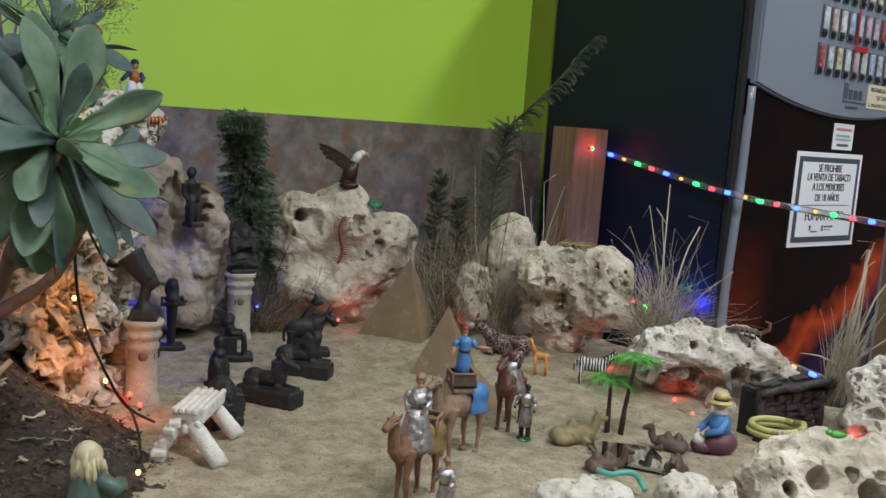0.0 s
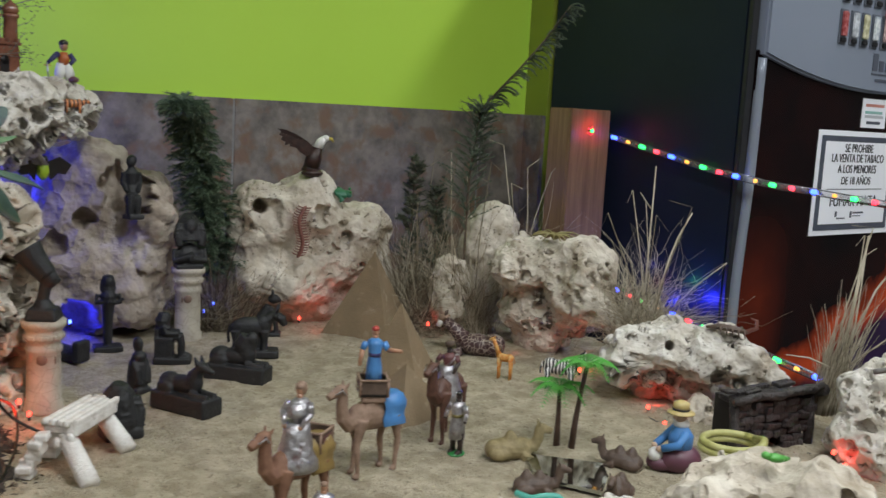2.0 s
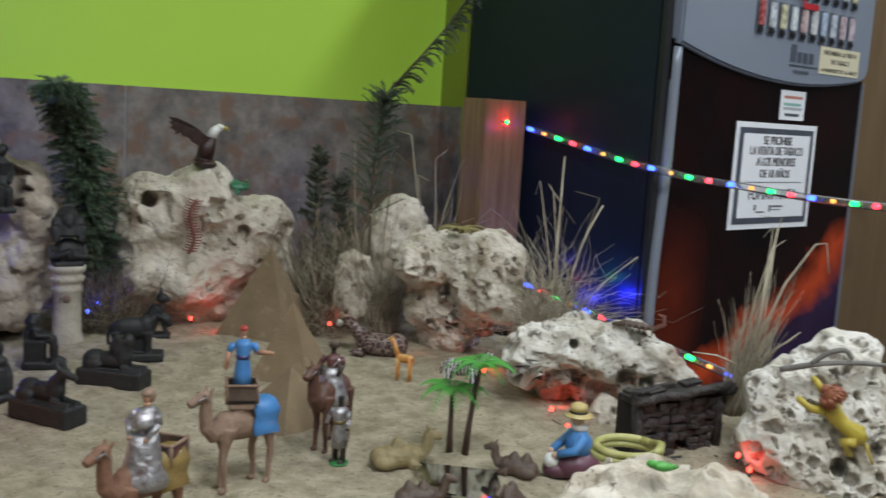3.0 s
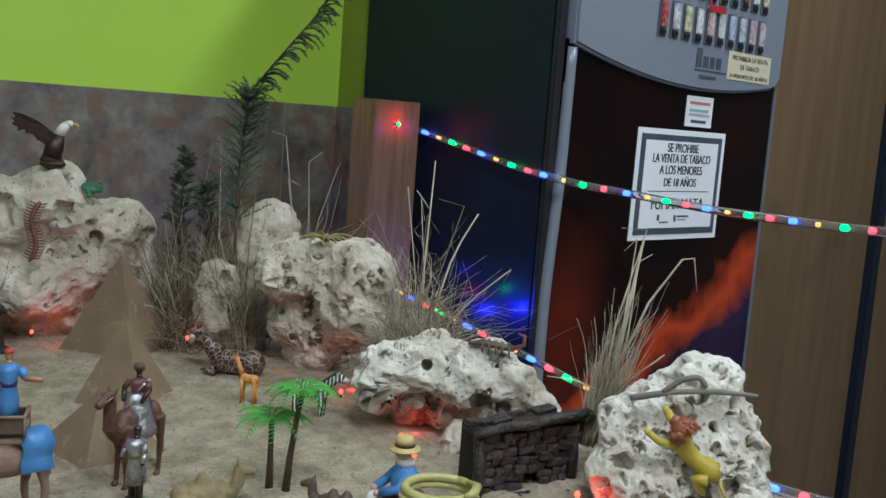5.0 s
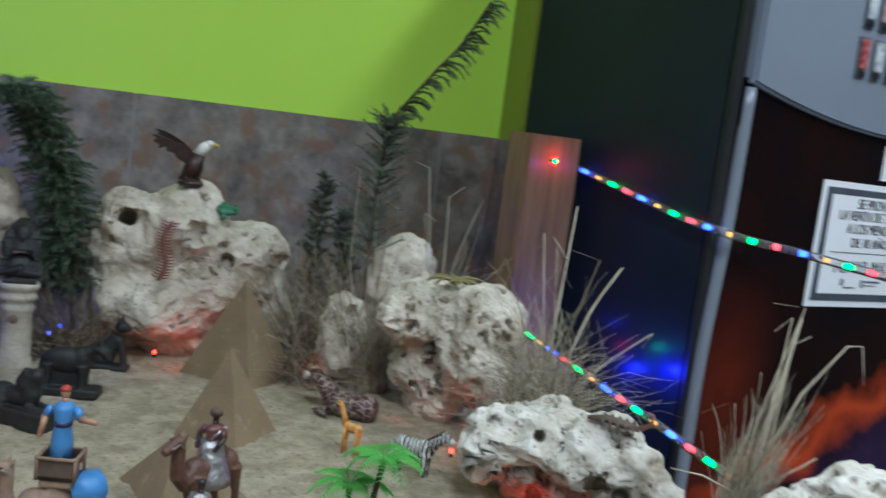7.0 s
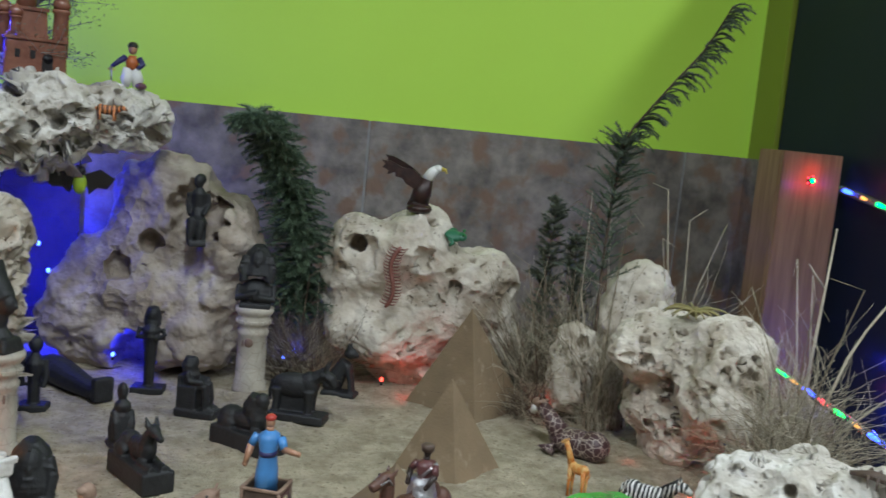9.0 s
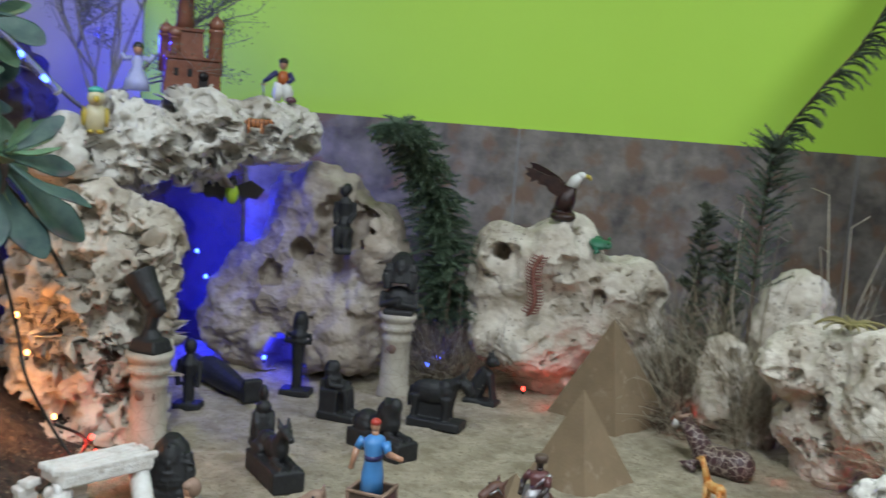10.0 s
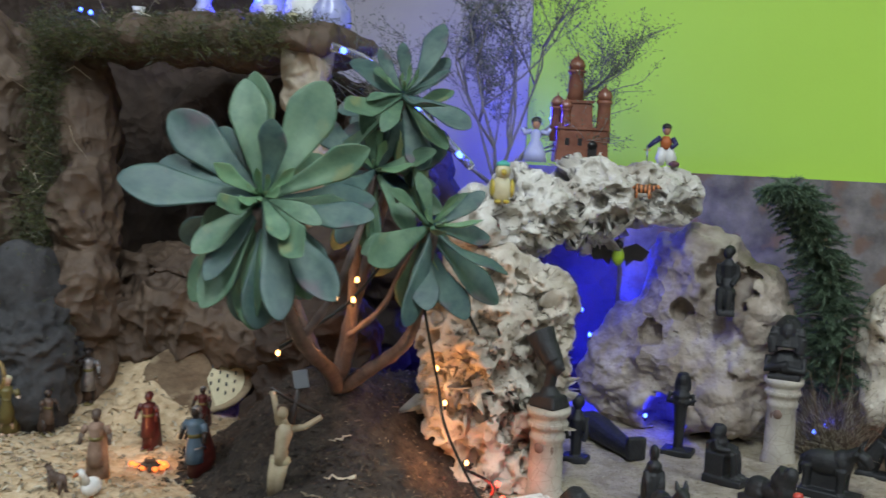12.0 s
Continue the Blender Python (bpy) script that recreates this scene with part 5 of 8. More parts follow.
s.tube([(0, 0, 0.030), (-0.004, 0, 0.052), (-0.003, 0, 0.071), (-0.003, 0, 0.079)], [0.0105, 0.0082, 0.0112, 0.0050], BASALT, 12, 0.85).ell((-0.002, -0.001, 0.088), (0.0074, 0.0076, 0.0092), BASALT).ell((-0.004, 0.001, 0.091), (0.0086, 0.0082, 0.0080), BASALT)
for k, drop in ((-1, 0.0), (1, 0.003)):
    s.tube([(0.0, k * 0.006, 0.031), (0.018, k * 0.006 - 0.004, 0.034 - drop), (0.017, k * 0.006 - 0.004, 0.018), (0.016, k * 0.006 - 0.004, 0.006)], [0.0080, 0.0066, 0.0055, 0.0048], BASALT)
    s.tube([(-0.004, k * 0.0115, 0.072), (-0.004, k * 0.0135, 0.055), (0.010, k * 0.009 - 0.003, 0.042)], [0.0046, 0.0040, 0.0034], BASALT)
black_statue("seated_statuette", s, pose(-0.392, 1.792, 1.000, 0, -4, -48) @ Matrix.Scale(1.02, 4), "matt black slender seated figure in a hollow of the rock")
s = Shape().box((0, 0, 0.005), (0.036, 0.028, 0.010), BASALT, bevel=0.002).tube([(0, 0, 0.010), (0, 0, 0.04), (0, 0, 0.062), (0, 0, 0.074)], [0.009, 0.010, 0.014, 0.006], BASALT, 10, 0.8).ell((0, 0, 0.085), (0.009, 0.009, 0.011), BASALT)
for x in (-1, 1):
    s.tube([(x * 0.013, 0, 0.066), (x * 0.015, -0.004, 0.045), (x * 0.012, -0.006, 0.032)], 0.004, BASALT)
black_statue("standing_statuette", s, on_sand(-0.449, 1.571, 30), "matt black standing figure behind a column")

# ruined white gateway
ruin = empty("ruined_gateway", pose(-0.232, 1.27, 0.8), "white plaster ruin with slanting columns and a lintel, on the sand", "model ruin")
rng = random.Random(5)
lint = Shape()
for k in range(5):
    x = -0.016 + k * 0.008
    lint.box((x, 0.014 + rng.uniform(-0.004, 0.004), 0.053), (0.0062, 0.106 + rng.uniform(-0.010, 0.004), 0.007), PLASTER, (-2, 4, 0), 0.0018)
lint.box((0, 0.015, 0.046), (0.038, 0.100, 0.012), PLASTER, (-2, 4, 0), 0.002)
lint.make("lintel", parent=ruin, melt=0.0010, label="fluted white plaster lintel with broken ends")
for y0, x1, y1 in ((-0.026, 0.048, -0.066), (0.058, 0.043, 0.038)):
    top, foot = Vector((0.006, y0 - 0.002, 0.034)), Vector((x1, y1, 0.004))
    c = Shape().tube([top, top.lerp(foot, 0.5), foot], [0.0100, 0.0102, 0.0100], PLASTER, 18)
    for d in (0.72, 0.80):
        p = top.lerp(foot, d)
        c.tube([p, p + (foot - top) * 0.02], 0.0106, PLASTER, 18)
    c.make("column_shaft", parent=ruin)
    cap = Shape()
    for k in range(9):
        cap.ell(top + Vector((rng.uniform(-0.009, 0.007), rng.uniform(-0.009, 0.009), rng.uniform(-0.004, 0.008))), (rng.uniform(0.004, 0.007), rng.uniform(0.004, 0.007), rng.uniform(0.003, 0.006)), PLASTER, (rng.uniform(0, 90), rng.uniform(0, 90), 0), 8, 6)
    cap.make("capital", parent=ruin, label="crumbling plaster capital")
for x, y in ((-0.030, -0.052), (-0.034, 0.010)):
    pier = Shape()
    for k in range(7):
        pier.box((x + rng.uniform(-0.003, 0.003) + 0.003 * k, y + rng.uniform(-0.003, 0.003), 0.003 + k * 0.0068), (0.017 - 0.0006 * k, 0.019 - 0.0006 * k, 0.0075), PLASTER, (rng.uniform(-9, 9), rng.uniform(-9, 9), rng.uniform(-20, 20)), 0.0009)
    pier.make("broken_pier", parent=ruin, melt=0.0011, label="rough broken plaster pier")

# ---- painted figures: each one plain mesh ----
def camel_rider(coat, rider, seat, twist, cloth, place, label):
    """A standing camel facing +x, with saddle cloth, howdah and rider as parts."""
    ob = empty("camel_rider", place, label, "figurine", "camel riders")
    s = Shape()
    s.ell((-0.002, 0, 0.066), (0.030, 0.0135, 0.0165), coat).ell((-0.004, 0, 0.080), (0.017, 0.0105, 0.012), coat).ell((0.019, 0, 0.064), (0.014, 0.0120, 0.0175), coat).ell((-0.024, 0, 0.066), (0.012, 0.0115, 0.015), coat)
    for x, k in ((0.020, 0.003), (-0.025, -0.003)):
        for y in (-0.0085, 0.0085):
            q = k if y > 0 else -k
            s.tube([(x, y, 0.066), (x + q, y, 0.050), (x + q * 1.8, y, 0.038), (x + q * 1.8, y, 0.032), (x + q * 1.2, y, 0.018), (x + q, y, 0.006)], [0.0082, 0.0055, 0.0037, 0.0040, 0.0028, 0.0027], coat)
            s.ell((x + q + 0.002, y, 0.0035), (0.0050, 0.0038, 0.0034), coat, seg=8, ring=5)
    s.tube([(0.022, 0, 0.066), (0.033, 0, 0.061), (0.039, 0, 0.068), (0.041, 0, 0.082), (0.040, 0, 0.097)], [0.0120, 0.0095, 0.0078, 0.0066, 0.0058], coat)
    s.ell((0.043, 0, 0.100), (0.0088, 0.0060, 0.0064), coat).tube([(0.047, 0, 0.099), (0.055, 0, 0.0955), (0.0595, 0, 0.0935)], [0.0056, 0.0049, 0.0040], coat)
    for y in (-0.0042, 0.0042):
        s.tube([(0.038, y, 0.104), (0.036, y * 1.4, 0.109)], [0.0022, 0.0010], coat, 6)
    s.tube([(-0.034, 0, 0.068), (-0.038, 0, 0.054), (-0.037, 0, 0.044)], [0.003, 0.002, 0.0026], coat)
    s.make("camel", parent=ob, melt=0.0011)
    strap = Shape()
    for y in (-0.0056, 0.0056):
        strap.tube([(0.053, y * 0.95, 0.0975), (0.045, y * 1.12, 0.101), (0.041, y * 1.05, 0.096)], 0.0009, SILVER, 5).ell((0.046, y * 1.08, 0.1025), (0.0013, 0.0009, 0.0012), HAIR, seg=6, ring=4)
    strap.tube([(0.052, -0.0054, 0.0972), (0.0545, 0, 0.1006), (0.052, 0.0054, 0.0972)], 0.0009, SILVER, 5)
    strap.make("halter", parent=ob)
    if cloth:
        c = Shape()
        rows = [(0.0160 + 0.0008 * math.sin(k * 1.9), 0.081 - 0.0052 * k) for k in range(6)]
        ring = [(-y, z) for y, z in rows[::-1]] + [(-0.010, 0.0885), (0, 0.0905), (0.010, 0.0885)] + rows
        for x0, x1 in ((-0.034, -0.006),):
            vs = [(x + 0.0012 * math.sin(i * 1.3 + x * 400), y * g, z) for g in (1.0, 0.86) for i, (y, z) in enumerate(ring) for x in (x0, x1)]
            n, m = len(ring), 2 * len(ring)
            fs = [(2 * i, 2 * i + 1, 2 * i + 3, 2 * i + 2) for i in range(n - 1)] + [(m + 2 * i, m + 2 * i + 2, m + 2 * i + 3, m + 2 * i + 1) for i in range(n - 1)]
            fs += [(2 * i, 2 * i + 2, m + 2 * i + 2, m + 2 * i) for i in range(n - 1)] + [(2 * i + 1, m + 2 * i + 1, m + 2 * i + 3, 2 * i + 3) for i in range(n - 1)]
            c.put(vs, fs, cloth)
        c.make("saddle_cloth", parent=ob, label="painted hanging saddle cloth")
    body, load = Shape(), Shape()
    rider(body, load, Vector(seat))
    spin = Matrix.Rotation(radians(twist), 4, "Z")
    for piece, name in ((load, "howdah"), (body, "rider")):
        if piece.v:
            piece.v = [tuple(spin @ Vector(v)) for v in piece.v]
            piece.make(name, parent=ob)
    return ob


def robe(s, base, h, cloth, skin, hat=None, width=0.011, arms=True, belt=None, reach=None):
    x, y, z = base
    s.lathe([(width, 0), (width * 0.95, h * 0.25), (width * 0.72, h * 0.5), (width * 0.95, h * 0.68), (width * 0.86, h * 0.74), (width * 0.35, h * 0.79)], base, cloth, 14, 0.75)
    s.tube([(x, y, z + h * 0.77), (x, y, z + h * 0.84)], width * 0.26, skin, 8).ell((x, y, z + h * 0.90), (h * 0.065, h * 0.06, h * 0.085), skin)
    if hat:
        s.ell((x, y, z + h * 0.955), (h * 0.075, h * 0.07, h * 0.055), hat)
    if belt:
        s.lathe([(width * 0.76, h * 0.46), (width * 0.78, h * 0.53)], base, belt, 14, 0.78)
    if arms:
        for k in (-1, 1):
            end = reach[(k + 1) // 2] if reach else (0.006, k * width * 1.25, h * 0.42)
            mid = Vector((end[0] * 0.35, k * width * 1.15, h * 0.58))
            s.tube([(x, y + k * width * 0.8, z + h * 0.71), Vector(base) + mid], [width * 0.32, width * 0.27], cloth, 8)
            s.tube([Vector(base) + mid, Vector(base) + Vector(end)], [width * 0.26, width * 0.18], cloth if cloth == SILVER else skin, 8)
            s.ell(Vector(base) + Vector(end), width * 0.2, skin, seg=6, ring=5)
    return s


def basket_seat(s, c, size, colour):
    """An open wooden riding box with painted red panels."""
    x, y, z = c
    w, d, h = size
    s.box((x, y, z - h / 2 + 0.0015), (w, d, 0.003), HAIR)
    for k in (-1, 1):
        s.box((x, y + k * (d / 2 - 0.001), z), (w, 0.002, h), colour, bevel=0.0006).box((x + k * (w / 2 - 0.001), y, z), (0.002, d - 0.004, h), colour, bevel=0.0006)
        s.box((x, y + k * (d / 2 + 0.0003), z), (w * 0.66, 0.001, h * 0.62), MAROON_PAINT).box((x, y + k * (d / 2 + 0.0008), z), (w * 0.18, 0.001, h * 0.26), BONE)
        s.box((x, y + k * d / 2, z + h / 2), (w + 0.002, 0.003, 0.0022), CAMEL_GREY, bevel=0.0006).box((x + k * w / 2, y, z + h / 2), (0.003, d + 0.002, 0.0022), CAMEL_GREY, bevel=0.0006)
        for e in (-1, 1):
            s.tube([(x + e * w / 2, y + k * d / 2, z - h / 2), (x + e * w / 2, y + k * d / 2, z + h / 2 + 0.002)], 0.0015, CAMEL_GREY, 6)


def rider_blue(s, load, at):
    load.box((at.x - 0.003, 0, at.z - 0.012), (0.028, 0.026, 0.008), CAMEL_GREY, bevel=0.002)
    basket_seat(load, (at.x - 0.002, 0, at.z), (0.028, 0.030, 0.018), CAMEL_DARK)
    s.tube([(at.x, -0.004, at.z - 0.006), (at.x, -0.004, at.z + 0.012)], 0.0035, ORANGE_CLOTH, 8).tube([(at.x, 0.004, at.z - 0.006), (at.x, 0.004, at.z + 0.012)], 0.0035, ORANGE_CLOTH, 8)
    robe(s, (at.x, 0, at.z + 0.006), 0.060, BLUE_CLOTH, SKIN, RED_CLOTH, 0.0118, belt=NAVY_CLOTH, reach=((0.006, -0.016, 0.020), (0.010, 0.027, 0.035)))


def rider_silver(s, load, at):
    basket_seat(load, (at.x - 0.020, 0.004, at.z - 0.008), (0.028, 0.032, 0.019), CAMEL_DARK)
    s.lathe([(0.0235, -0.030), (0.0225, -0.022), (0.0175, -0.010), (0.0140, 0.004), (0.0125, 0.014)], (at.x + 0.004, 0, at.z), SILVER, 18, 0.92)
    robe(s, (at.x, 0, at.z - 0.012), 0.062, SILVER, SKIN, CAMEL_GREY, 0.0122, reach=((0.014, -0.008, 0.024), (0.014, 0.008, 0.024)))
    s.lathe([(0.0150, 0.028), (0.0148, 0.033), (0.0112, 0.040), (0.0045, 0.043)], (at.x, 0, at.z - 0.008), SILVER, 14, 0.8).ell((at.x - 0.003, 0, at.z + 0.045), (0.0062, 0.0060, 0.0072), CAMEL_GREY)


def rider_dark(s, load, at):
    s.ell((at.x - 0.002, 0, at.z - 0.014), (0.020, 0.0145, 0.012), HAIR).ell((at.x - 0.020, 0.009, at.z - 0.016), (0.010, 0.007, 0.009), MAROON_PAINT).ell((at.x - 0.020, -0.009, at.z - 0.016), (0.010, 0.007, 0.009), MAROON_PAINT)
    s.lathe([(0.0215, -0.022), (0.0205, -0.014), (0.0150, 0.000), (0.0118, 0.014), (0.0105, 0.020)], (at.x + 0.003, 0, at.z), SILVER, 18, 0.95)
    robe(s, (at.x, 0, at.z - 0.006), 0.052, MAROON_PAINT, SKIN_DARK, HAIR, 0.0115, reach=((0.012, -0.010, 0.020), (0.012, 0.010, 0.020)))
    s.tube([(at.x + 0.008, -0.006, at.z + 0.014), (at.x + 0.004, 0.004, at.z + 0.026), (at.x - 0.003, 0.010, at.z + 0.033)], [0.005, 0.0045, 0.004], SILVER, 8, 0.5)
    s.lathe([(0.0054, 0.0425), (0.0060, 0.0475), (0.0046, 0.0490)], (at.x, 0, at.z), CAMEL_DARK, 12)


camel_rider(CAMEL, rider_silver, (-0.002, 0, 0.092), 20, OCHRE, on_sand(0.036, 1.166, 238), "brown camel figure carrying a rider in silver robes")
camel_rider(CAMEL_GREY, rider_blue, (0.0, 0, 0.098), 58, BLUE_CLOTH, on_sand(0.082, 1.312, 228), "grey-brown camel figure carrying a man in blue tunic")
camel_rider(CAMEL_DEEP, rider_dark, (-0.004, 0, 0.074), 10, None, on_sand(0.150, 1.452, 250), "red-brown camel figure carrying a dark rider in silver robes")


def walker(cloth, skin, hat, stand, h=0.068, wide=0.0112):
    s = Shape().ell((0, 0, 0.0015), (0.013, 0.010, 0.003), stand, seg=12, ring=5)
    for y in (-0.005, 0.005):
        s.tube([(0, y, 0.002), (0, y, h * 0.36)], [0.0032, 0.0038], skin, 8).ell((0.003, y, 0.004), (0.006, 0.0034, 0.003), skin, seg=8, ring=5)
    return robe(s, (0, 0, h * 0.27), h * 0.75, cloth, skin, hat, wide, belt=OLIVE_CLOTH)


walker(SILVER, SKIN_DARK, HAIR, GREEN_DARK, 0.074).make("servant_figure", on_sand(0.170, 1.392, 240), label="dark servant figure in a silver tunic on a green base", category="figurine")
walker(SILVER, SKIN, CAMEL_GREY, OLIVE_CLOTH, 0.066).make("servant_figure", on_sand(0.073, 1.118, 215), label="small servant figure in a silver tunic beside a camel", category="figurine")


def lying_camel(coat, humps):
    s = Shape()
    s.ell((0, 0, 0.013), (0.027, 0.016, 0.014), coat).ell((-0.018, 0, 0.012), (0.013, 0.014, 0.012), coat).ell((0.015, 0, 0.014), (0.013, 0.013, 0.013), coat)
    for x in humps:
        s.tube([(x, 0, 0.016), (x, 0, 0.027), (x - 0.001, 0, 0.035)], [0.012, 0.0085, 0.003], coat, 10)
    s.tube([(0.018, 0, 0.016), (0.029, 0, 0.016), (0.034, 0, 0.026), (0.034, 0, 0.036)], [0.0105, 0.0085, 0.0068, 0.0060], coat).ell((0.037, 0, 0.038), (0.0085, 0.006, 0.006), coat).tube([(0.040, 0, 0.037), (0.050, 0, 0.034)], [0.0055, 0.004], coat)
    for y in (-0.012, 0.012):
        s.tube([(0.012, y, 0.009), (0.026, y, 0.005), (0.012, y * 1.15, 0.003)], [0.006, 0.0045, 0.0035], coat).ell((-0.014, y * 1.1, 0.009), (0.014, 0.007, 0.008), coat).ell((0.033, y * 0.4, 0.045), (0.0018, 0.0016, 0.0034), coat, seg=6, ring=4)
    return s


for coat, humps, base, x, y, yaw, label in ((CAMEL_OLIVE, (0.0,), None, 0.232, 1.398, 15, "olive tan camel figure lying on the sand"), (CAMEL_DARK, (0.006, -0.012), None, 0.262, 1.298, 10, "dark brown two-humped camel figure lying on the sand"),
                                          (CAMEL_DARK, (0.006, -0.012), None, 0.350, 1.302, 250, "dark brown camel figure lying beside the mirror pond"), (CAMEL_DARK, (0.006, -0.012), None, 0.362, 1.392, 165, "dark brown two-humped camel figure behind the mirror pond")):
    lying_camel(coat, humps).make("lying_camel", on_sand(x, y, yaw) @ Matrix.Scale(0.98 if coat == CAMEL_OLIVE else 0.76, 4), melt=0.0013, label=label, category="figurine", group="lying camels")

# mirror pond with palms
pts = [(-0.054, 0.040), (0.036, 0.034), (0.040, -0.012), (0.030, -0.066), (-0.030, -0.043), (-0.044, -0.010)]
n = len(pts)
s = Shape().put([(x, y, 0) for x, y in pts] + [(x, y, 0.004) for x, y in pts], [tuple(range(n)), tuple(range(n, 2 * n))[::-1]] + [(i, n + i, n + (i + 1) % n, (i + 1) % n) for i in range(n)], MIRROR, False)
s.make("mirror_pond", pose(0.303, 1.362, 0.8040, -2, 1, 0), label="piece of mirror laid on the sand as a pond", category="mirror")


def palm(x, y, height, lean, yaw, label):
    ob = empty("palm_tree", on_sand(x, y, yaw, 0.0), label, "toy palm", "toy palms")
    top = Vector((lean, 0, height))
    Shape().tube([(0, 0, -0.004), (lean * 0.25, 0, height * 0.35), (lean * 0.6, 0, height * 0.7), top], [0.0045, 0.0034, 0.0028, 0.0026], PALM_TRUNK, 9).make("trunk", parent=ob)
    rng = random.Random(int(height * 1000))
    for k in range(9):
        a = k * 2 * math.pi / 9 + rng.uniform(-0.2, 0.2)
        out, side = Vector((math.cos(a), math.sin(a), 0)), Vector((-math.sin(a), math.cos(a), 0))
        reach, droop = rng.uniform(0.030, 0.040), rng.uniform(0.010, 0.026)
        s, spine = Shape(), []
        for i in range(15):
            d = i / 14
            spine.append(top + out * reach * d + Vector((0, 0, 0.013 * math.sin(math.pi * d * 0.7) - droop * d * d)))
        s.tube(spine, [0.0009 * (1 - 0.8 * i / 14) for i in range(15)], GREEN_TOY, 4)
        vs, fs = [], []
        for i in range(2, 15):
            long = 0.0125 * math.sin(math.pi * min(1.0, 0.12 + 0.80 * i / 14)) + 0.002
            for q in (-1, 1):
                tip = spine[i] + side * q * long + out * long * 0.55 - Vector((0, 0, long * 0.35))
                w, b = out * 0.0017, len(vs)
                vs += [spine[i] - w, spine[i] + w, tip, spine[i] - Vector((0, 0, 0.0008))]
                fs += [(b, b + 1, b + 2), (b + 1, b + 3, b + 2), (b + 3, b, b + 2)]
        s.put(vs, fs, GREEN_TOY, False)
        s.make("leaf", parent=ob, label="bright green plastic palm leaf")


palm(0.3045, 1.446, 0.102, 0.012, 0, "tall toy palm with a brown trunk and bright green leaves")
palm(0.287, 1.452, 0.073, -0.001, 40, "short toy palm with a brown trunk and bright green leaves")

# shepherd in a straw hat, sitting
s = Shape().ell((0, 0, 0.018), (0.030, 0.026, 0.020), PURPLE).ell((0.022, -0.004, 0.012), (0.022, 0.018, 0.012), PURPLE)
s.tube([(0, 0, 0.03), (0, 0, 0.05), (0.002, 0, 0.064)], [0.016, 0.0165, 0.008], BLUE_CLOTH, 12).ell((0.001, 0, 0.066), (0.011, 0.011, 0.007), WHITE).ell((0.004, 0, 0.075), (0.0095, 0.0088, 0.0105), SKIN_PALE)
s.ell((0.004, 0, 0.071), (0.010, 0.007, 0.006), WHITE)
for k in (-1, 1):
    s.tube([(0, k * 0.015, 0.057), (0.012, k * 0.021, 0.042), (0.030, k * 0.010, 0.035)], [0.0065, 0.006, 0.005], BLUE_CLOTH).ell((0.033, k * 0.008, 0.034), 0.004, SKIN_PALE)
s.ell((0.034, 0, 0.024), (0.010, 0.010, 0.010), WHITE)
s.lathe([(0.0185, 0.080), (0.018, 0.082), (0.0115, 0.084), (0.0115, 0.085)], (0.003, 0, 0), STRAW_HAT, 20).lathe([(0.0117, 0.0845), (0.0117, 0.087)], (0.003, 0, 0), HAIR, 20).lathe([(0.0112, 0.087), (0.0105, 0.094), (0.006, 0.0965), (0.001, 0.097)], (0.003, 0, 0), STRAW_HAT, 20)
s.make("shepherd_figure", on_sand(0.425, 1.398, 196) @ Matrix.Scale(0.86, 4), label="sitting shepherd figure in a straw hat, blue shirt and plum skirt", category="figurine")


# ---- toy animals ----
def quadruped(coat, length, leg, neck=None, head=None, mane=None, belly=1.0, tail=True):
    s = Shape()
    l, h = length / 2, leg
    s.ell((0, 0, h + l * 0.30), (l * 0.92, l * 0.36 * belly, l * 0.40), coat).ell((l * 0.5, 0, h + l * 0.34), (l * 0.42, l * 0.34, l * 0.42), coat).ell((-l * 0.5, 0, h + l * 0.34), (l * 0.42, l * 0.35, l * 0.42), coat)
    for x in (l * 0.58, -l * 0.62):
        for y in (-l * 0.22, l * 0.22):
            s.tube([(x, y, h + l * 0.3), (x * 1.03, y, h * 0.5), (x, y, 0.0005)], [l * 0.2, l * 0.11, l * 0.09], coat)
    neck = neck or [(l * 0.7, 0, h + l * 0.5), (l * 1.05, 0, h + l * 0.95)]
    s.tube(neck, [l * 0.28] + [l * 0.2] * (len(neck) - 1), coat)
    q = Vector(neck[-1])
    s.ell(q + Vector((l * 0.08, 0, 0)), (l * 0.26, l * 0.18, l * 0.2), coat).tube([q + Vector((l * 0.15, 0, -0.0)), q + Vector((l * 0.45, 0, -l * 0.14))], [l * 0.15, l * 0.1], head or coat)
    for y in (-l * 0.12, l * 0.12):
        s.tube([q + Vector((-l * 0.05, y, l * 0.12)), q + Vector((-l * 0.1, y * 1.3, l * 0.34))], [l * 0.07, l * 0.02], coat, 6)
    if mane:
        s.tube([Vector(neck[0]) + Vector((-l * 0.2, 0, l * 0.2)), q + Vector((-l * 0.1, 0, l * 0.2))], [l * 0.06, l * 0.08], mane)
    if tail:
        s.tube([(-l * 0.9, 0, h + l * 0.5), (-l * 1.05, 0, h + l * 0.1), (-l * 1.0, 0, h - l * 0.1)], [l * 0.06, l * 0.04, l * 0.06], coat, 6)
    return s


quadruped(ZEBRA, 0.056, 0.025, [(0.018, 0, 0.037), (0.031, 0, 0.050), (0.036, 0, 0.052)], mane=HAIR, head=WHITE).make("toy_zebra", on_sand(0.293, 1.700, -8), label="black and white striped toy zebra on the sand", category="toy animal")
quadruped(ORANGE_FUR, 0.030, 0.028, [(0.010, 0, 0.036), (0.016, 0, 0.050), (0.020, 0, 0.058)]).make("toy_giraffe", on_sand(0.212, 1.722, 160), label="small orange toy giraffe standing on the sand", category="toy animal")
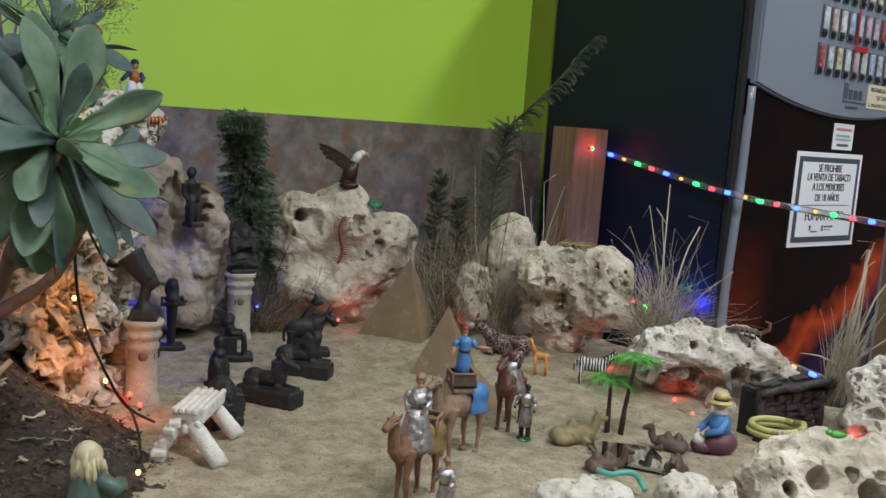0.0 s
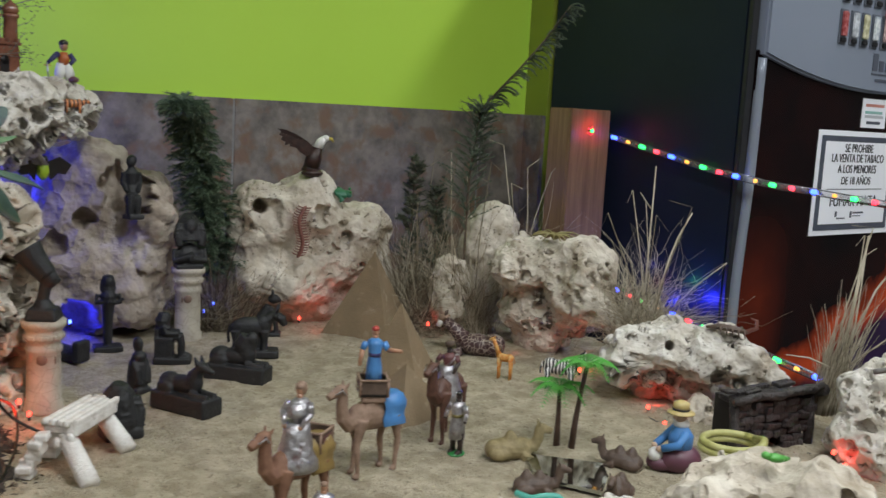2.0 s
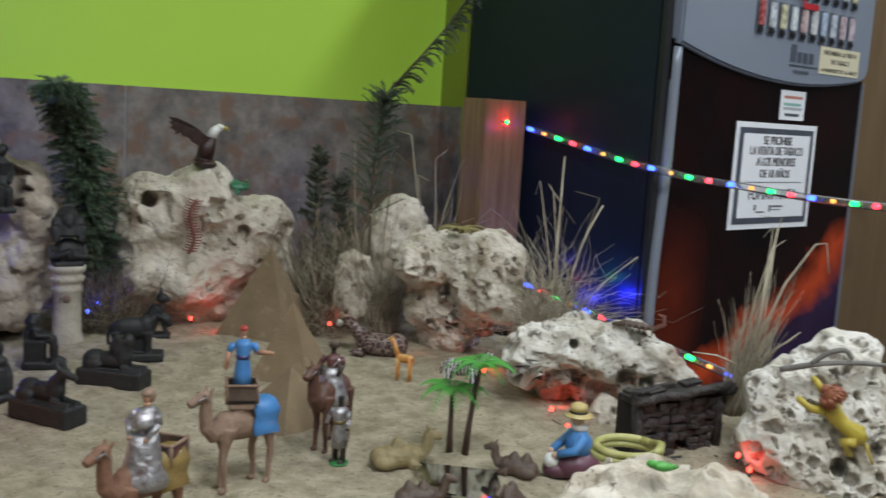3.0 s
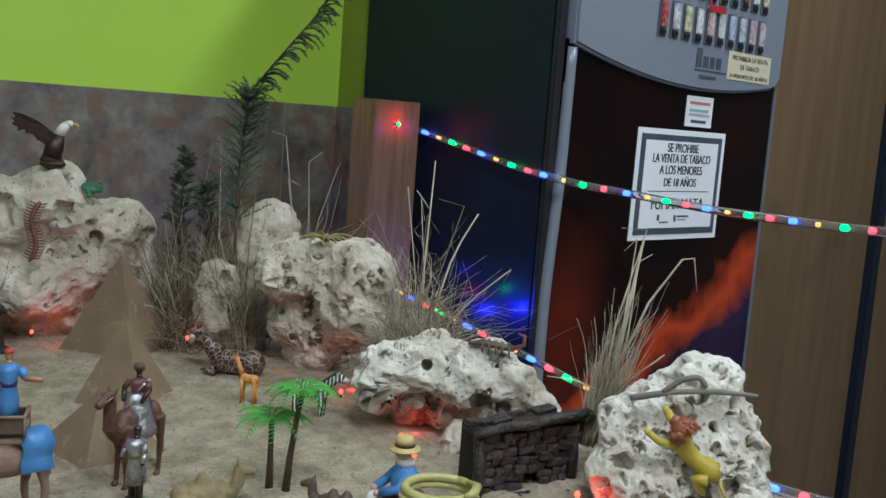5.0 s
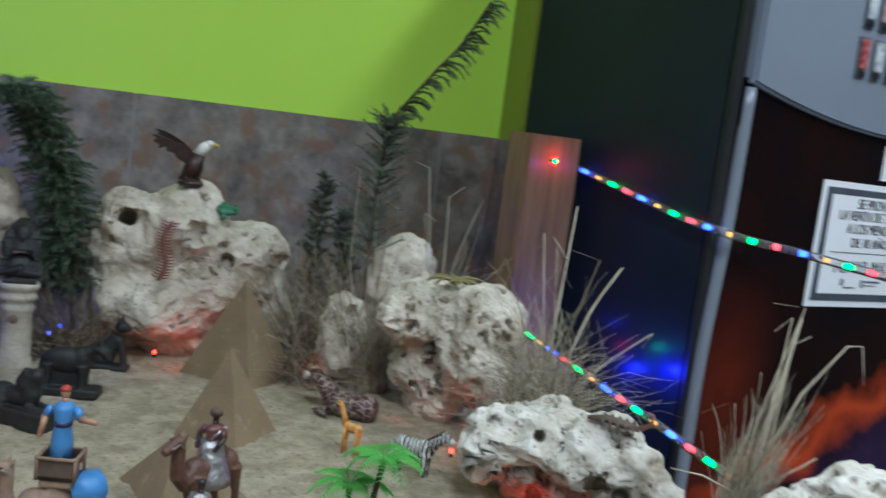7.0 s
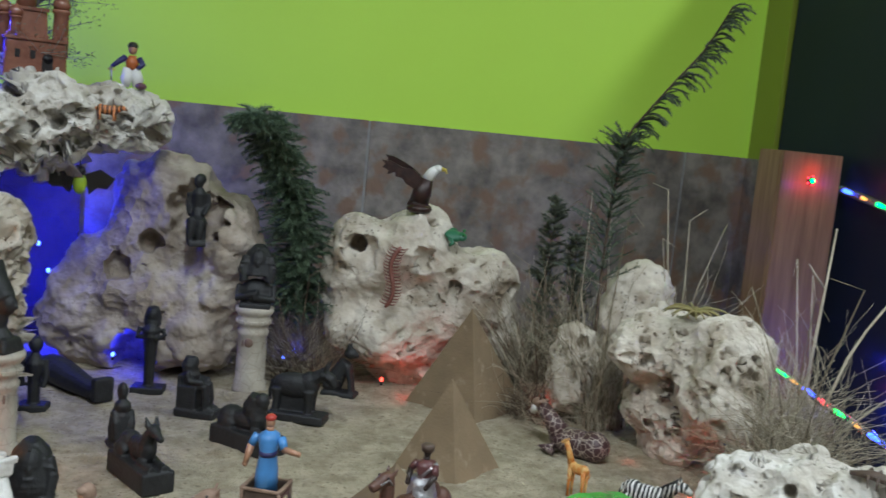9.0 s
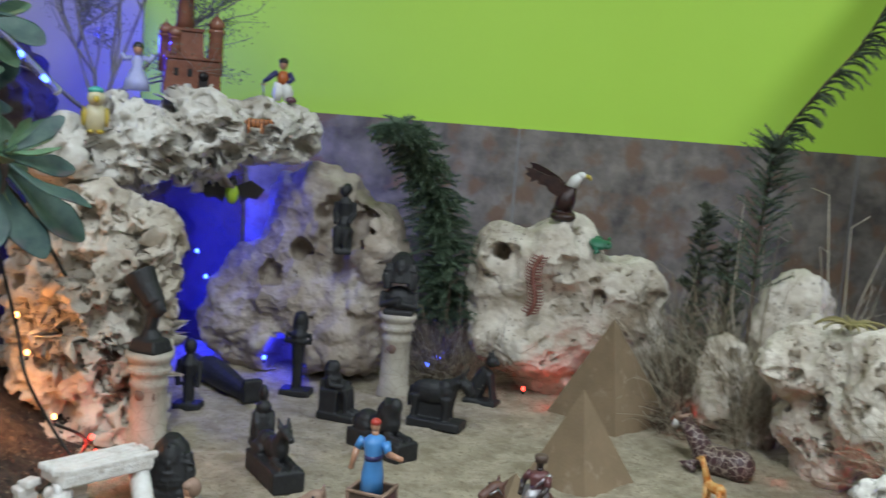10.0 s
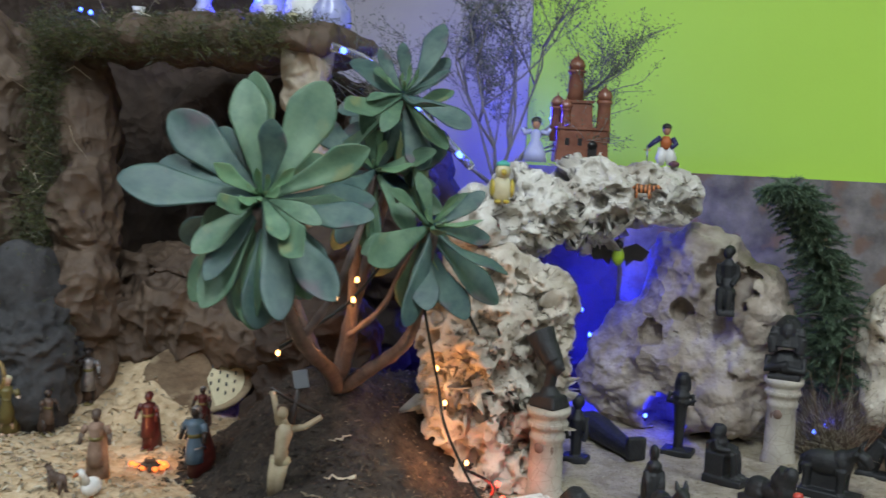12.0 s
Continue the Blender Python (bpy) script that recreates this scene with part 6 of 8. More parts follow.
s = Shape().ell((0, 0, 0.016), (0.036, 0.017, 0.016), GIRAFFE).ell((-0.022, 0, 0.018), (0.018, 0.017, 0.017), GIRAFFE)
s.tube([(0.020, 0, 0.020), (0.036, 0, 0.034), (0.050, 0, 0.046)], [0.013, 0.0095, 0.007], GIRAFFE).ell((0.054, 0, 0.048), (0.009, 0.006, 0.006), CAMEL_GREY).tube([(0.056, 0, 0.046), (0.062, 0, 0.036)], [0.005, 0.004], WHITE)
for y in (-1, 1):
    s.tube([(0.051, y * 0.003, 0.053), (0.050, y * 0.004, 0.060)], 0.0013, CAMEL_DARK, 6).tube([(0.02, y * 0.014, 0.010), (0.035, y * 0.016, 0.006), (0.018, y * 0.018, 0.004)], 0.004, GIRAFFE).ell((0.049, y * 0.007, 0.051), (0.002, 0.004, 0.002), CAMEL_GREY)
s.make("lying_giraffe", on_sand(0.163, 1.872, 165) @ Matrix.Scale(1.15, 4), label="dark patterned toy giraffe lying on the sand", category="toy animal")

s = Shape().tube([(-0.042, 0, 0.010), (-0.030, 0, 0.012), (-0.012, 0, 0.008), (0.006, 0, 0.010), (0.022, 0, 0.020)], [0.008, 0.0120, 0.0095, 0.0110, 0.0115], YELLOW, 12)
s.ell((0.028, 0, 0.030), (0.0115, 0.0120, 0.0135), MANE).ell((0.038, 0, 0.030), (0.0065, 0.0070, 0.0075), MANE).tube([(0.040, 0, 0.029), (0.0465, 0, 0.026)], [0.0050, 0.0036], YELLOW, 9)
rng = random.Random(4)
for k in range(70):
    a, b = rng.uniform(0, 6.28), rng.uniform(-0.4, 1.4)
    d = Vector((math.sin(b) * 0.5 - 0.35, math.cos(a) * math.cos(b), math.sin(a) * math.cos(b))).normalized()
    c = Vector((0.027, 0, 0.029))
    s.tube([c + d * 0.009, c + d * 0.0145, c + d * 0.0175 + Vector((-0.005, 0, -0.001))], [0.0030, 0.0022, 0.0006], MANE, 5)
for y, q in ((-0.010, 0.003), (0.010, -0.004)):
    s.tube([(0.018, y, 0.014), (0.032, y * 1.5, 0.008 + q), (0.048, y * 1.9, 0.010 + q)], [0.0068, 0.0048, 0.0040], YELLOW).ell((0.050, y * 1.9, 0.010 + q), (0.005, 0.0045, 0.0036), YELLOW)
    s.tube([(-0.034, y, 0.010), (-0.024, y * 1.6, 0.002), (-0.042, y * 1.6, -0.006)], [0.0085, 0.0062, 0.0042], YELLOW).ell((-0.040, y * 1.6, -0.006), (0.0062, 0.0042, 0.0034), YELLOW)
s.tube([(-0.046, 0, 0.010), (-0.060, 0.004, 0.004), (-0.072, 0.002, -0.004)], [0.0026, 0.0020, 0.0022], YELLOW, 6)
ahead, out = Vector((-0.74, 0.18, 0.62)).normalized(), Vector((0.42, -0.68, 0.56))
across = out.cross(ahead).normalized()
turned = Matrix((ahead, across, ahead.cross(across))).transposed().to_4x4()
s.make("toy_lion", Matrix.Translation((0.690, 1.405, 0.884)) @ turned @ Matrix.Scale(0.84, 4), label="mustard toy lion with a reddish mane climbing the rock", category="toy animal")

quadruped(TIGER, 0.030, 0.009, [(0.010, 0, 0.014), (0.017, 0, 0.017)]).make("toy_tiger", pose(-0.412, 1.630, 1.164, 0, 0, 35), label="small orange striped toy tiger on the rock slab", category="toy animal")

# eagle with raised wing
s = Shape().ell((0, 0, 0.008), (0.018, 0.015, 0.012), EAGLE_BROWN).ell((0.008, 0.006, 0.003), (0.014, 0.013, 0.008), EAGLE_BROWN)
s.tube([(0.0, 0, 0.012), (0.004, 0, 0.030), (0.010, 0, 0.052)], [0.016, 0.0165, 0.011], EAGLE_BROWN, 10).ell((0.002, -0.004, 0.001), (0.022, 0.018, 0.009), EAGLE_BROWN).tube([(0.010, 0, 0.050), (0.018, 0, 0.064), (0.024, 0, 0.070)], [0.010, 0.009, 0.007], WHITE, 10)
s.ell((0.027, 0, 0.071), (0.008, 0.0065, 0.0065), WHITE).tube([(0.032, 0, 0.071), (0.040, 0, 0.070), (0.043, 0, 0.064)], [0.004, 0.003, 0.001], YELLOW, 8)
for y, lift in ((0.007, 0.0), (-0.007, -0.008)):
    edge = [(0.004, 0.052), (-0.012, 0.066), (-0.030, 0.076 + lift), (-0.050, 0.084 + lift), (-0.066, 0.086 + lift), (-0.060, 0.079 + lift), (-0.064, 0.074 + lift), (-0.054, 0.069 + lift), (-0.055, 0.062 + lift), (-0.043, 0.059), (-0.042, 0.052), (-0.030, 0.050), (-0.024, 0.042), (-0.010, 0.034), (0.002, 0.036)]
    n = len(edge)
    s.put([(x, y * (1 + abs(x) * 22) - 0.0015, z) for x, z in edge] + [(x, y * (1 + abs(x) * 22) + 0.0015, z) for x, z in edge], [tuple(range(n)), tuple(range(2 * n - 1, n - 1, -1))] + [(i, (i + 1) % n, n + (i + 1) % n, n + i) for i in range(n)], EAGLE_BROWN, False)
s.tube([(-0.004, 0, 0.02), (-0.018, 0, 0.006)], [0.008, 0.003], EAGLE_BROWN)
s.make("toy_eagle", pose(-0.157, 2.003, 1.074, 0, 0, 20) @ Matrix.Scale(0.88, 4), label="brown toy eagle with a white head and raised wings", category="toy animal")

s = Shape()
line = [(0.000 + 0.006 * math.sin(i * 0.33), 0, -0.045 + i * 0.0045) for i in range(21)]
s.tube(line, [0.003] + [0.0058] * 19 + [0.003], CENTI, 8, 0.6)
for i, p in enumerate(line[1:-1]):
    for k in (-1, 1):
        s.tube([p, (p[0] + k * 0.010, -0.001, p[2] + 0.002), (p[0] + k * 0.0125, 0.002, p[2] + 0.005)], [0.0014, 0.0011, 0.0004], CENTI, 5)
s.make("toy_centipede", Matrix.Translation((-0.155, 1.938, 0.978)) @ Euler((radians(-6), radians(8), radians(25))).to_matrix().to_4x4(), label="red-brown rubber centipede clinging to the boulder", category="toy animal")
s = Shape().ell((0, 0, 0.005), (0.014, 0.012, 0.006), FROG).ell((0.012, 0, 0.007), (0.008, 0.009, 0.005), FROG)
for y in (-1, 1):
    s.ell((0.013, y * 0.005, 0.015), 0.0026, GREEN_DARK).tube([(-0.006, y * 0.010, 0.005), (0.002, y * 0.016, 0.003), (-0.004, y * 0.018, 0.001)], 0.003, FROG, 6)
frog = s.make("toy_frog", Matrix.Translation((-0.108, 2.030, 1.036)) @ Euler((radians(35), radians(10), radians(30))).to_matrix().to_4x4(), label="green toy frog on the boulder", category="toy animal")

s = Shape()
for i in range(2):
    s.tube([(0.038 * math.cos(a) * (1 - i * 0.05), 0.027 * math.sin(a) * (1 - i * 0.05), 0.004 + i * 0.008 + 0.003 * math.sin(a)) for a in [j * 2 * math.pi / 28 + i for j in range(29)]], 0.0048, COIL, 8)
s.tube([(0.030, 0.010, 0.016), (0.038, -0.006, 0.019), (0.034, -0.020, 0.016), (0.026, -0.026, 0.015)], [0.004, 0.005, 0.0055, 0.003], COIL)
s.make("toy_snake", pose(0.456, 1.275, 0.873) @ Matrix.Scale(0.80, 4), label="coiled yellow-green toy snake on a rock", category="toy animal")
rock("snake_rock", [(0.463, 1.272, 0.846, 0.036, 0.028, 0.028), (0.466, 1.27, 0.81, 0.044, 0.034, 0.028)], 0, LIME, "low pale rock under the coiled snake", 83, (), 25, (0.002, 0.005), 0.003, 4, 0.01, 0.003)
s = Shape().tube(smooth_line([(0.243, 1.222, 0.829), (0.258, 1.214, 0.828), (0.270, 1.214, 0.831), (0.284, 1.220, 0.829), (0.293, 1.222, 0.820), (0.298, 1.214, 0.812)], 5), 0.0035, TURQ, 8)
s.make("toy_snake", label="thin turquoise rubber snake on a white rock", category="toy animal")
s = Shape().ell((0, 0, 0.006), (0.014, 0.009, 0.006), GREEN_TOY).tube([(0.010, 0, 0.006), (0.024, 0.004, 0.006)], [0.005, 0.002], GREEN_TOY).ell((-0.014, 0, 0.008), (0.007, 0.006, 0.005), GREEN_TOY)
s.make("toy_lizard", pose(0.449, 1.078, 0.931, 0, 8, 20) @ Matrix.Scale(0.62, 4), label="bright green toy lizard on the white rock", category="toy animal")
s = Shape().tube([(-0.028, 0, 0.004), (-0.010, 0.004, 0.007), (0.012, -0.002, 0.008), (0.026, 0.002, 0.006)], [0.003, 0.0065, 0.0065, 0.004], CAMEL_DARK, 8, 0.7)
for i in range(5):
    for k in (-1, 1):
        s.tube([(-0.014 + i * 0.008, k * 0.005, 0.006), (-0.012 + i * 0.008, k * 0.014, 0.010), (-0.010 + i * 0.008, k * 0.020, 0.001)], [0.0018, 0.0015, 0.0008], CAMEL_DARK, 5)
s.tube([(0.026, 0.002, 0.007), (0.038, 0.004, 0.014), (0.036, 0.004, 0.024), (0.028, 0.003, 0.026)], [0.003, 0.0028, 0.0024, 0.001], CENTI, 6)
s.make("toy_scorpion", pose(0.512, 1.640, 0.918, 0, 6, -4), label="dark brown toy scorpion on the long rock", category="toy animal")


# ---- brick hut ----
hut = empty("brick_hut", pose(0.503, 1.470, 0.79, 0, 0, 33), "small dark brick hut model with a plank roof and low opening", "model house")
part_mesh = Shape().box((0.024, 0.028, 0.040), (0.046, 0.034, 0.08), HUT_DARK).box((0.098, 0.028, 0.040), (0.042, 0.034, 0.08), HUT_DARK).box((0.061, 0.028, 0.058), (0.034, 0.034, 0.044), HUT_DARK).box((0.061, 0.042, 0.02), (0.034, 0.006, 0.036), HUT_DARK)
part_mesh.make("wall", parent=hut)
rng = random.Random(3)
for row in range(8):
    x = -0.004 + (row % 2) * 0.007 + rng.uniform(-0.003, 0.003)
    while x < 0.114:
        w = rng.uniform(0.010, 0.026)
        mid = x + w / 2
        if not (row < 3 and 0.045 < mid < 0.077):
            b = Shape().box((0, 0, 0), (w - 0.0006, 0.010, rng.uniform(0.0085, 0.0115)), HUT_BRICK, (rng.uniform(-22, 22), rng.uniform(-9, 9), rng.uniform(-14, 14)), 0.0028)
            b.make("brick", parent=hut).location = (mid, 0.0085 - rng.uniform(0, 0.006), 0.006 + row * 0.0096 + rng.uniform(-0.0018, 0.0018))
        x += w
for x in (-0.004, 0.122):
    Shape().tube([(x, 0.004, 0), (x + 0.002, 0.003, 0.04), (x - 0.001, 0.006, 0.084)], [0.007, 0.006, 0.006], HUT, 8).make("corner_post", parent=hut)
for k in range(2):
    Shape().box((0.060, 0.0, 0.0), (0.138, 0.0185, 0.007), HUT, (rng.uniform(-4, 10), rng.uniform(-2, 2), rng.uniform(-2, 2)), 0.002).make("roof_plank", parent=hut).location = (0, 0.004 + k * 0.0175, 0.0845 - 0.006 * k)
Shape().tube([(-0.014, -0.004, 0.082), (0.01, -0.005, 0.085), (0.03, -0.003, 0.0865), (0.055, -0.006, 0.085), (0.08, -0.004, 0.088), (0.11, -0.005, 0.089), (0.134, -0.003, 0.092)], [0.0045, 0.0056, 0.005, 0.006, 0.005, 0.0058, 0.004], HUT, 8).make("roof_beam", parent=hut)
Shape().tube([(0.136, -0.004, 0.086), (0.142, 0.03, 0.074), (0.146, 0.06, 0.050)], [0.008, 0.009, 0.007], HUT, 8).make("buttress", parent=hut)
for k in range(5):
    w = rng.uniform(0.022, 0.045)
    Shape().box((0, 0, 0), (w, rng.uniform(0.008, 0.016), rng.uniform(0.003, 0.006)), HUT, (rng.uniform(-12, 12), rng.uniform(-5, 5), rng.uniform(-12, 12)), 0.001).make("roof_slate", parent=hut).location = (rng.uniform(0.0, 0.12), rng.uniform(0.002, 0.030), 0.0895 + rng.uniform(0, 0.002))
for k in range(3):
    Shape().box((0.046 + k * 0.02, -0.012 - k * 0.003, 0.010), (0.03, 0.014, 0.008), HUT, (0, rng.uniform(-6, 6), rng.uniform(-15, 15)), 0.002).make("loose_slab", parent=hut)

# driftwood stick lying over the lion rock
s = Shape().tube(smooth_line([(0.640, 1.436, 0.928), (0.680, 1.418, 0.942), (0.72, 1.414, 0.946), (0.760, 1.424, 0.942)], 5), [0.0034] * 4 + [0.0029] * 8 + [0.0022] * 4, BARK, 7)
s.tube(smooth_line([(0.668, 1.422, 0.940), (0.682, 1.416, 0.954), (0.698, 1.412, 0.959), (0.706, 1.412, 0.950)], 4), [0.003] * 12 + [0.002], BARK, 6)
s.make("driftwood_stick", label="grey curved driftwood stick lying on the lion rock", category="stick")

# ---- on the rock slab ----
castle = empty("toy_castle", pose(-0.535, 1.622, 1.207, 0, 0, -34), "glazed brown ceramic castle with domed towers on the rock slab", "toy castle")
Shape().box((0, 0, 0.024), (0.05, 0.076, 0.048), CASTLE, bevel=0.003, taper=0.94).box((0, 0, 0.049), (0.052, 0.076, 0.004), CASTLE, bevel=0.001).make("lower_wall", parent=castle)
Shape().box((-0.004, -0.008, 0.068), (0.034, 0.046, 0.036), CASTLE, bevel=0.003, taper=0.92).box((-0.004, -0.008, 0.087), (0.036, 0.046, 0.004), CASTLE).make("upper_wall", parent=castle)
for x, y, r, base, h, dome in ((-0.004, -0.010, 0.0115, 0.086, 0.046, 0.0125), (0.010, 0.030, 0.010, 0.030, 0.060, 0.0115), (0.012, -0.024, 0.007, 0.046, 0.030, 0.009), (-0.012, -0.034, 0.009, 0.03, 0.05, 0.010)):
    tower = Shape().lathe([(r * 1.05, base), (r, base + h * 0.5), (r * 0.92, base + h * 0.9), (r * 1.15, base + h * 0.93), (r * 1.15, base + h)], (x, y, 0), CASTLE, 18).make("tower", parent=castle)
    Shape().lathe([(dome * 0.8, base + h), (dome, base + h + dome * 0.5), (dome * 0.75, base + h + dome * 1.1), (dome * 0.12, base + h + dome * 1.6), (dome * 0.05, base + h + dome * 2.0)], (x, y, 0), CASTLE, 18).make("dome", parent=tower)
Shape().box((0.0225, 0.014, 0.014), (0.006, 0.013, 0.024), HAIR).tube([(0.0195, 0.014, 0.026), (0.0255, 0.014, 0.026)], 0.0065, HAIR, 12).make("doorway", parent=castle, label="dark arched doorway")
for y in (-0.022, -0.004):
    Shape().box((0.0225, y, 0.030), (0.005, 0.006, 0.010), HAIR).make("window", parent=castle)
for z in (0.010, 0.020, 0.030, 0.040):
    Shape().box((0.0, 0.0, z), (0.0505 - z * 0.06, 0.0765 - z * 0.09, 0.0014), CASTLE).make("brick_course", parent=castle)
for k in range(7):
    Shape().box((0.024, -0.033 + k * 0.011, 0.053), (0.005, 0.0055, 0.006), CASTLE, bevel=0.001).make("battlement", parent=castle)

s = Shape().lathe([(0.019, 0), (0.0165, 0.015), (0.007, 0.034), (0.0085, 0.044), (0.004, 0.050)], (0, 0, 0), LILAC, 18).ell((0, 0, 0.058), (0.0068, 0.0065, 0.008), SKIN).ell((-0.002, 0, 0.062), (0.008, 0.008, 0.0075), HAIR).tube([(-0.006, 0, 0.062), (-0.010, 0, 0.044)], [0.006, 0.003], HAIR)
for k in (-1, 1):
    s.tube([(0, k * 0.008, 0.047), (0.004, k * 0.018, 0.044), (0.006, k * 0.022, 0.052)], [0.004, 0.0042, 0.003], LILAC)
s.make("princess_figure", pose(-0.488, 1.500, 1.207, 0, 0, -40) @ Matrix.Scale(0.86, 4), label="glossy lilac-gowned figurine with black hair", category="figurine")
s = Shape().tube([(0, -0.006, 0), (0, -0.0065, 0.010), (0, -0.004, 0.026)], [0.004, 0.008, 0.007], WHITE, 10).tube([(0, 0.007, 0), (0, 0.0085, 0.010), (0, 0.004, 0.026)], [0.004, 0.0085, 0.007], WHITE, 10)
s.tube([(0, 0, 0.024), (0, 0, 0.034), (0, 0, 0.043)], [0.0075, 0.0085, 0.005], ORANGE_CLOTH, 10).ell((0, 0, 0.052), (0.0062, 0.006, 0.0075), SKIN).ell((-0.001, 0, 0.056), (0.0072, 0.007, 0.006), HAIR)
s.tube([(0, -0.009, 0.040), (0.004, -0.017, 0.034), (0.006, -0.026, 0.026)], [0.0045, 0.004, 0.0028], NAVY_CLOTH).tube([(0, 0.009, 0.040), (0.004, 0.014, 0.032), (0.008, 0.007, 0.026)], [0.0045, 0.004, 0.003], NAVY_CLOTH)
s.tube([(0.006, -0.027, 0.026), (0.008, -0.026, 0.004)], [0.0018, 0.0008], SILVER, 6).tube([(0.005, -0.031, 0.022), (0.007, -0.022, 0.022)], 0.0012, YELLOW, 6).ell((0.004, 0.013, 0.003), (0.012, 0.008, 0.005), PURPLE)
s.make("swordsman_figure", pose(-0.482, 1.742, 1.209, 0, 0, -42), label="figurine in a dark blue jacket and white trousers with a sword", category="figurine")
s = Shape().ell((0, 0, 0.020), (0.014, 0.015, 0.021), BONE).ell((0.004, 0, 0.046), (0.011, 0.011, 0.011), BONE).tube([(0.012, 0, 0.045), (0.020, 0, 0.043)], [0.005, 0.003], YELLOW).lathe([(0.010, 0.053), (0.0095, 0.058), (0.003, 0.061)], (0.002, 0, 0), TURQ, 14)
for k in (-1, 1):
    s.ell((0.002, k * 0.014, 0.022), (0.010, 0.004, 0.013), YELLOW).ell((0.010, k * 0.006, 0.003), (0.009, 0.005, 0.003), YELLOW)
s.make("duck_figure", pose(-0.440, 1.410, 1.154, 0, 0, -30) @ Matrix.Scale(0.88, 4), label="cream and yellow duck figurine with a turquoise cap", category="figurine")
s = Shape().ell((0, 0, 0), (0.008, 0.009, 0.014), flat("lime_belly", (0.35, 0.5, 0.03))).ell((0, 0, 0.016), (0.007, 0.007, 0.007), HAIR)
for k in (-1, 1):
    vs = [(0, k * 0.006, 0.012), (0.004, k * 0.024, 0.020), (0.002, k * 0.044, 0.008), (0.002, k * 0.034, -0.006), (0.002, k * 0.022, -0.004), (0, k * 0.012, -0.014)]
    s.put(vs + [(x - 0.002, y, z) for x, y, z in vs], [tuple(range(6)), tuple(range(11, 5, -1))] + [(i, (i + 1) % 6, 6 + (i + 1) % 6, 6 + i) for i in range(6)], HAIR, False)
s.tube([(0, 0, 0.014), (-0.002, 0, 0.036)], 0.001, CABLE, 5)
s.make("toy_bat", pose(-0.462, 1.640, 1.080, 0, 0, -34), label="dark toy bat with a lime belly hanging under the slab", category="toy animal")


# ---- dry grass, fir sprigs and bushes ----
def blade(s, start, way, length, bend, r, m, parts=5, rng=None, wander=0.0):
    pts, d, p = [], Vector(way).normalized(), Vector(start)
    for i in range(parts + 1):
        pts.append(p.copy())
        p = p + d * length / parts
        d = (d + bend * (1.0 / parts)).normalized()
        if rng:
            d = (d + wander * Vector((rng.gauss(0, 1), rng.gauss(0, 1), rng.gauss(0, 0.6)))).normalized()
    s.tube(pts, [r * (1 - 0.75 * i / parts) for i in range(parts + 1)], m, 3)


def tuft(name, base, count, heights, spread, lean, label, mats, seed, wide=0.05, kinks=0, r=0.0011, curl=0.45, wander=0.12):
    rng = random.Random(seed)
    s, base = Shape(), Vector(base)
    for i in range(count):
        a = rng.uniform(0, 2 * math.pi)
        d = wide * math.sqrt(rng.random())
        start = Vector((d * math.cos(a), d * math.sin(a), -0.005))
        way = Vector((lean[0] + spread * rng.gauss(0, 1), lean[1] + spread * rng.gauss(0, 1), 1))
        h = rng.uniform(*heights) * (0.45 + 0.55 * rng.random())
        bend = Vector((rng.gauss(0, curl), rng.gauss(0, curl), -rng.random() * min(0.7, curl * 1.4)))
        blade(s, start, way, h, bend, r * rng.uniform(0.6, 1.3), rng.choice(mats), 7, rng, wander)
    for i in range(kinks):
        way = Vector((lean[0] + spread * rng.gauss(0, 0.7), lean[1] + spread * rng.gauss(0, 0.7), 1)).normalized()
        h = heights[1] * rng.uniform(0.8, 1.15)
        p = way * h
        q = p + Vector((rng.uniform(-1, 1), rng.uniform(-1, 1), rng.uniform(-0.7, 0.5))).normalized() * h * 0.14
        s.tube([(0, 0, 0), p * 0.55 + Vector((rng.gauss(0, 0.006), rng.gauss(0, 0.006), 0)), p, q], [r * 1.2, r * 1.1, r * 0.9, r * 0.5], rng.choice(mats), 4)
    return s.make(name, Matrix.Translation(base), label=label, category="dry grass")


tuft("dry_grass", (0.425, 1.812, 0.835), 800, (0.06, 0.24), 0.20, (-0.02, 0.08), "tuft of pale tangled dry grass behind the long rock", [STRAW, STRAW, STRAW_DARK], 1, 0.050, 5, 0.0007, 1.0, 0.42)
s = Shape().tube([(0.418, 1.83, 0.86), (0.424, 1.87, 1.0), (0.428, 1.899, 1.127)], [0.0018, 0.0016, 0.001], STRAW, 5).tube([(0.43, 1.84, 0.88), (0.46, 1.885, 0.985), (0.474, 1.91, 1.015), (0.496, 1.932, 1.053)], [0.0018, 0.0016, 0.0015, 0.0012], STRAW, 5)
s.tube([(0.424, 1.885, 1.06), (0.405, 1.88, 1.085)], [0.0012, 0.0006], STRAW, 4).tube([(0.44, 1.84, 0.88), (0.50, 1.86, 0.945), (0.545, 1.86, 0.985), (0.535, 1.86, 0.965)], [0.0014, 0.0012, 0.001, 0.0006], STRAW, 4)
s.make("dry_stalk", label="tall broken pale straw stalks", category="dry grass")
tuft("dry_grass", (0.628, 1.560, 0.845), 260, (0.09, 0.21), 0.034, (0.20, 0.13), "bundle of pale dry straw leaning beside the lion rock", [STRAW, STRAW, STRAW_DARK], 2, 0.018, 3, 0.0008, 0.16, 0.10)
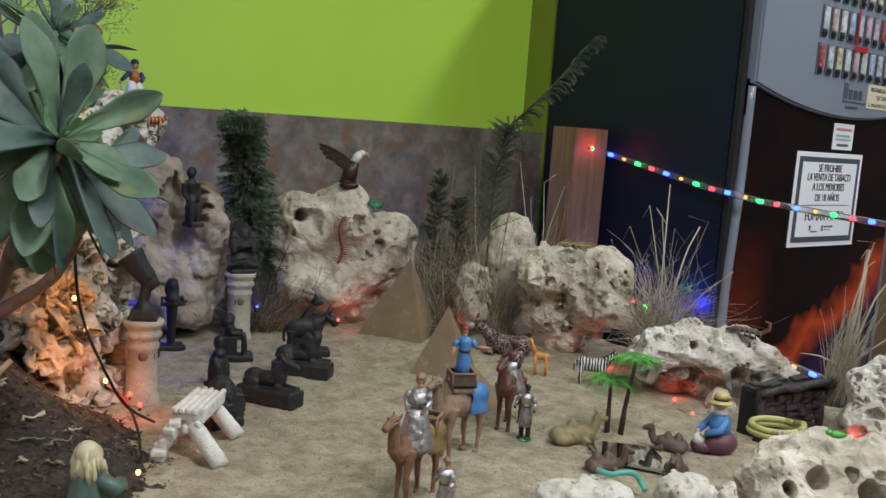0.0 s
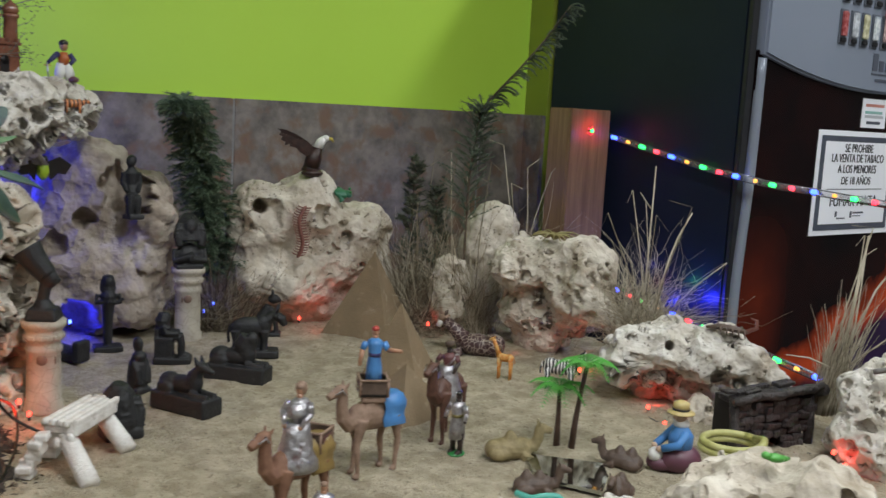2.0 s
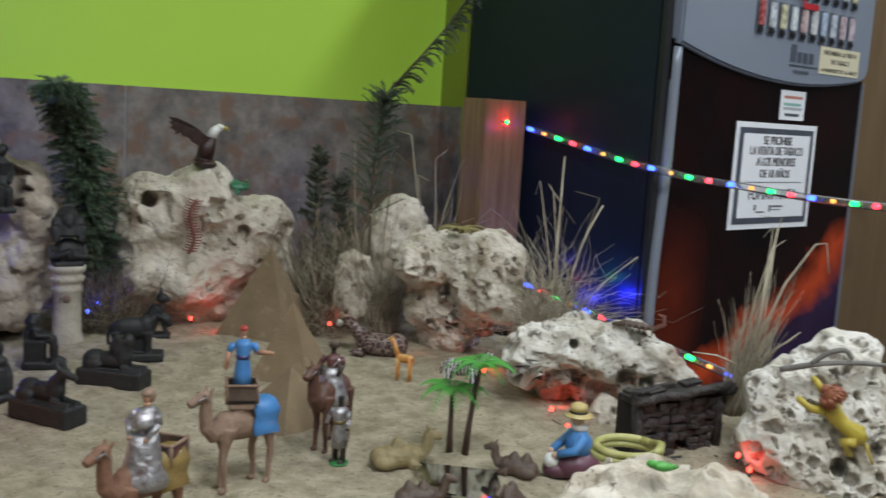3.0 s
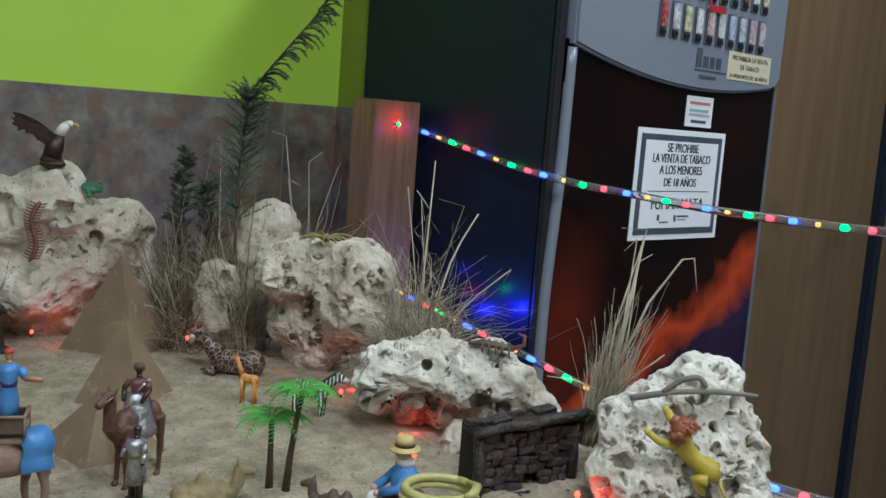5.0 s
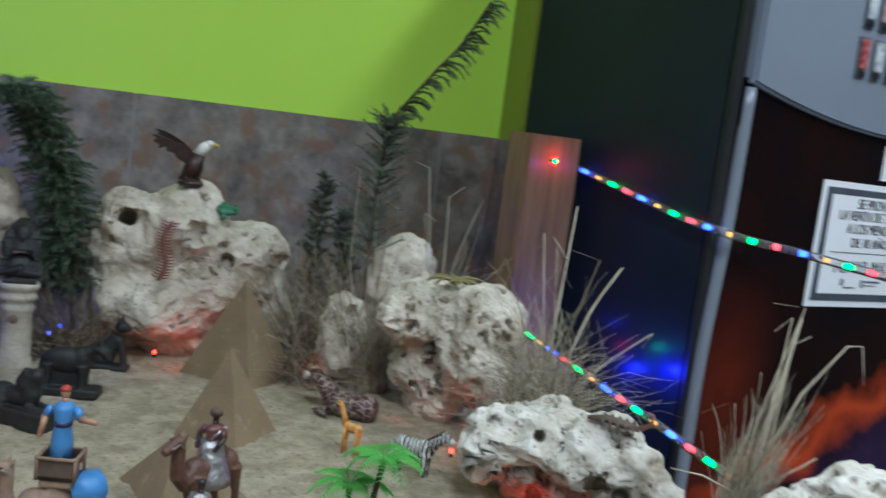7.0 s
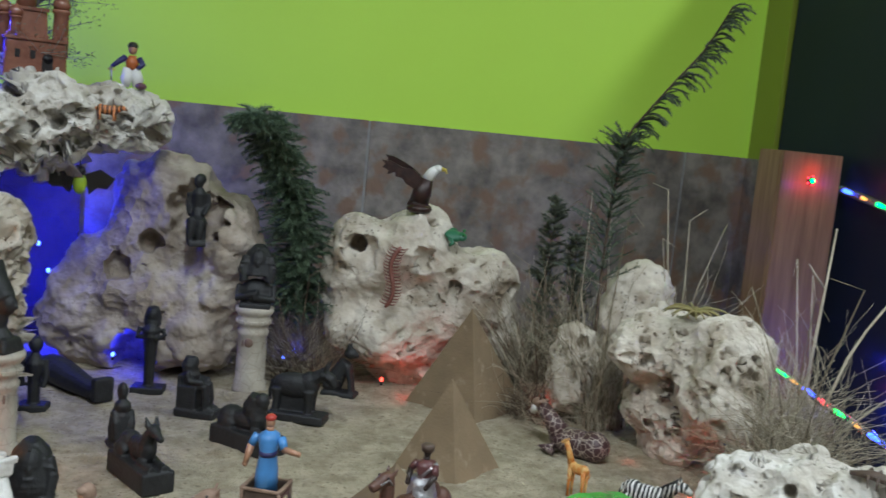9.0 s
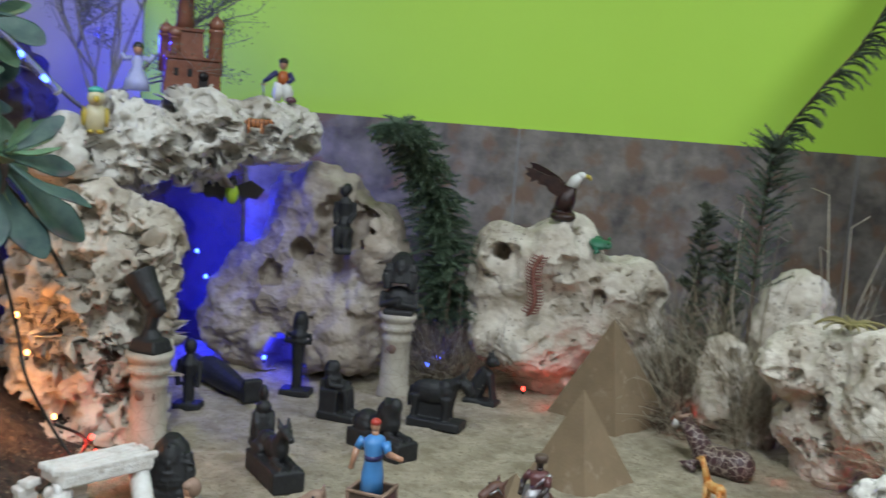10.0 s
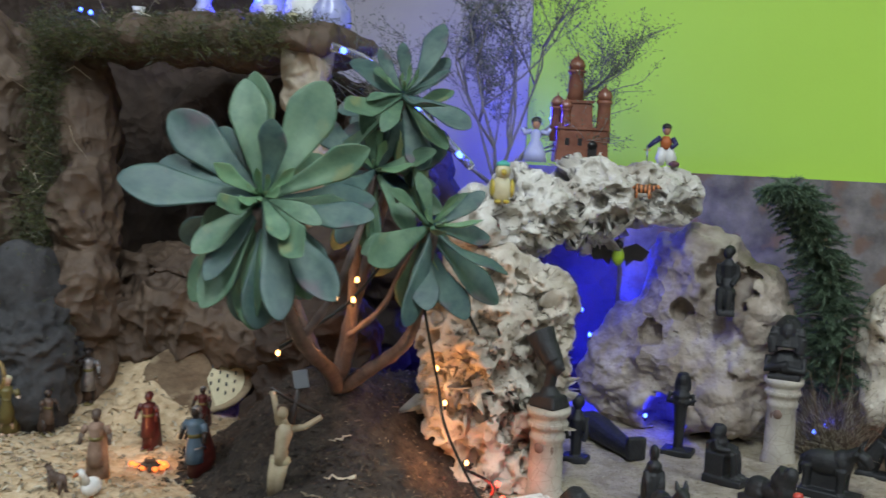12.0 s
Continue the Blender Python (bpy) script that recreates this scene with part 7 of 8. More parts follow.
s = Shape().tube([(0.632, 1.562, 0.85), (0.655, 1.585, 0.96), (0.673, 1.607, 1.067)], [0.0026, 0.0028, 0.0014], STRAW, 5).tube([(0.64, 1.565, 0.90), (0.68, 1.58, 1.0), (0.715, 1.59, 1.05), (0.728, 1.59, 1.052), (0.735, 1.59, 1.015)], [0.0016, 0.0014, 0.0012, 0.001, 0.0006], STRAW, 5)
s.tube([(0.63, 1.56, 0.90), (0.60, 1.555, 0.912), (0.57, 1.55, 0.915)], [0.0012, 0.001, 0.0005], STRAW, 4).tube([(0.645, 1.56, 0.90), (0.70, 1.565, 0.945)], [0.0014, 0.0006], STRAW, 4)
s.make("dry_stalk", label="tall pale straw stalks with broken tips", category="dry grass")
tuft("dry_grass", (0.410, 1.835, 0.86), 170, (0.14, 0.25), 0.16, (0.0, 0.10), "tall wispy pale straw behind the long rock", [STRAW], 17, 0.040, 0, 0.0008, 0.6, 0.30)
tuft("dry_grass", (0.035, 2.10, 0.80), 1050, (0.08, 0.30), 0.40, (-0.05, 0.0), "tall thin dry grass beside the holed rock", [STRAW_DARK, STRAW_DARK, STRAW], 3, 0.055, 3, 0.0009)
tuft("dry_grass", (0.050, 2.02, 0.80), 700, (0.05, 0.18), 0.7, (-0.1, 0.0), "low tangled dry grass before the holed rock", [STRAW_DARK, TWIG, STRAW], 9, 0.05, 4, 0.0007, 1.2)
tuft("dry_grass", (0.142, 2.030, 0.80), 460, (0.10, 0.30), 0.15, (-0.06, 0.0), "tall thin dry grass between two rocks", [STRAW_DARK, STRAW, STRAW], 4, 0.040, 3, 0.0008, 0.8)
tuft("dry_grass", (0.225, 2.10, 0.90), 40, (0.10, 0.22), 0.3, (0.1, 0.0), "thin straw stalks behind the back rock", [STRAW], 5, 0.02, 4, 0.0009)
tuft("dry_bush", (-0.292, 1.945, 0.80), 1100, (0.06, 0.20), 0.75, (0.0, 0.0), "tangled dry twigs at the foot of the fir sprig", [STRAW_DARK, TWIG, STRAW_DARK, STRAW], 6, 0.05, 8, 0.0008)
s = Shape()
rng = random.Random(8)
for k in range(19):
    a = k * 2 * math.pi / 19
    blade(s, (0, 0, 0), (math.cos(a), math.sin(a), 0.8), rng.uniform(0.035, 0.055), Vector((0, 0, -1.6)), 0.0030, AIR_PLANT, 7)
s.make("air_plant", Matrix.Translation((0.276, 1.935, 0.996)), label="small spiky yellowish plant on the big rock", category="plant")


def sprig(name, spine, twigs, reach, needle, m, label, seed, droop=0.6, first=0.0, density=9, category="fir sprig", toward=None, fan=0.75):
    """A stem with side twigs thick with needles."""
    rng = random.Random(seed)
    line = smooth_line(spine, 8)
    base = Vector(spine[0])
    ob = empty(name, Matrix.Translation(base), label, category)
    Shape().tube([p - base for p in line], [0.0028 * (1 - 0.7 * i / len(line)) for i in range(len(line))], TWIG, 6).make("stem", parent=ob, label="thin brown stem")
    s = Shape()
    verts, faces = [], []
    for i in range(twigs):
        d = first + (1 - first) * (i + rng.random()) / twigs
        if toward:
            d = min(0.999, first + (1 - first) * (round(i / 6) * 6 + rng.gauss(0, 1.5)) / twigs if rng.random() < 0.8 else d)
            d = max(d, first)
        k = min(int(d * (len(line) - 1)), len(line) - 2)
        p, along = line[k].copy(), (line[k + 1] - line[k]).normalized()
        a = rng.uniform(0, 2 * math.pi)
        side = Vector((math.cos(a), math.sin(a), rng.uniform(-0.2, 0.5)))
        if toward:
            side = Vector(toward) + Vector((rng.gauss(0, 0.28), rng.gauss(0, 0.28), rng.gauss(0, 0.22)))
        way = (side + along * 0.6).normalized()
        length = reach * rng.uniform(0.5, 1.15) * (1.15 - 0.6 * d)
        for j in range(density):
            q = p + way * length / density
            way = (way + Vector((0, 0, -droop / density * rng.random() * 1.6)) + Vector((rng.gauss(0, 0.06), rng.gauss(0, 0.06), 0))).normalized()
            for e in range(6):
                out = Vector((rng.gauss(0, 1), rng.gauss(0, 1), rng.gauss(0, 1))).normalized() * fan + way * 0.8
                tip = q + out.normalized() * needle * rng.uniform(0.6, 1.2)
                wide = way.cross(out).normalized() * needle * 0.11
                b = len(verts)
                verts += [q - wide, q + wide, tip]
                faces.append((b, b + 1, b + 2))
            b = len(verts)
            w = Vector((0.0006, 0.0006, 0.0))
            verts += [p - w, p + w, q + w, q - w]
            faces.append((b, b + 1, b + 2, b + 3))
            p = q
    s.put(verts, faces, m, False)
    s.v = [(v[0] - base.x, v[1] - base.y, v[2] - base.z) for v in s.v]
    s.make("foliage", parent=ob)
    return ob


sprig("fir_sprig", [(-0.316, 1.962, 0.80), (-0.320, 1.955, 0.90), (-0.324, 1.948, 0.992), (-0.333, 1.930, 1.065), (-0.331, 1.880, 1.135), (-0.322, 1.828, 1.180), (-0.316, 1.792, 1.186)], 980, 0.062, 0.0080, FIR, "dark green drooping fir sprig between the boulders", 11, 1.3, 0.14, 12)
sprig("fir_sprig", [(0.020, 2.10, 0.80), (0.012, 2.12, 0.92), (0.010, 2.13, 1.02), (0.014, 2.135, 1.105)], 150, 0.034, 0.009, FIR_GREY, "thin dull green fir sprig among dry grass", 12, 0.35)
sprig("fir_sprig", [(0.050, 2.10, 0.80), (0.055, 2.115, 0.90), (0.058, 2.12, 0.98), (0.052, 2.125, 1.055)], 110, 0.040, 0.009, FIR_GREY, "short dull green fir sprig behind dry grass", 18, 0.4)
TAMARISK = [(0.12, 2.06, 0.80), (0.118, 2.055, 0.95), (0.120, 2.05, 1.08), (0.130, 2.03, 1.16), (0.140, 2.015, 1.205), (0.198, 1.97, 1.272), (0.240, 1.965, 1.325), (0.275, 1.93, 1.375)]
sprig("tamarisk_branch", TAMARISK, 78, 0.056, 0.0062, TAMARISK_GREEN, "tall feathery dark green branch rising before the wall", 13, 1.9, 0.54, 14, "branch", (0.62, 0.42, 0.45), 0.5)
sprig("tamarisk_branch", TAMARISK[:5], 120, 0.066, 0.0075, TAMARISK_GREEN, "dull green twiggy foot of the feathery branch", 14, 0.35, 0.34, 9, "branch", None, 0.6)


def bush(name, base, limbs, seed, label):
    rng = random.Random(seed)
    s, base = Shape(), Vector(base)
    verts, faces = [], []

    def grow(p, way, length, r, level):
        pts = [p]
        for i in range(4):
            way = (way + Vector((rng.gauss(0, 0.14), rng.gauss(0, 0.14), rng.gauss(0, 0.08) + 0.03))).normalized()
            pts.append(pts[-1] + way * length / 4)
        s.tube(pts, [r, r * 0.85, r * 0.7, r * 0.6, r * 0.45], BARK, 4)
        if level < 3:
            for i in range(rng.randint(3, 5)):
                q = pts[rng.randint(1, 4)]
                grow(q, (way + Vector((rng.gauss(0, 0.55), rng.gauss(0, 0.55), rng.gauss(0.1, 0.3)))).normalized(), length * rng.uniform(0.5, 0.75), r * 0.55, level + 1)
        if level >= 2:
            for i in range(26):
                q = pts[rng.randint(1, 4)] + Vector((rng.gauss(0, 0.006), rng.gauss(0, 0.006), rng.gauss(0, 0.006)))
                out = Vector((rng.gauss(0, 1), rng.gauss(0, 1), rng.gauss(0, 1))).normalized()
                wide = out.cross(way).normalized() * 0.0008
                b = len(verts)
                verts.extend([q - wide, q + wide, q + out * rng.uniform(0.004, 0.008)])
                faces.append((b, b + 1, b + 2))

    for way, length in limbs:
        grow(Vector((0, 0, 0)), Vector(way).normalized(), length, 0.0032, 0)
    ob = empty(name, Matrix.Translation(base), label, "bush")
    s.make("trunk", parent=ob, label="bare brown forking stems")
    Shape().put(verts, faces, FIR_GREY, False).make("foliage", parent=ob)
    return ob


bush("dry_shrub", (-0.60, 1.525, 1.165), [((-0.5, -0.35, 1), 0.20), ((-0.2, -0.1, 1), 0.24), ((0.1, 0.3, 1.2), 0.22), ((0.05, 0.65, 1), 0.20), ((-0.4, -0.7, 0.9), 0.18), ((-0.1, 0.35, 1.3), 0.24)], 21, "grey-green dry shrub with bare branches behind the castle")

# ---- soil mound and succulent ----
def mound_top(u, n):
    p = np.stack([u, -n, np.zeros_like(u)], 1)
    m = np.array(WALL)
    x, y = m[0, 0] * p[:, 0] + m[0, 1] * p[:, 1] + m[0, 3], m[1, 0] * p[:, 0] + m[1, 1] * p[:, 1] + m[1, 3]
    rise = 0.150 * np.exp(-(((x + 0.545) / 0.145) ** 2 + ((y - 1.225) / 0.115) ** 2)) + 0.035 * np.exp(-(((x + 0.36) / 0.10) ** 2 + ((y - 1.12) / 0.13) ** 2)) + 0.10 * np.exp(-(((x + 0.56) / 0.09) ** 2 + ((y - 1.38) / 0.08) ** 2))
    return 0.787 + rise + heights(u, n, 17, 0.05, 0.006) + heights(u, n, 19, 0.014, 0.0025)


sheet("soil_mound", -1.15, -0.45, 0.30, 1.12, 0.0035, mound_top, SOIL, "heap of dark potting soil", "soil", 0.775)


def mound_z(x, y):
    q = WALL.inverted() @ Vector((x, y, 0))
    return float(mound_top(np.array([q.x]), np.array([-q.y]))[0])


def leaf_mesh(name, length, width, curl, m, seed, cup=0.25, tip=0.5, bend=0.0):
    """A fleshy spoon-shaped leaf with a narrow foot, lying along +x."""
    n, k = 22, 12
    verts, faces = [], []
    for i in range(n + 1):
        d = math.sin(i / n * math.pi / 2) ** 0.9
        body = 0.20 + 0.80 * min(1.0, d / 0.72) ** 1.25
        end = 1.0 if d < 0.66 else max(0.0, 1 - ((d - 0.66) / 0.34) ** (2.2 - 0.8 * tip)) ** (0.58 + 0.3 * tip)
        w = max(0.5 * width * body * end, width * 0.006)
        thick = width * 0.085 * (1.25 - 0.75 * d) * min(1, 0.15 + end)
        x = length * d * (1 - 0.06 * abs(curl) * d)
        z = length * (0.34 * curl * d * d + 0.018 * math.sin(d * 6 + seed) - 0.05 * math.sin(d * math.pi))
        swing = bend * length * d * d
        for j in range(k):
            a = 2 * math.pi * j / k
            y = w * math.cos(a)
            wave = 0.035 * width * math.sin(d * 9 + seed * 2 + (2 if y > 0 else 0)) * abs(y) / (0.5 * width)
            verts.append((x, y + swing, z + thick * math.sin(a) * (0.6 if math.sin(a) > 0 else 1.0) + cup * abs(y) * (1.1 - 0.5 * d) + wave))
    for i in range(n):
        for j in range(k):
            faces.append((i * k + j, i * k + (j + 1) % k, (i + 1) * k + (j + 1) % k, (i + 1) * k + j))
    faces += [tuple(range(k - 1, -1, -1)), tuple(range(n * k, n * k + k))]
    me = bpy.data.meshes.new(name)
    me.from_pydata(verts, [], faces)
    me.materials.append(m)
    me.polygons.foreach_set("use_smooth", np.ones(len(faces), dtype=bool))
    me.update()
    return me


LEAVES = [leaf_mesh("leaf", 0.1, w, c, m, i, k, e, b) for i, (c, m, w, k, e, b) in enumerate(((-0.3, LEAF, 0.038, 0.35, 0.25, 0.05), (-0.75, LEAF_BLUE, 0.040, 0.2, 0.0, -0.1), (0.25, LEAF, 0.036, 0.5, 0.45, 0.0), (-0.15, LEAF_BLUE, 0.040, 0.1, 0.15, 0.12),
                                                                                                (-0.9, LEAF, 0.038, 0.3, 0.3, -0.06), (-0.9, LEAF_OLD, 0.030, 0.25, 0.3, 0.15), (0.05, LEAF_BLUE, 0.042, 0.3, 0.1, 0.0), (0.35, LEAF_YOUNG, 0.034, 0.5, 1.0, 0.0)))]
plant = empty("succulent", pose(-0.503, 1.222, mound_z(-0.503, 1.222) - 0.004), "tall green succulent with rosettes of fleshy leaves on woody stems", "plant")


def rosette(centre, axis, size, count, seed, hang=3):
    rng = random.Random(seed)
    back = plant.matrix_world.inverted()
    quat = Vector(axis).to_track_quat("Z", "Y").to_matrix().to_4x4()
    for i in range(count):
        d = i / (count - 1)
        turn = i * 137.5 + rng.uniform(-26, 26)
        lift = 78 - 108 * d ** 0.85 + rng.uniform(-14, 14)
        k = size * (0.12 + 0.95 * min(1, d / 0.42) ** 1.15) * rng.uniform(0.72, 1.22)
        which = 7 if d < 0.24 else 5 if d > 0.86 and rng.random() < 0.25 else rng.choice((0, 1, 2, 3, 4, 6))
        ob = new("leaf", LEAVES[which])
        ob.parent = plant
        wide = rng.uniform(0.72, 1.08)
        ob.matrix_basis = back @ Matrix.Translation(centre) @ quat @ Matrix.Translation((0, 0, -0.026 * d * size / 0.1)) @ pose(0, 0, 0, 0, 0, turn) @ pose(0.003, 0, 0, rng.uniform(-24, 24), -lift, rng.uniform(-6, 6)) @ Matrix.Diagonal((k / 0.1, k / 0.1 * wide, k / 0.1, 1))
    for i in range(hang):
        ob = new("leaf", LEAVES[rng.choice((0, 1, 3, 4, 5))])
        ob.parent = plant
        k = size * rng.uniform(0.85, 1.2) / 0.1
        low = Vector(centre) - Vector(axis).normalized() * 0.03 * size / 0.1
        ob.matrix_basis = back @ Matrix.Translation(low) @ pose(0, 0, 0, 0, 0, -60 + 110 * (i + rng.random()) / max(hang, 1) - 25) @ pose(0, 0, 0, rng.uniform(-50, 50), rng.uniform(52, 82), 0) @ Matrix.Diagonal((k, k, k, 1))


rosette((-0.298, 1.025, 1.169), (0.80, -0.46, 0.36), 0.100, 40, 14, 7)
rosette((-0.393, 1.230, 1.282), (0.45, -0.30, 0.84), 0.080, 26, 5, 3)
rosette((-0.400, 1.203, 1.195), (0.75, -0.4, 0.5), 0.078, 22, 6, 4)
rosette((-0.338, 1.245, 1.140), (0.85, 0.05, 0.55), 0.088, 22, 7, 4)


def limb(pts, r0, r1):
    line = smooth_line(pts, 6)
    off = Vector(plant.matrix_world.translation)
    Shape().tube([p - off for p in line], [0.8 * (r0 + (r1 - r0) * i / (len(line) - 1)) * (1 + 0.10 * math.sin(i * 2.3)) for i in range(len(line))], STEM, 9).make("stem", parent=plant)


root = plant.matrix_world.translation
limb([root, (-0.46, 1.19, 0.955), (-0.40, 1.12, 1.01), (-0.345, 1.055, 1.10), (-0.305, 1.024, 1.155)], 0.013, 0.007)
limb([root, (-0.485, 1.225, 1.0), (-0.455, 1.24, 1.12), (-0.415, 1.238, 1.21), (-0.397, 1.232, 1.272)], 0.011, 0.006)
limb([root, (-0.46, 1.215, 0.99), (-0.44, 1.205, 1.08), (-0.405, 1.204, 1.188)], 0.010, 0.006)
limb([root, (-0.455, 1.24, 0.955), (-0.40, 1.255, 1.0), (-0.365, 1.25, 1.07), (-0.342, 1.246, 1.132)], 0.012, 0.006)
limb([root, (-0.53, 1.20, 0.98), (-0.545, 1.17, 1.06)], 0.009, 0.004)
limb([(-0.40, 1.12, 1.01), (-0.385, 1.15, 1.06), (-0.395, 1.185, 1.13), (-0.40, 1.20, 1.185)], 0.006, 0.004)
limb([(-0.44, 1.20, 1.0), (-0.40, 1.22, 1.04), (-0.38, 1.235, 1.09), (-0.345, 1.245, 1.13)], 0.005, 0.003)
limb([(-0.345, 1.055, 1.10), (-0.325, 1.06, 1.06), (-0.32, 1.065, 1.03)], 0.0025, 0.001)

# pale roots and bark scraps on the soil
rng = random.Random(12)
for k, (x, y, yaw, size) in enumerate(((-0.375, 1.13, 20, 0.020), (-0.385, 1.165, 70, 0.017), (-0.43, 1.19, 110, 0.016), (-0.33, 1.10, -20, 0.013), (-0.40, 1.08, 40, 0.015), (-0.35, 1.19, 10, 0.010), (-0.345, 1.145, 60, 0.018), (-0.30, 1.13, 95, 0.014), (-0.365, 1.10, 130, 0.010))):
    pts = [(-size + 2 * size * i / 7, size * rng.uniform(-0.25, 0.25), 0.003 + rng.uniform(0, 0.004)) for i in range(8)]
    s = Shape().tube(pts, [rng.uniform(0.0008, 0.0030) for i in range(8)], STRAW if k % 3 else STRAW_DARK, 6, 0.5)
    s.tube([pts[3], (pts[3][0] + size * 0.3, pts[3][1] + size * 0.5, 0.003)], [0.0016, 0.0006], STRAW, 5)
    s.make("bark_scrap", pose(x, y, mound_z(x, y) + 0.0005, 0, 0, yaw), label="pale curled scrap of bark on the soil", category="bark", group="bark scraps")

# crucifix figure leaning on the mound, one plain mesh
s = Shape().tube([(0.000, 0.006, -0.012), (0.010, 0.007, 0.05), (0.0205, 0.008, 0.106)], [0.0036, 0.0034, 0.003], SKIN_DARK, 6).tube([(-0.006, 0.006, 0.094), (0.016, 0.007, 0.082), (0.042, 0.006, 0.070)], [0.002, 0.0024, 0.002], SKIN_DARK, 6)
s.box((0.0205, 0.003, 0.104), (0.013, 0.002, 0.016), TRIM_GREY, (0, -10, 0), 0.0006)
s.tube([(-0.002, 0.001, -0.002), (0.000, -0.003, 0.017), (0.0035, 0.0, 0.034)], [0.0040, 0.0056, 0.0070], IVORY, 9).tube([(0.003, 0.001, -0.002), (0.005, -0.004, 0.016), (0.0075, 0.0, 0.034)], [0.0040, 0.0054, 0.0070], IVORY, 9)
s.tube([(0.0055, 0, 0.030), (0.0062, -0.001, 0.042), (0.0084, -0.001, 0.056), (0.0095, 0, 0.064)], [0.0098, 0.0080, 0.0108, 0.0070], IVORY, 11, 0.7).tube([(0.0095, 0, 0.063), (0.0075, -0.002, 0.070)], [0.003, 0.0028], IVORY, 8)
s.ell((0.0065, -0.003, 0.0745), (0.0050, 0.0052, 0.0062), IVORY).ell((0.0060, -0.0005, 0.0765), (0.0055, 0.0052, 0.0055), CAMEL_DARK)
s.tube([(0.0035, 0, 0.063), (0.0005, 0.001, 0.077), (-0.004, 0.003, 0.092)], [0.0036, 0.0029, 0.0024], IVORY).tube([(0.0155, 0, 0.060), (0.026, 0.001, 0.062), (0.040, 0.003, 0.0715)], [0.0036, 0.0029, 0.0024], IVORY)
s.ell((0.0055, -0.001, 0.031), (0.0095, 0.0075, 0.006), BONE)
s.make("crucifix", pose(-0.428, 1.107, mound_z(-0.428, 1.107) - 0.001, 0, 0, 54) @ Matrix.Scale(1.24, 4), melt=0.0, label="small crucifix with an ivory figure on the soil", category="figurine")
s = Shape()
seg, rows = 40, [(0.028, 0.0), (0.0265, 0.010), (0.0235, 0.022), (0.0195, 0.036), (0.0175, 0.047), (0.0150, 0.056), (0.0080, 0.062)]
vs = [(r * (1 + 0.10 * (1 - i / 7) * math.sin(7 * a + 0.4 * i)) * math.cos(a), 0.82 * r * (1 + 0.10 * (1 - i / 7) * math.sin(7 * a + 0.4 * i)) * math.sin(a), z)
      for i, (r, z) in enumerate(rows) for a in [2 * math.pi * j / seg for j in range(seg)]]
s.put(vs, [(i * seg + j, i * seg + (j + 1) % seg, (i + 1) * seg + (j + 1) % seg, (i + 1) * seg + j) for i in range(len(rows) - 1) for j in range(seg)] + [tuple(range(seg - 1, -1, -1)), tuple(range(len(vs) - seg, len(vs)))], GREY_GREEN)
s.ell((0.003, 0, 0.070), (0.0105, 0.0098, 0.0120), SKIN_PALE).ell((-0.003, 0, 0.073), (0.0128, 0.0125, 0.0130), BONE).ell((-0.006, 0, 0.060), (0.0110, 0.0130, 0.0130), BONE)
rng = random.Random(6)
for k in range(46):
    a = rng.uniform(-2.3, 2.3) + math.pi
    r, z = rng.uniform(0.0105, 0.0135), rng.uniform(0.066, 0.080)
    s.tube([(r * 0.75 * math.cos(a) - 0.002, r * 0.75 * math.sin(a), z), (r * math.cos(a) - 0.003, r * math.sin(a), z - 0.012), (r * 1.05 * math.cos(a) - 0.002, r * 1.1 * math.sin(a), z - 0.024)], [0.0024, 0.0026, 0.0010], BONE, 5)
for k in range(16):
    y = rng.uniform(-0.007, 0.007)
    s.tube([(0.012, y * 0.7, 0.064), (0.014, y, 0.054), (0.013, y * 0.9, 0.043)], [0.0024, 0.0026, 0.0008], BONE, 5)
for k in (-1, 1):
    s.tube([(0, k * 0.013, 0.052), (0.010, k * 0.026, 0.040), (0.024, k * 0.016, 0.040)], [0.0075, 0.0085, 0.0075], GREY_GREEN, 12).ell((0.028, k * 0.013, 0.041), (0.005, 0.004, 0.0035), SKIN_PALE)
s.make("robed_figure", pose(-0.272, 1.040, mound_z(-0.272, 1.040) - 0.002, 0, 0, 60), label="figure in a grey-green robe with long pale hair, on the soil", category="figurine")

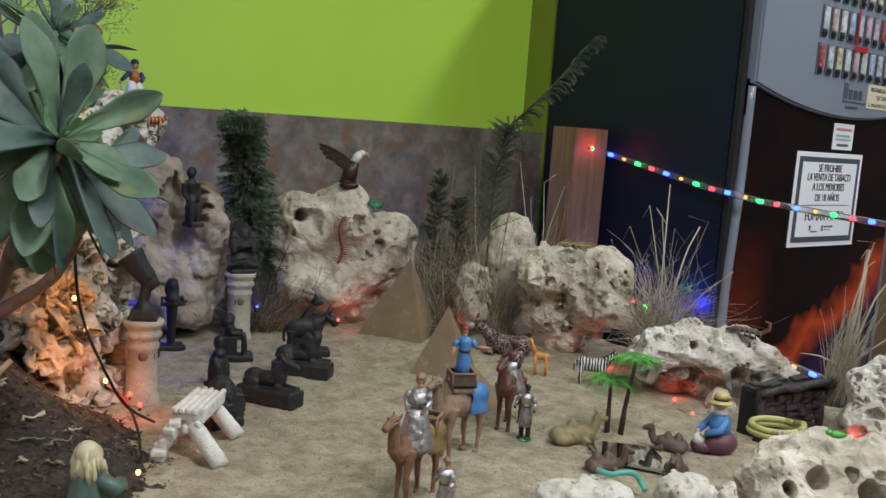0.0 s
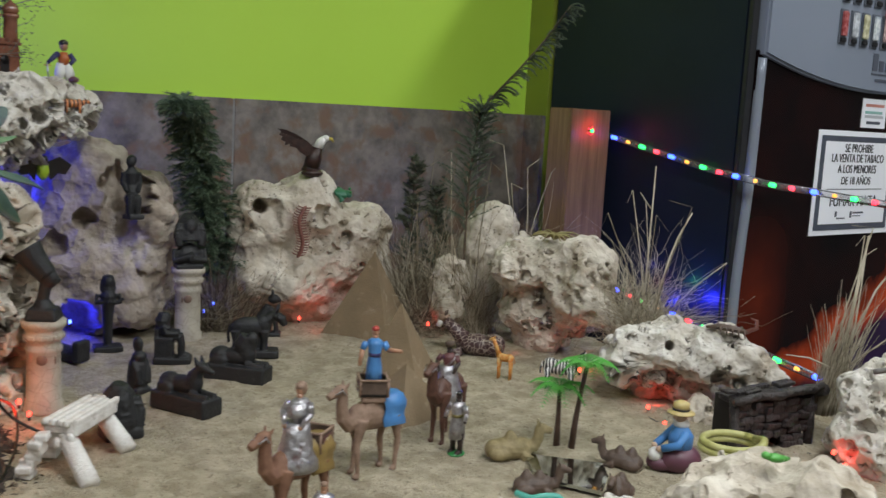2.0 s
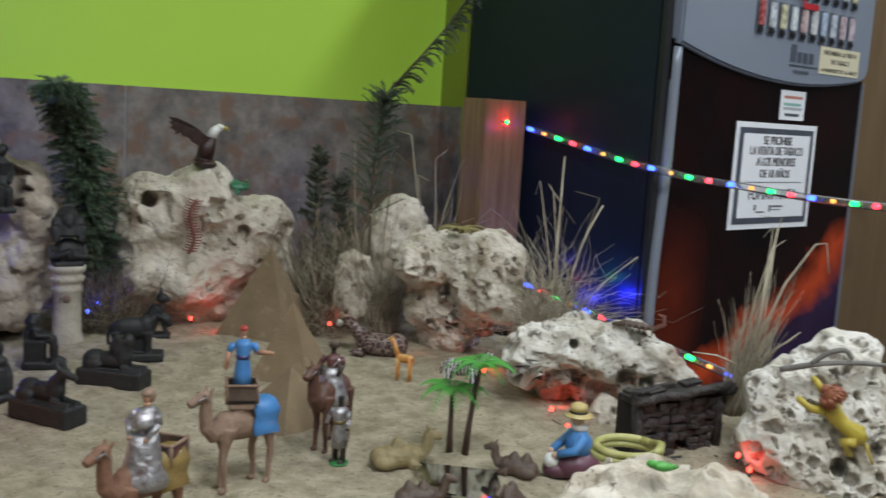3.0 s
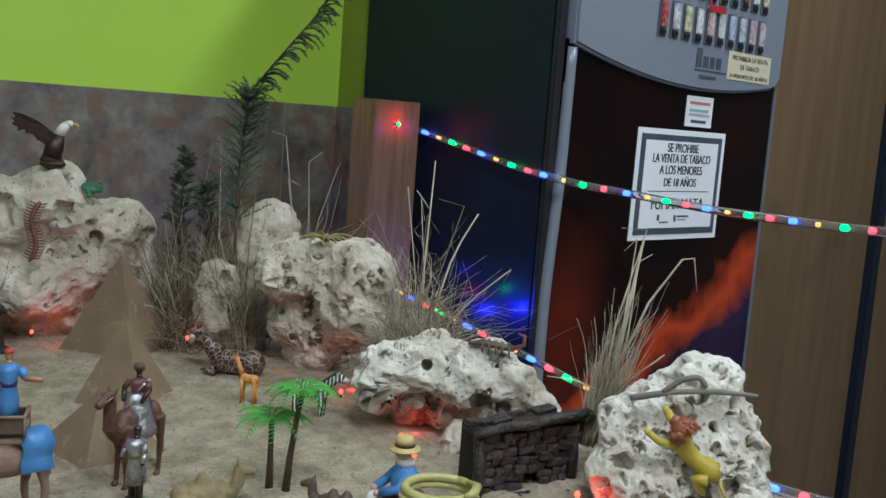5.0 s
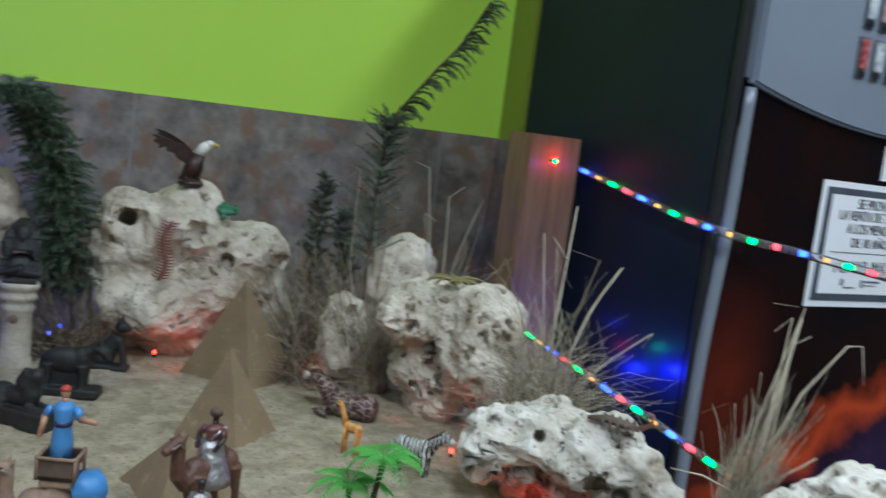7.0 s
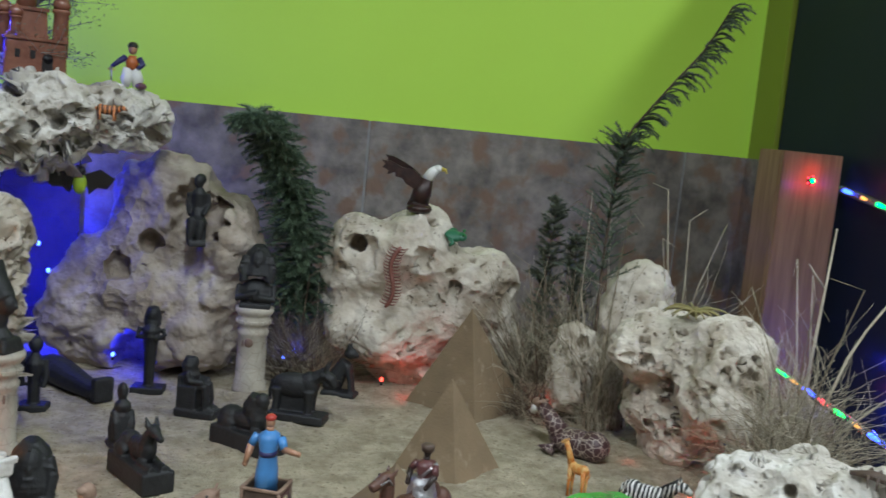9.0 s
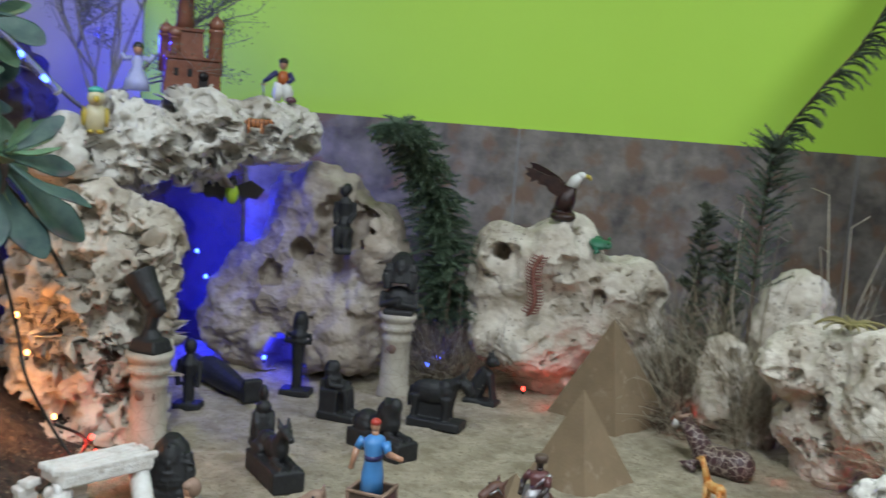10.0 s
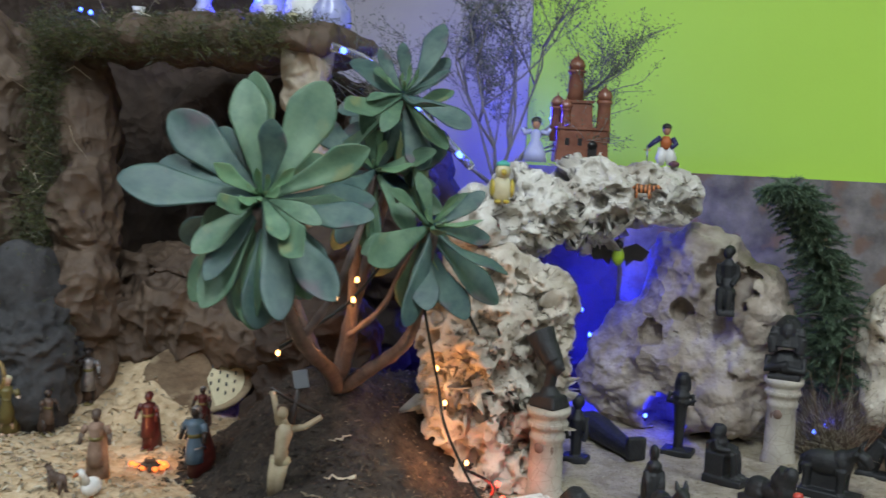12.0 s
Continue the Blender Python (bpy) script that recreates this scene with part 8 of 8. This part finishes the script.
# ---- fairy lights: bulbs and dark cable ----
BULBS = [((-0.395, 1.183, 1.072), BULB_WARM), ((-0.386, 1.174, 1.052), BULB_WARM), ((-0.388, 1.154, 1.056), BULB_WARM), ((-0.417, 1.102, 0.993), BULB_WARM), ((-0.369, 1.228, 1.121), BULB_WARM), ((-0.391, 1.300, 1.052), BULB_WARM),
         ((-0.392, 1.292, 0.965), BULB_WARM), ((-0.378, 1.296, 0.927), BULB_WARM), ((-0.360, 1.318, 0.858), BULB_WARM), ((-0.391, 1.051, 1.092), BULB_WARM), ((-0.263, 1.158, 0.806), BULB_WARM),
         ((-0.325, 1.346, 0.822), BULB_RED), ((-0.340, 1.350, 0.834), BULB_RED), ((0.413, 1.620, 0.812), BULB_RED), ((0.430, 1.571, 0.806), BULB_RED), ((0.586, 1.371, 0.850), BULB_RED), ((0.593, 1.350, 0.843), BULB_RED),
         ((0.325, 1.780, 0.815), BULB_RED), ((0.068, 1.975, 0.826), BULB_RED), ((-0.150, 1.925, 0.83), BULB_RED), ((-0.262, 1.93, 0.815), BULB_RED),
         ((-0.965, 1.035, 1.392), BULB_BLUE), ((-0.950, 1.045, 1.388), BULB_BLUE), ((-0.93, 1.06, 1.372), BULB_BLUE), ((-0.545, 1.655, 0.99), BULB_BLUE), ((-0.53, 1.66, 0.955), BULB_BLUE), ((-0.455, 1.71, 0.845), BULB_BLUE), ((-0.30, 1.92, 0.845), BULB_BLUE), ((-0.315, 1.915, 0.832), BULB_BLUE)]
for place, m in BULBS:
    hue = "red" if m == BULB_RED else "blue" if m == BULB_BLUE else "warm white"
    Shape().ell((0, 0, 0), (0.0026, 0.0026, 0.0034), m, seg=8, ring=6).tube([(0, 0, -0.004), (0, 0, -0.008)], 0.0018, CABLE, 6).make("fairy_bulb", Matrix.Translation(place), label=f"tiny {hue} fairy light bulb, lit", category="fairy light", group="fairy lights")
for line in ([(-0.37, 1.21, 1.17), (-0.378, 1.25, 1.08), (-0.384, 1.274, 1.003), (-0.381, 1.287, 0.949), (-0.362, 1.288, 0.901), (-0.335, 1.315, 0.832), (-0.30, 1.33, 0.806)],
             [(-0.41, 1.10, 1.0), (-0.40, 1.15, 1.03), (-0.385, 1.18, 1.06), (-0.375, 1.22, 1.115)], [(-0.36, 1.318, 0.85), (-0.345, 1.348, 0.826), (-0.30, 1.27, 0.808), (-0.263, 1.158, 0.801)],
             [(0.40, 1.625, 0.803), (0.43, 1.575, 0.802), (0.46, 1.59, 0.803)], [(-0.38, 1.235, 1.13), (-0.395, 1.29, 1.09), (-0.385, 1.32, 1.04), (-0.372, 1.335, 1.005)]):
    Shape().tube(smooth_line(line, 6), 0.0019, CABLE, 6).make("fairy_cable", label="dark twisted fairy light cable", category="cable", group="fairy cables")

# blue rope light behind the plant
blue_line = smooth_line([(-0.60, 1.25, 1.34), (-0.563, 1.285, 1.322), (-0.53, 1.32, 1.28), (-0.502, 1.357, 1.235), (-0.455, 1.372, 1.198)], 6)
rope_light("rope_light", blue_line, 6, [BULB_BLUE], "clear rope light glowing blue behind the succulent")

# ---- the village corner: paper cave, shavings, small figures ----
def paper_lump(name, blobs, yaw, m, label, seed, detail=7, crease=0.020):
    return tagged(rock(name, blobs, yaw, m, label, seed, (), 1, (0.002, 0.003), 0.012, detail, 0.012, crease, 0.008, 30, 13, 0.0), label, "paper scenery")


paper_lump("paper_ledge", [(-1.03, 1.06, 1.352, 0.08, 0.09, 0.016), (-0.917, 1.15, 1.356, 0.08, 0.09, 0.014), (-0.803, 1.208, 1.358, 0.08, 0.08, 0.014), (-0.70, 1.262, 1.352, 0.05, 0.06, 0.014), (-0.97, 1.26, 1.36, 0.13, 0.10, 0.018), (-0.86, 1.34, 1.36, 0.13, 0.10, 0.018)], 52, KRAFT, "crumpled brown paper roof of the cave, topped with moss", 91, 7, 0.012)
paper_lump("paper_bank", [(-1.02, 1.06, 1.24, 0.045, 0.06, 0.10), (-0.985, 1.05, 1.09, 0.05, 0.06, 0.10), (-0.96, 1.035, 0.97, 0.06, 0.06, 0.08), (-0.96, 1.03, 0.86, 0.07, 0.06, 0.07)], 52, KRAFT, "crumpled brown paper side of the cave", 92, 7, 0.011)
paper_lump("paper_column", [(-0.690, 1.262, 1.345, 0.030, 0.03, 0.03), (-0.684, 1.262, 1.285, 0.024, 0.03, 0.05), (-0.672, 1.262, 1.205, 0.024, 0.03, 0.06), (-0.668, 1.268, 1.14, 0.026, 0.035, 0.06)], 52, PALE_PAPER, "pale crumpled paper pillar of the cave", 93, 7, 0.012)
# dark lump added to stand for the shaded hollow under the pillar
paper_lump("paper_hollow_shade", [(-0.67, 1.29, 1.05, 0.05, 0.05, 0.08), (-0.67, 1.295, 0.94, 0.08, 0.06, 0.09), (-0.67, 1.295, 0.84, 0.10, 0.07, 0.08)], 52, KRAFT_DARK_SHADED, "crumpled paper at the foot of the pillar, darkened for the hollow's shade", 98)
# the lining's colour holds the darkness of the unlit cave
paper_lump("shaded_paper_lining", [(-1.14, 1.36, 1.20, 0.14, 0.05, 0.16), (-1.0, 1.45, 1.18, 0.14, 0.05, 0.17), (-1.07, 1.41, 0.98, 0.18, 0.06, 0.14), (-0.86, 1.49, 1.10, 0.12, 0.05, 0.22), (-1.04, 1.43, 0.86, 0.22, 0.06, 0.10), (-0.78, 1.44, 1.1, 0.08, 0.05, 0.24)], 52, KRAFT_DARK_SHADED, "crumpled paper lining of the cave, darkened for its shade", 94)
paper_lump("paper_slope", [(-0.93, 1.14, 0.94, 0.09, 0.05, 0.06), (-0.84, 1.24, 0.93, 0.10, 0.06, 0.05), (-0.96, 1.20, 1.0, 0.10, 0.05, 0.05), (-0.92, 1.20, 0.86, 0.13, 0.05, 0.07)], 52, KRAFT, "sloping crumpled brown paper below the cave", 95)
paper_lump("paper_hill", [(-1.19, 0.96, 1.27, 0.10, 0.08, 0.12), (-1.15, 0.90, 1.08, 0.11, 0.08, 0.16), (-1.12, 0.88, 0.90, 0.13, 0.08, 0.13)], 52, KRAFT, "tall crumpled brown paper hill", 96)
rock("dark_rock", [(-0.945, 0.955, 1.0, 0.045, 0.05, 0.07), (-0.91, 0.965, 0.92, 0.055, 0.05, 0.06), (-0.90, 0.95, 0.85, 0.07, 0.05, 0.06)], 52, DARK_ROCK, "dark grey craggy rock beside the paper cave", 97, (), 30, (0.003, 0.008), 0.012, 5, 0.012, 0.012)


def hairs(name, spots, count, size, mats, label, category, seed, wide=0.07):
    """A mat of moss or litter: many short bent strands over the given spots (place and radii)."""
    rng = random.Random(seed)
    verts, faces, slots = [], [], []
    for i in range(count):
        c, r = rng.choice(spots)
        p = Vector(c) + Vector((rng.gauss(0, r[0]), rng.gauss(0, r[1]), rng.gauss(0, r[2])))
        way = Vector((rng.gauss(0, 1), rng.gauss(0, 1), rng.gauss(0.2, 0.8))).normalized()
        side = way.cross((rng.gauss(0, 1), rng.gauss(0, 1), rng.gauss(0, 1))).normalized()
        l = size * rng.uniform(0.5, 1.4)
        w = side * l * wide
        q, t = p + way * l * 0.5, p + way * l + side * l * 0.35 - Vector((0, 0, l * 0.2))
        b = len(verts)
        verts += [p - w, p + w, q + w, q - w, t]
        faces += [(b, b + 1, b + 2, b + 3), (b + 3, b + 2, b + 4)]
        k = rng.randrange(len(mats))
        slots += [k, k]
    ob = mesh_object(name, verts, faces, mats, slots, False)
    return tagged(ob, label, category, kind="stuff")


hairs("moss", [((-1.03 + 0.034 * i, 1.03 + 0.022 * i, 1.372), (0.026, 0.024, 0.009)) for i in range(11)] + [((-0.99 + 0.036 * i, 1.045 + 0.0245 * i, 1.352), (0.018, 0.010, 0.012)) for i in range(9)] + [((-0.965 + 0.036 * i, 0.995 + 0.0245 * i, 1.350), (0.017, 0.012, 0.012)) for i in range(9)] + [((-1.005, 1.005 - 0.002 * i, 1.36 - 0.042 * i), (0.017, 0.016, 0.026)) for i in range(12)] + [((-0.93, 0.985, 0.92), (0.03, 0.02, 0.03)), ((-0.96, 0.96, 1.06), (0.03, 0.02, 0.05))], 52000, 0.0095, [MOSS, MOSS, MOSS, MOSS_PALE, FIR_GREY, TWIG], "dry green-brown moss on the paper cave", "moss", 31, 0.045)
hairs("dry_stems", [((-1.0, 1.0, 1.1), (0.03, 0.02, 0.14)), ((-0.93, 1.1, 1.37), (0.08, 0.05, 0.01))], 90, 0.055, [STRAW_DARK, STRAW], "thin dry stems hanging in the moss", "dry grass", 33, 0.012)


def shavings_top(u, n):
    edge = np.clip((-0.80 - u) / 0.10, 0, 1) * np.clip((u + 1.66) / 0.06, 0, 1) * np.clip((1.3 - n) / 0.08, 0, 1)
    heap = 0.085 * np.exp(-((u + 1.135) / 0.10) ** 2 - ((n - 0.40) / 0.085) ** 2)
    return 0.780 + 0.026 * edge + edge * (heights(u, n, 29, 0.06, 0.006) + heap)


sheet("village_ground", -1.70, -0.78, 0.05, 1.32, 0.007, shavings_top, CHIPS, "pale wood shavings spread over the table", "wood shavings", 0.775)


def scatter(name, area, count, size, mats, label, category, seed, top):
    """Loose curled chips lying about, in wall coordinates."""
    rng = random.Random(seed)
    u = np.array([rng.uniform(area[0], area[1]) for _ in range(count)])
    n = np.array([rng.uniform(area[2], area[3]) for _ in range(count)])
    zz = top(u, n)
    verts, faces, slots = [], [], []
    for i in range(count):
        c = Vector((u[i], -n[i], zz[i] + size * 0.10))
        e = Euler((rng.uniform(-0.5, 0.5), rng.uniform(-0.5, 0.5), rng.uniform(0, 6.28))).to_matrix()
        l, w = size * rng.uniform(0.4, 1.3), size * rng.uniform(0.12, 0.3)
        b = len(verts)
        for d in (-1, 0, 1):
            for k in (-1, 1):
                verts.append(c + e @ Vector((l * d * 0.5, w * k * 0.5, (0.25 * l if d == 0 else 0))))
        faces += [(b, b + 1, b + 3, b + 2), (b + 2, b + 3, b + 5, b + 4)]
        k = rng.randrange(len(mats))
        slots += [k, k]
    ob = mesh_object(name, verts, faces, mats, slots, False)
    ob.matrix_world = WALL
    return tagged(ob, label, category, kind="stuff")


scatter("wood_chips", (-1.68, -0.86, 0.1, 1.25), 9000, 0.013, [CHIPS, STRAW, CHIPS, STRAW_DARK], "loose curled wood shavings", "wood shavings", 41, shavings_top)
scatter("straw_litter", (-0.75, 0.42, 0.3, 1.25), 2600, 0.0045, [STRAW, STRAW_DARK, BONE], "bits of straw and grit on the sand", "litter", 42, sand_top)
scatter("soil_clods", (-1.1, -0.5, 0.35, 1.1), 2200, 0.012, [SOIL, SOIL, TWIG], "clods of dark soil and bark", "soil", 44, mound_top)
scatter("soil_litter", (-1.1, -0.5, 0.35, 1.1), 5200, 0.0055, [TWIG, SOIL, SOIL, SOIL, STRAW_DARK], "crumbs and twig bits on the soil", "litter", 43, mound_top)

s = Shape().lathe([(0.062, 0.0), (0.070, 0.012), (0.070, 0.017), (0.062, 0.015), (0.03, 0.013), (0.001, 0.0125)], (0, 0, 0), BASKET, 28)
rim = [(0.060 * math.cos(a), 0.060 * math.sin(a), 0.0158) for a in [radians(-62 + 8 * k) for k in range(17)]]
s.put(rim + [(0.012, 0.0, 0.0150)], [(k, k + 1, 17) for k in range(16)], BONE, False)
for row in range(4):
    for k in range(4):
        s.box((0.018 + row * 0.010, -0.026 + k * 0.017 + 0.006 * (row % 2), 0.0168), (0.0022, 0.0070, 0.0015), HAIR)
s.make("round_basket", pose(-0.842, 1.180, 0.860, 0, 0, 54) @ pose(0, 0, 0, 62, 0, 0) @ Matrix.Diagonal((1.15, 0.75, 1, 1)), label="round tan dish with dark marks leaning against the paper", category="dish")
STEEL_BLUE = flat("steel_blue_paint", (0.13, 0.19, 0.26))
MAROON = flat("maroon_paint", (0.085, 0.018, 0.016))
for x, y, yaw, cloth, skin, hat, tall, label in ((-0.900, 1.035, -30, SILVER, SKIN_DARK, HAIR, 0.080, "soldier figure in silver armour and dark cloak"), (-0.723, 1.065, -50, MAROON, MAROON, MAROON, 0.078, "hooded figure in a long maroon robe"),
                                             (-0.575, 1.073, -60, STEEL_BLUE, SKIN_DARK, SILVER, 0.090, "figure in steel-blue armour with a sword"), (-0.765, 1.155, -40, MAROON, SKIN_DARK, SILVER, 0.062, "soldier figure with a red shield"),
                                             (-0.858, 0.918, -30, OLIVE_CLOTH, SKIN_PALE, BONE, 0.082, "figure in an olive tunic"), (-0.630, 0.972, -30, CAMEL_GREY, CAMEL_DARK, CAMEL_DARK, 0.088, "stooped shepherd figure in grey-brown clothes"),
                                             (-0.835, 0.965, 10, CAMEL_DARK, SKIN_DARK, CAMEL_DARK, 0.060, "dark cloaked figure among the soldiers"), (-0.60, 1.085, 200, MAROON, SKIN_DARK, SILVER, 0.07, "soldier figure in a maroon cloak")):
    q = WALL.inverted() @ Vector((x, y, 0))
    z = max(float(shavings_top(np.array([q.x]), np.array([-q.y]))[0]), sand_z(x, y), mound_z(x, y))
    k = tall / 0.078
    s = walker(cloth, skin, hat, OLIVE_CLOTH, tall, 0.0122 * k).ell((0.001, 0, tall * 0.945), (tall * 0.068, tall * 0.062, tall * 0.075), skin).ell((-0.002, 0, tall * 0.975), (tall * 0.072, tall * 0.068, tall * 0.060), hat)
    if cloth in (SILVER, STEEL_BLUE):
        s.tube([(0.004 * k, 0.016 * k, 0.040 * k), (0.030 * k, 0.024 * k, 0.046 * k)], [0.0018, 0.0008], SILVER, 5).tube([(-0.009, 0, 0.056 * k), (-0.013, 0, 0.03 * k), (-0.015, 0, 0.008)], [0.006 * k, 0.010 * k, 0.012 * k], MAROON if cloth != SILVER else CAMEL_DARK, 11, 1.7)
    else:
        s.tube([(-0.004, 0, 0.060 * k), (-0.008, 0, 0.045 * k), (-0.010, 0, 0.022 * k), (-0.010, 0, 0.006)], [0.005 * k, 0.0095 * k, 0.0110 * k, 0.0125 * k], cloth, 12, 1.25)
    s.make("village_figure", pose(x, y, z - 0.002, 0, 0, yaw), label=label, category="figurine", group="village figures")
quadruped(CAMEL_DARK, 0.032, 0.014).make("toy_goat", pose(-0.605, 0.922, 0.806, 0, 0, 200), label="small dark toy goat on the shavings", category="toy animal")
s = Shape().ell((0, 0, 0.014), (0.014, 0.009, 0.011), WHITE).tube([(0.007, 0, 0.018), (0.013, 0, 0.030), (0.018, 0, 0.036)], [0.006, 0.0035, 0.0042], WHITE).tube([(0.021, 0, 0.034), (0.027, 0, 0.032)], [0.0022, 0.001], ORANGE_CLOTH).tube([(0, 0, 0.006), (0, 0, 0)], 0.002, ORANGE_CLOTH)
s.make("toy_goose", pose(-0.578, 0.953, 0.805, 0, 0, -60), label="white toy goose on the shavings", category="toy animal")
s = Shape()
rng = random.Random(2)
for k in range(14):
    a = rng.uniform(0, 6.28)
    s.tube([(0.016 * math.cos(a), 0.016 * math.sin(a), 0.002), (-0.006 * math.cos(a), -0.006 * math.sin(a), 0.012)], 0.0025, TWIG, 6)
for k in range(12):
    s.ell((rng.uniform(-0.018, 0.018), rng.uniform(-0.018, 0.018), 0.004), (0.004, 0.004, 0.003), EMBER, seg=8, ring=5)
s.make("camp_fire", pose(-0.640, 1.040, 0.808), label="little camp fire of twigs with glowing embers", category="model fire")
for x, y, z, r in ((-0.845, 0.893, 0.99, 0.019), (-0.80, 0.893, 0.905, 0.019)):
    s = Shape().tube([(r * math.cos(a), 0, r * math.sin(a)) for a in [k * 2 * math.pi / 24 for k in range(25)]], 0.0026, OCHRE, 8)
    s.make("yellow_hoop", pose(x, y, z, 0, 0, 20), label="small ochre-brown hoop against the dark rock", category="hoop", group="yellow hoops")
# lilac jars have blue light put into their colour; tall ones replace blue panels
for x, y, z, h, m, label in ((-1.0, 1.13, 1.372, 0.05, WHITE, "pale jar on the mossy cave roof"), (-0.915, 1.20, 1.372, 0.07, LILAC, "pale jar on the mossy cave roof, tinted for blue light"), (-0.79, 1.25, 1.365, 0.055, WHITE, "white jar on the mossy cave roof"), (-0.745, 1.262, 1.362, 0.045, BONE, "cream jar on the mossy cave roof"), (-0.865, 1.285, 1.372, 0.10, LILAC, "tall jar tinted for blue light, added in place of blue panels"), (-0.80, 1.315, 1.372, 0.11, WHITE, "tall white jar added in place of blue panels"), (-0.755, 1.33, 1.372, 0.09, LILAC, "tall jar tinted for blue light, added in place of blue panels")):
    Shape().lathe([(h * 0.22, 0), (h * 0.32, h * 0.3), (h * 0.30, h * 0.55), (h * 0.14, h * 0.8), (h * 0.2, h), (h * 0.16, h * 0.99), (h * 0.1, h * 0.8)], (0, 0, 0), m, 18).make("small_jar", pose(x, y, z - 0.012), label=label, category="jar", group="small jars")
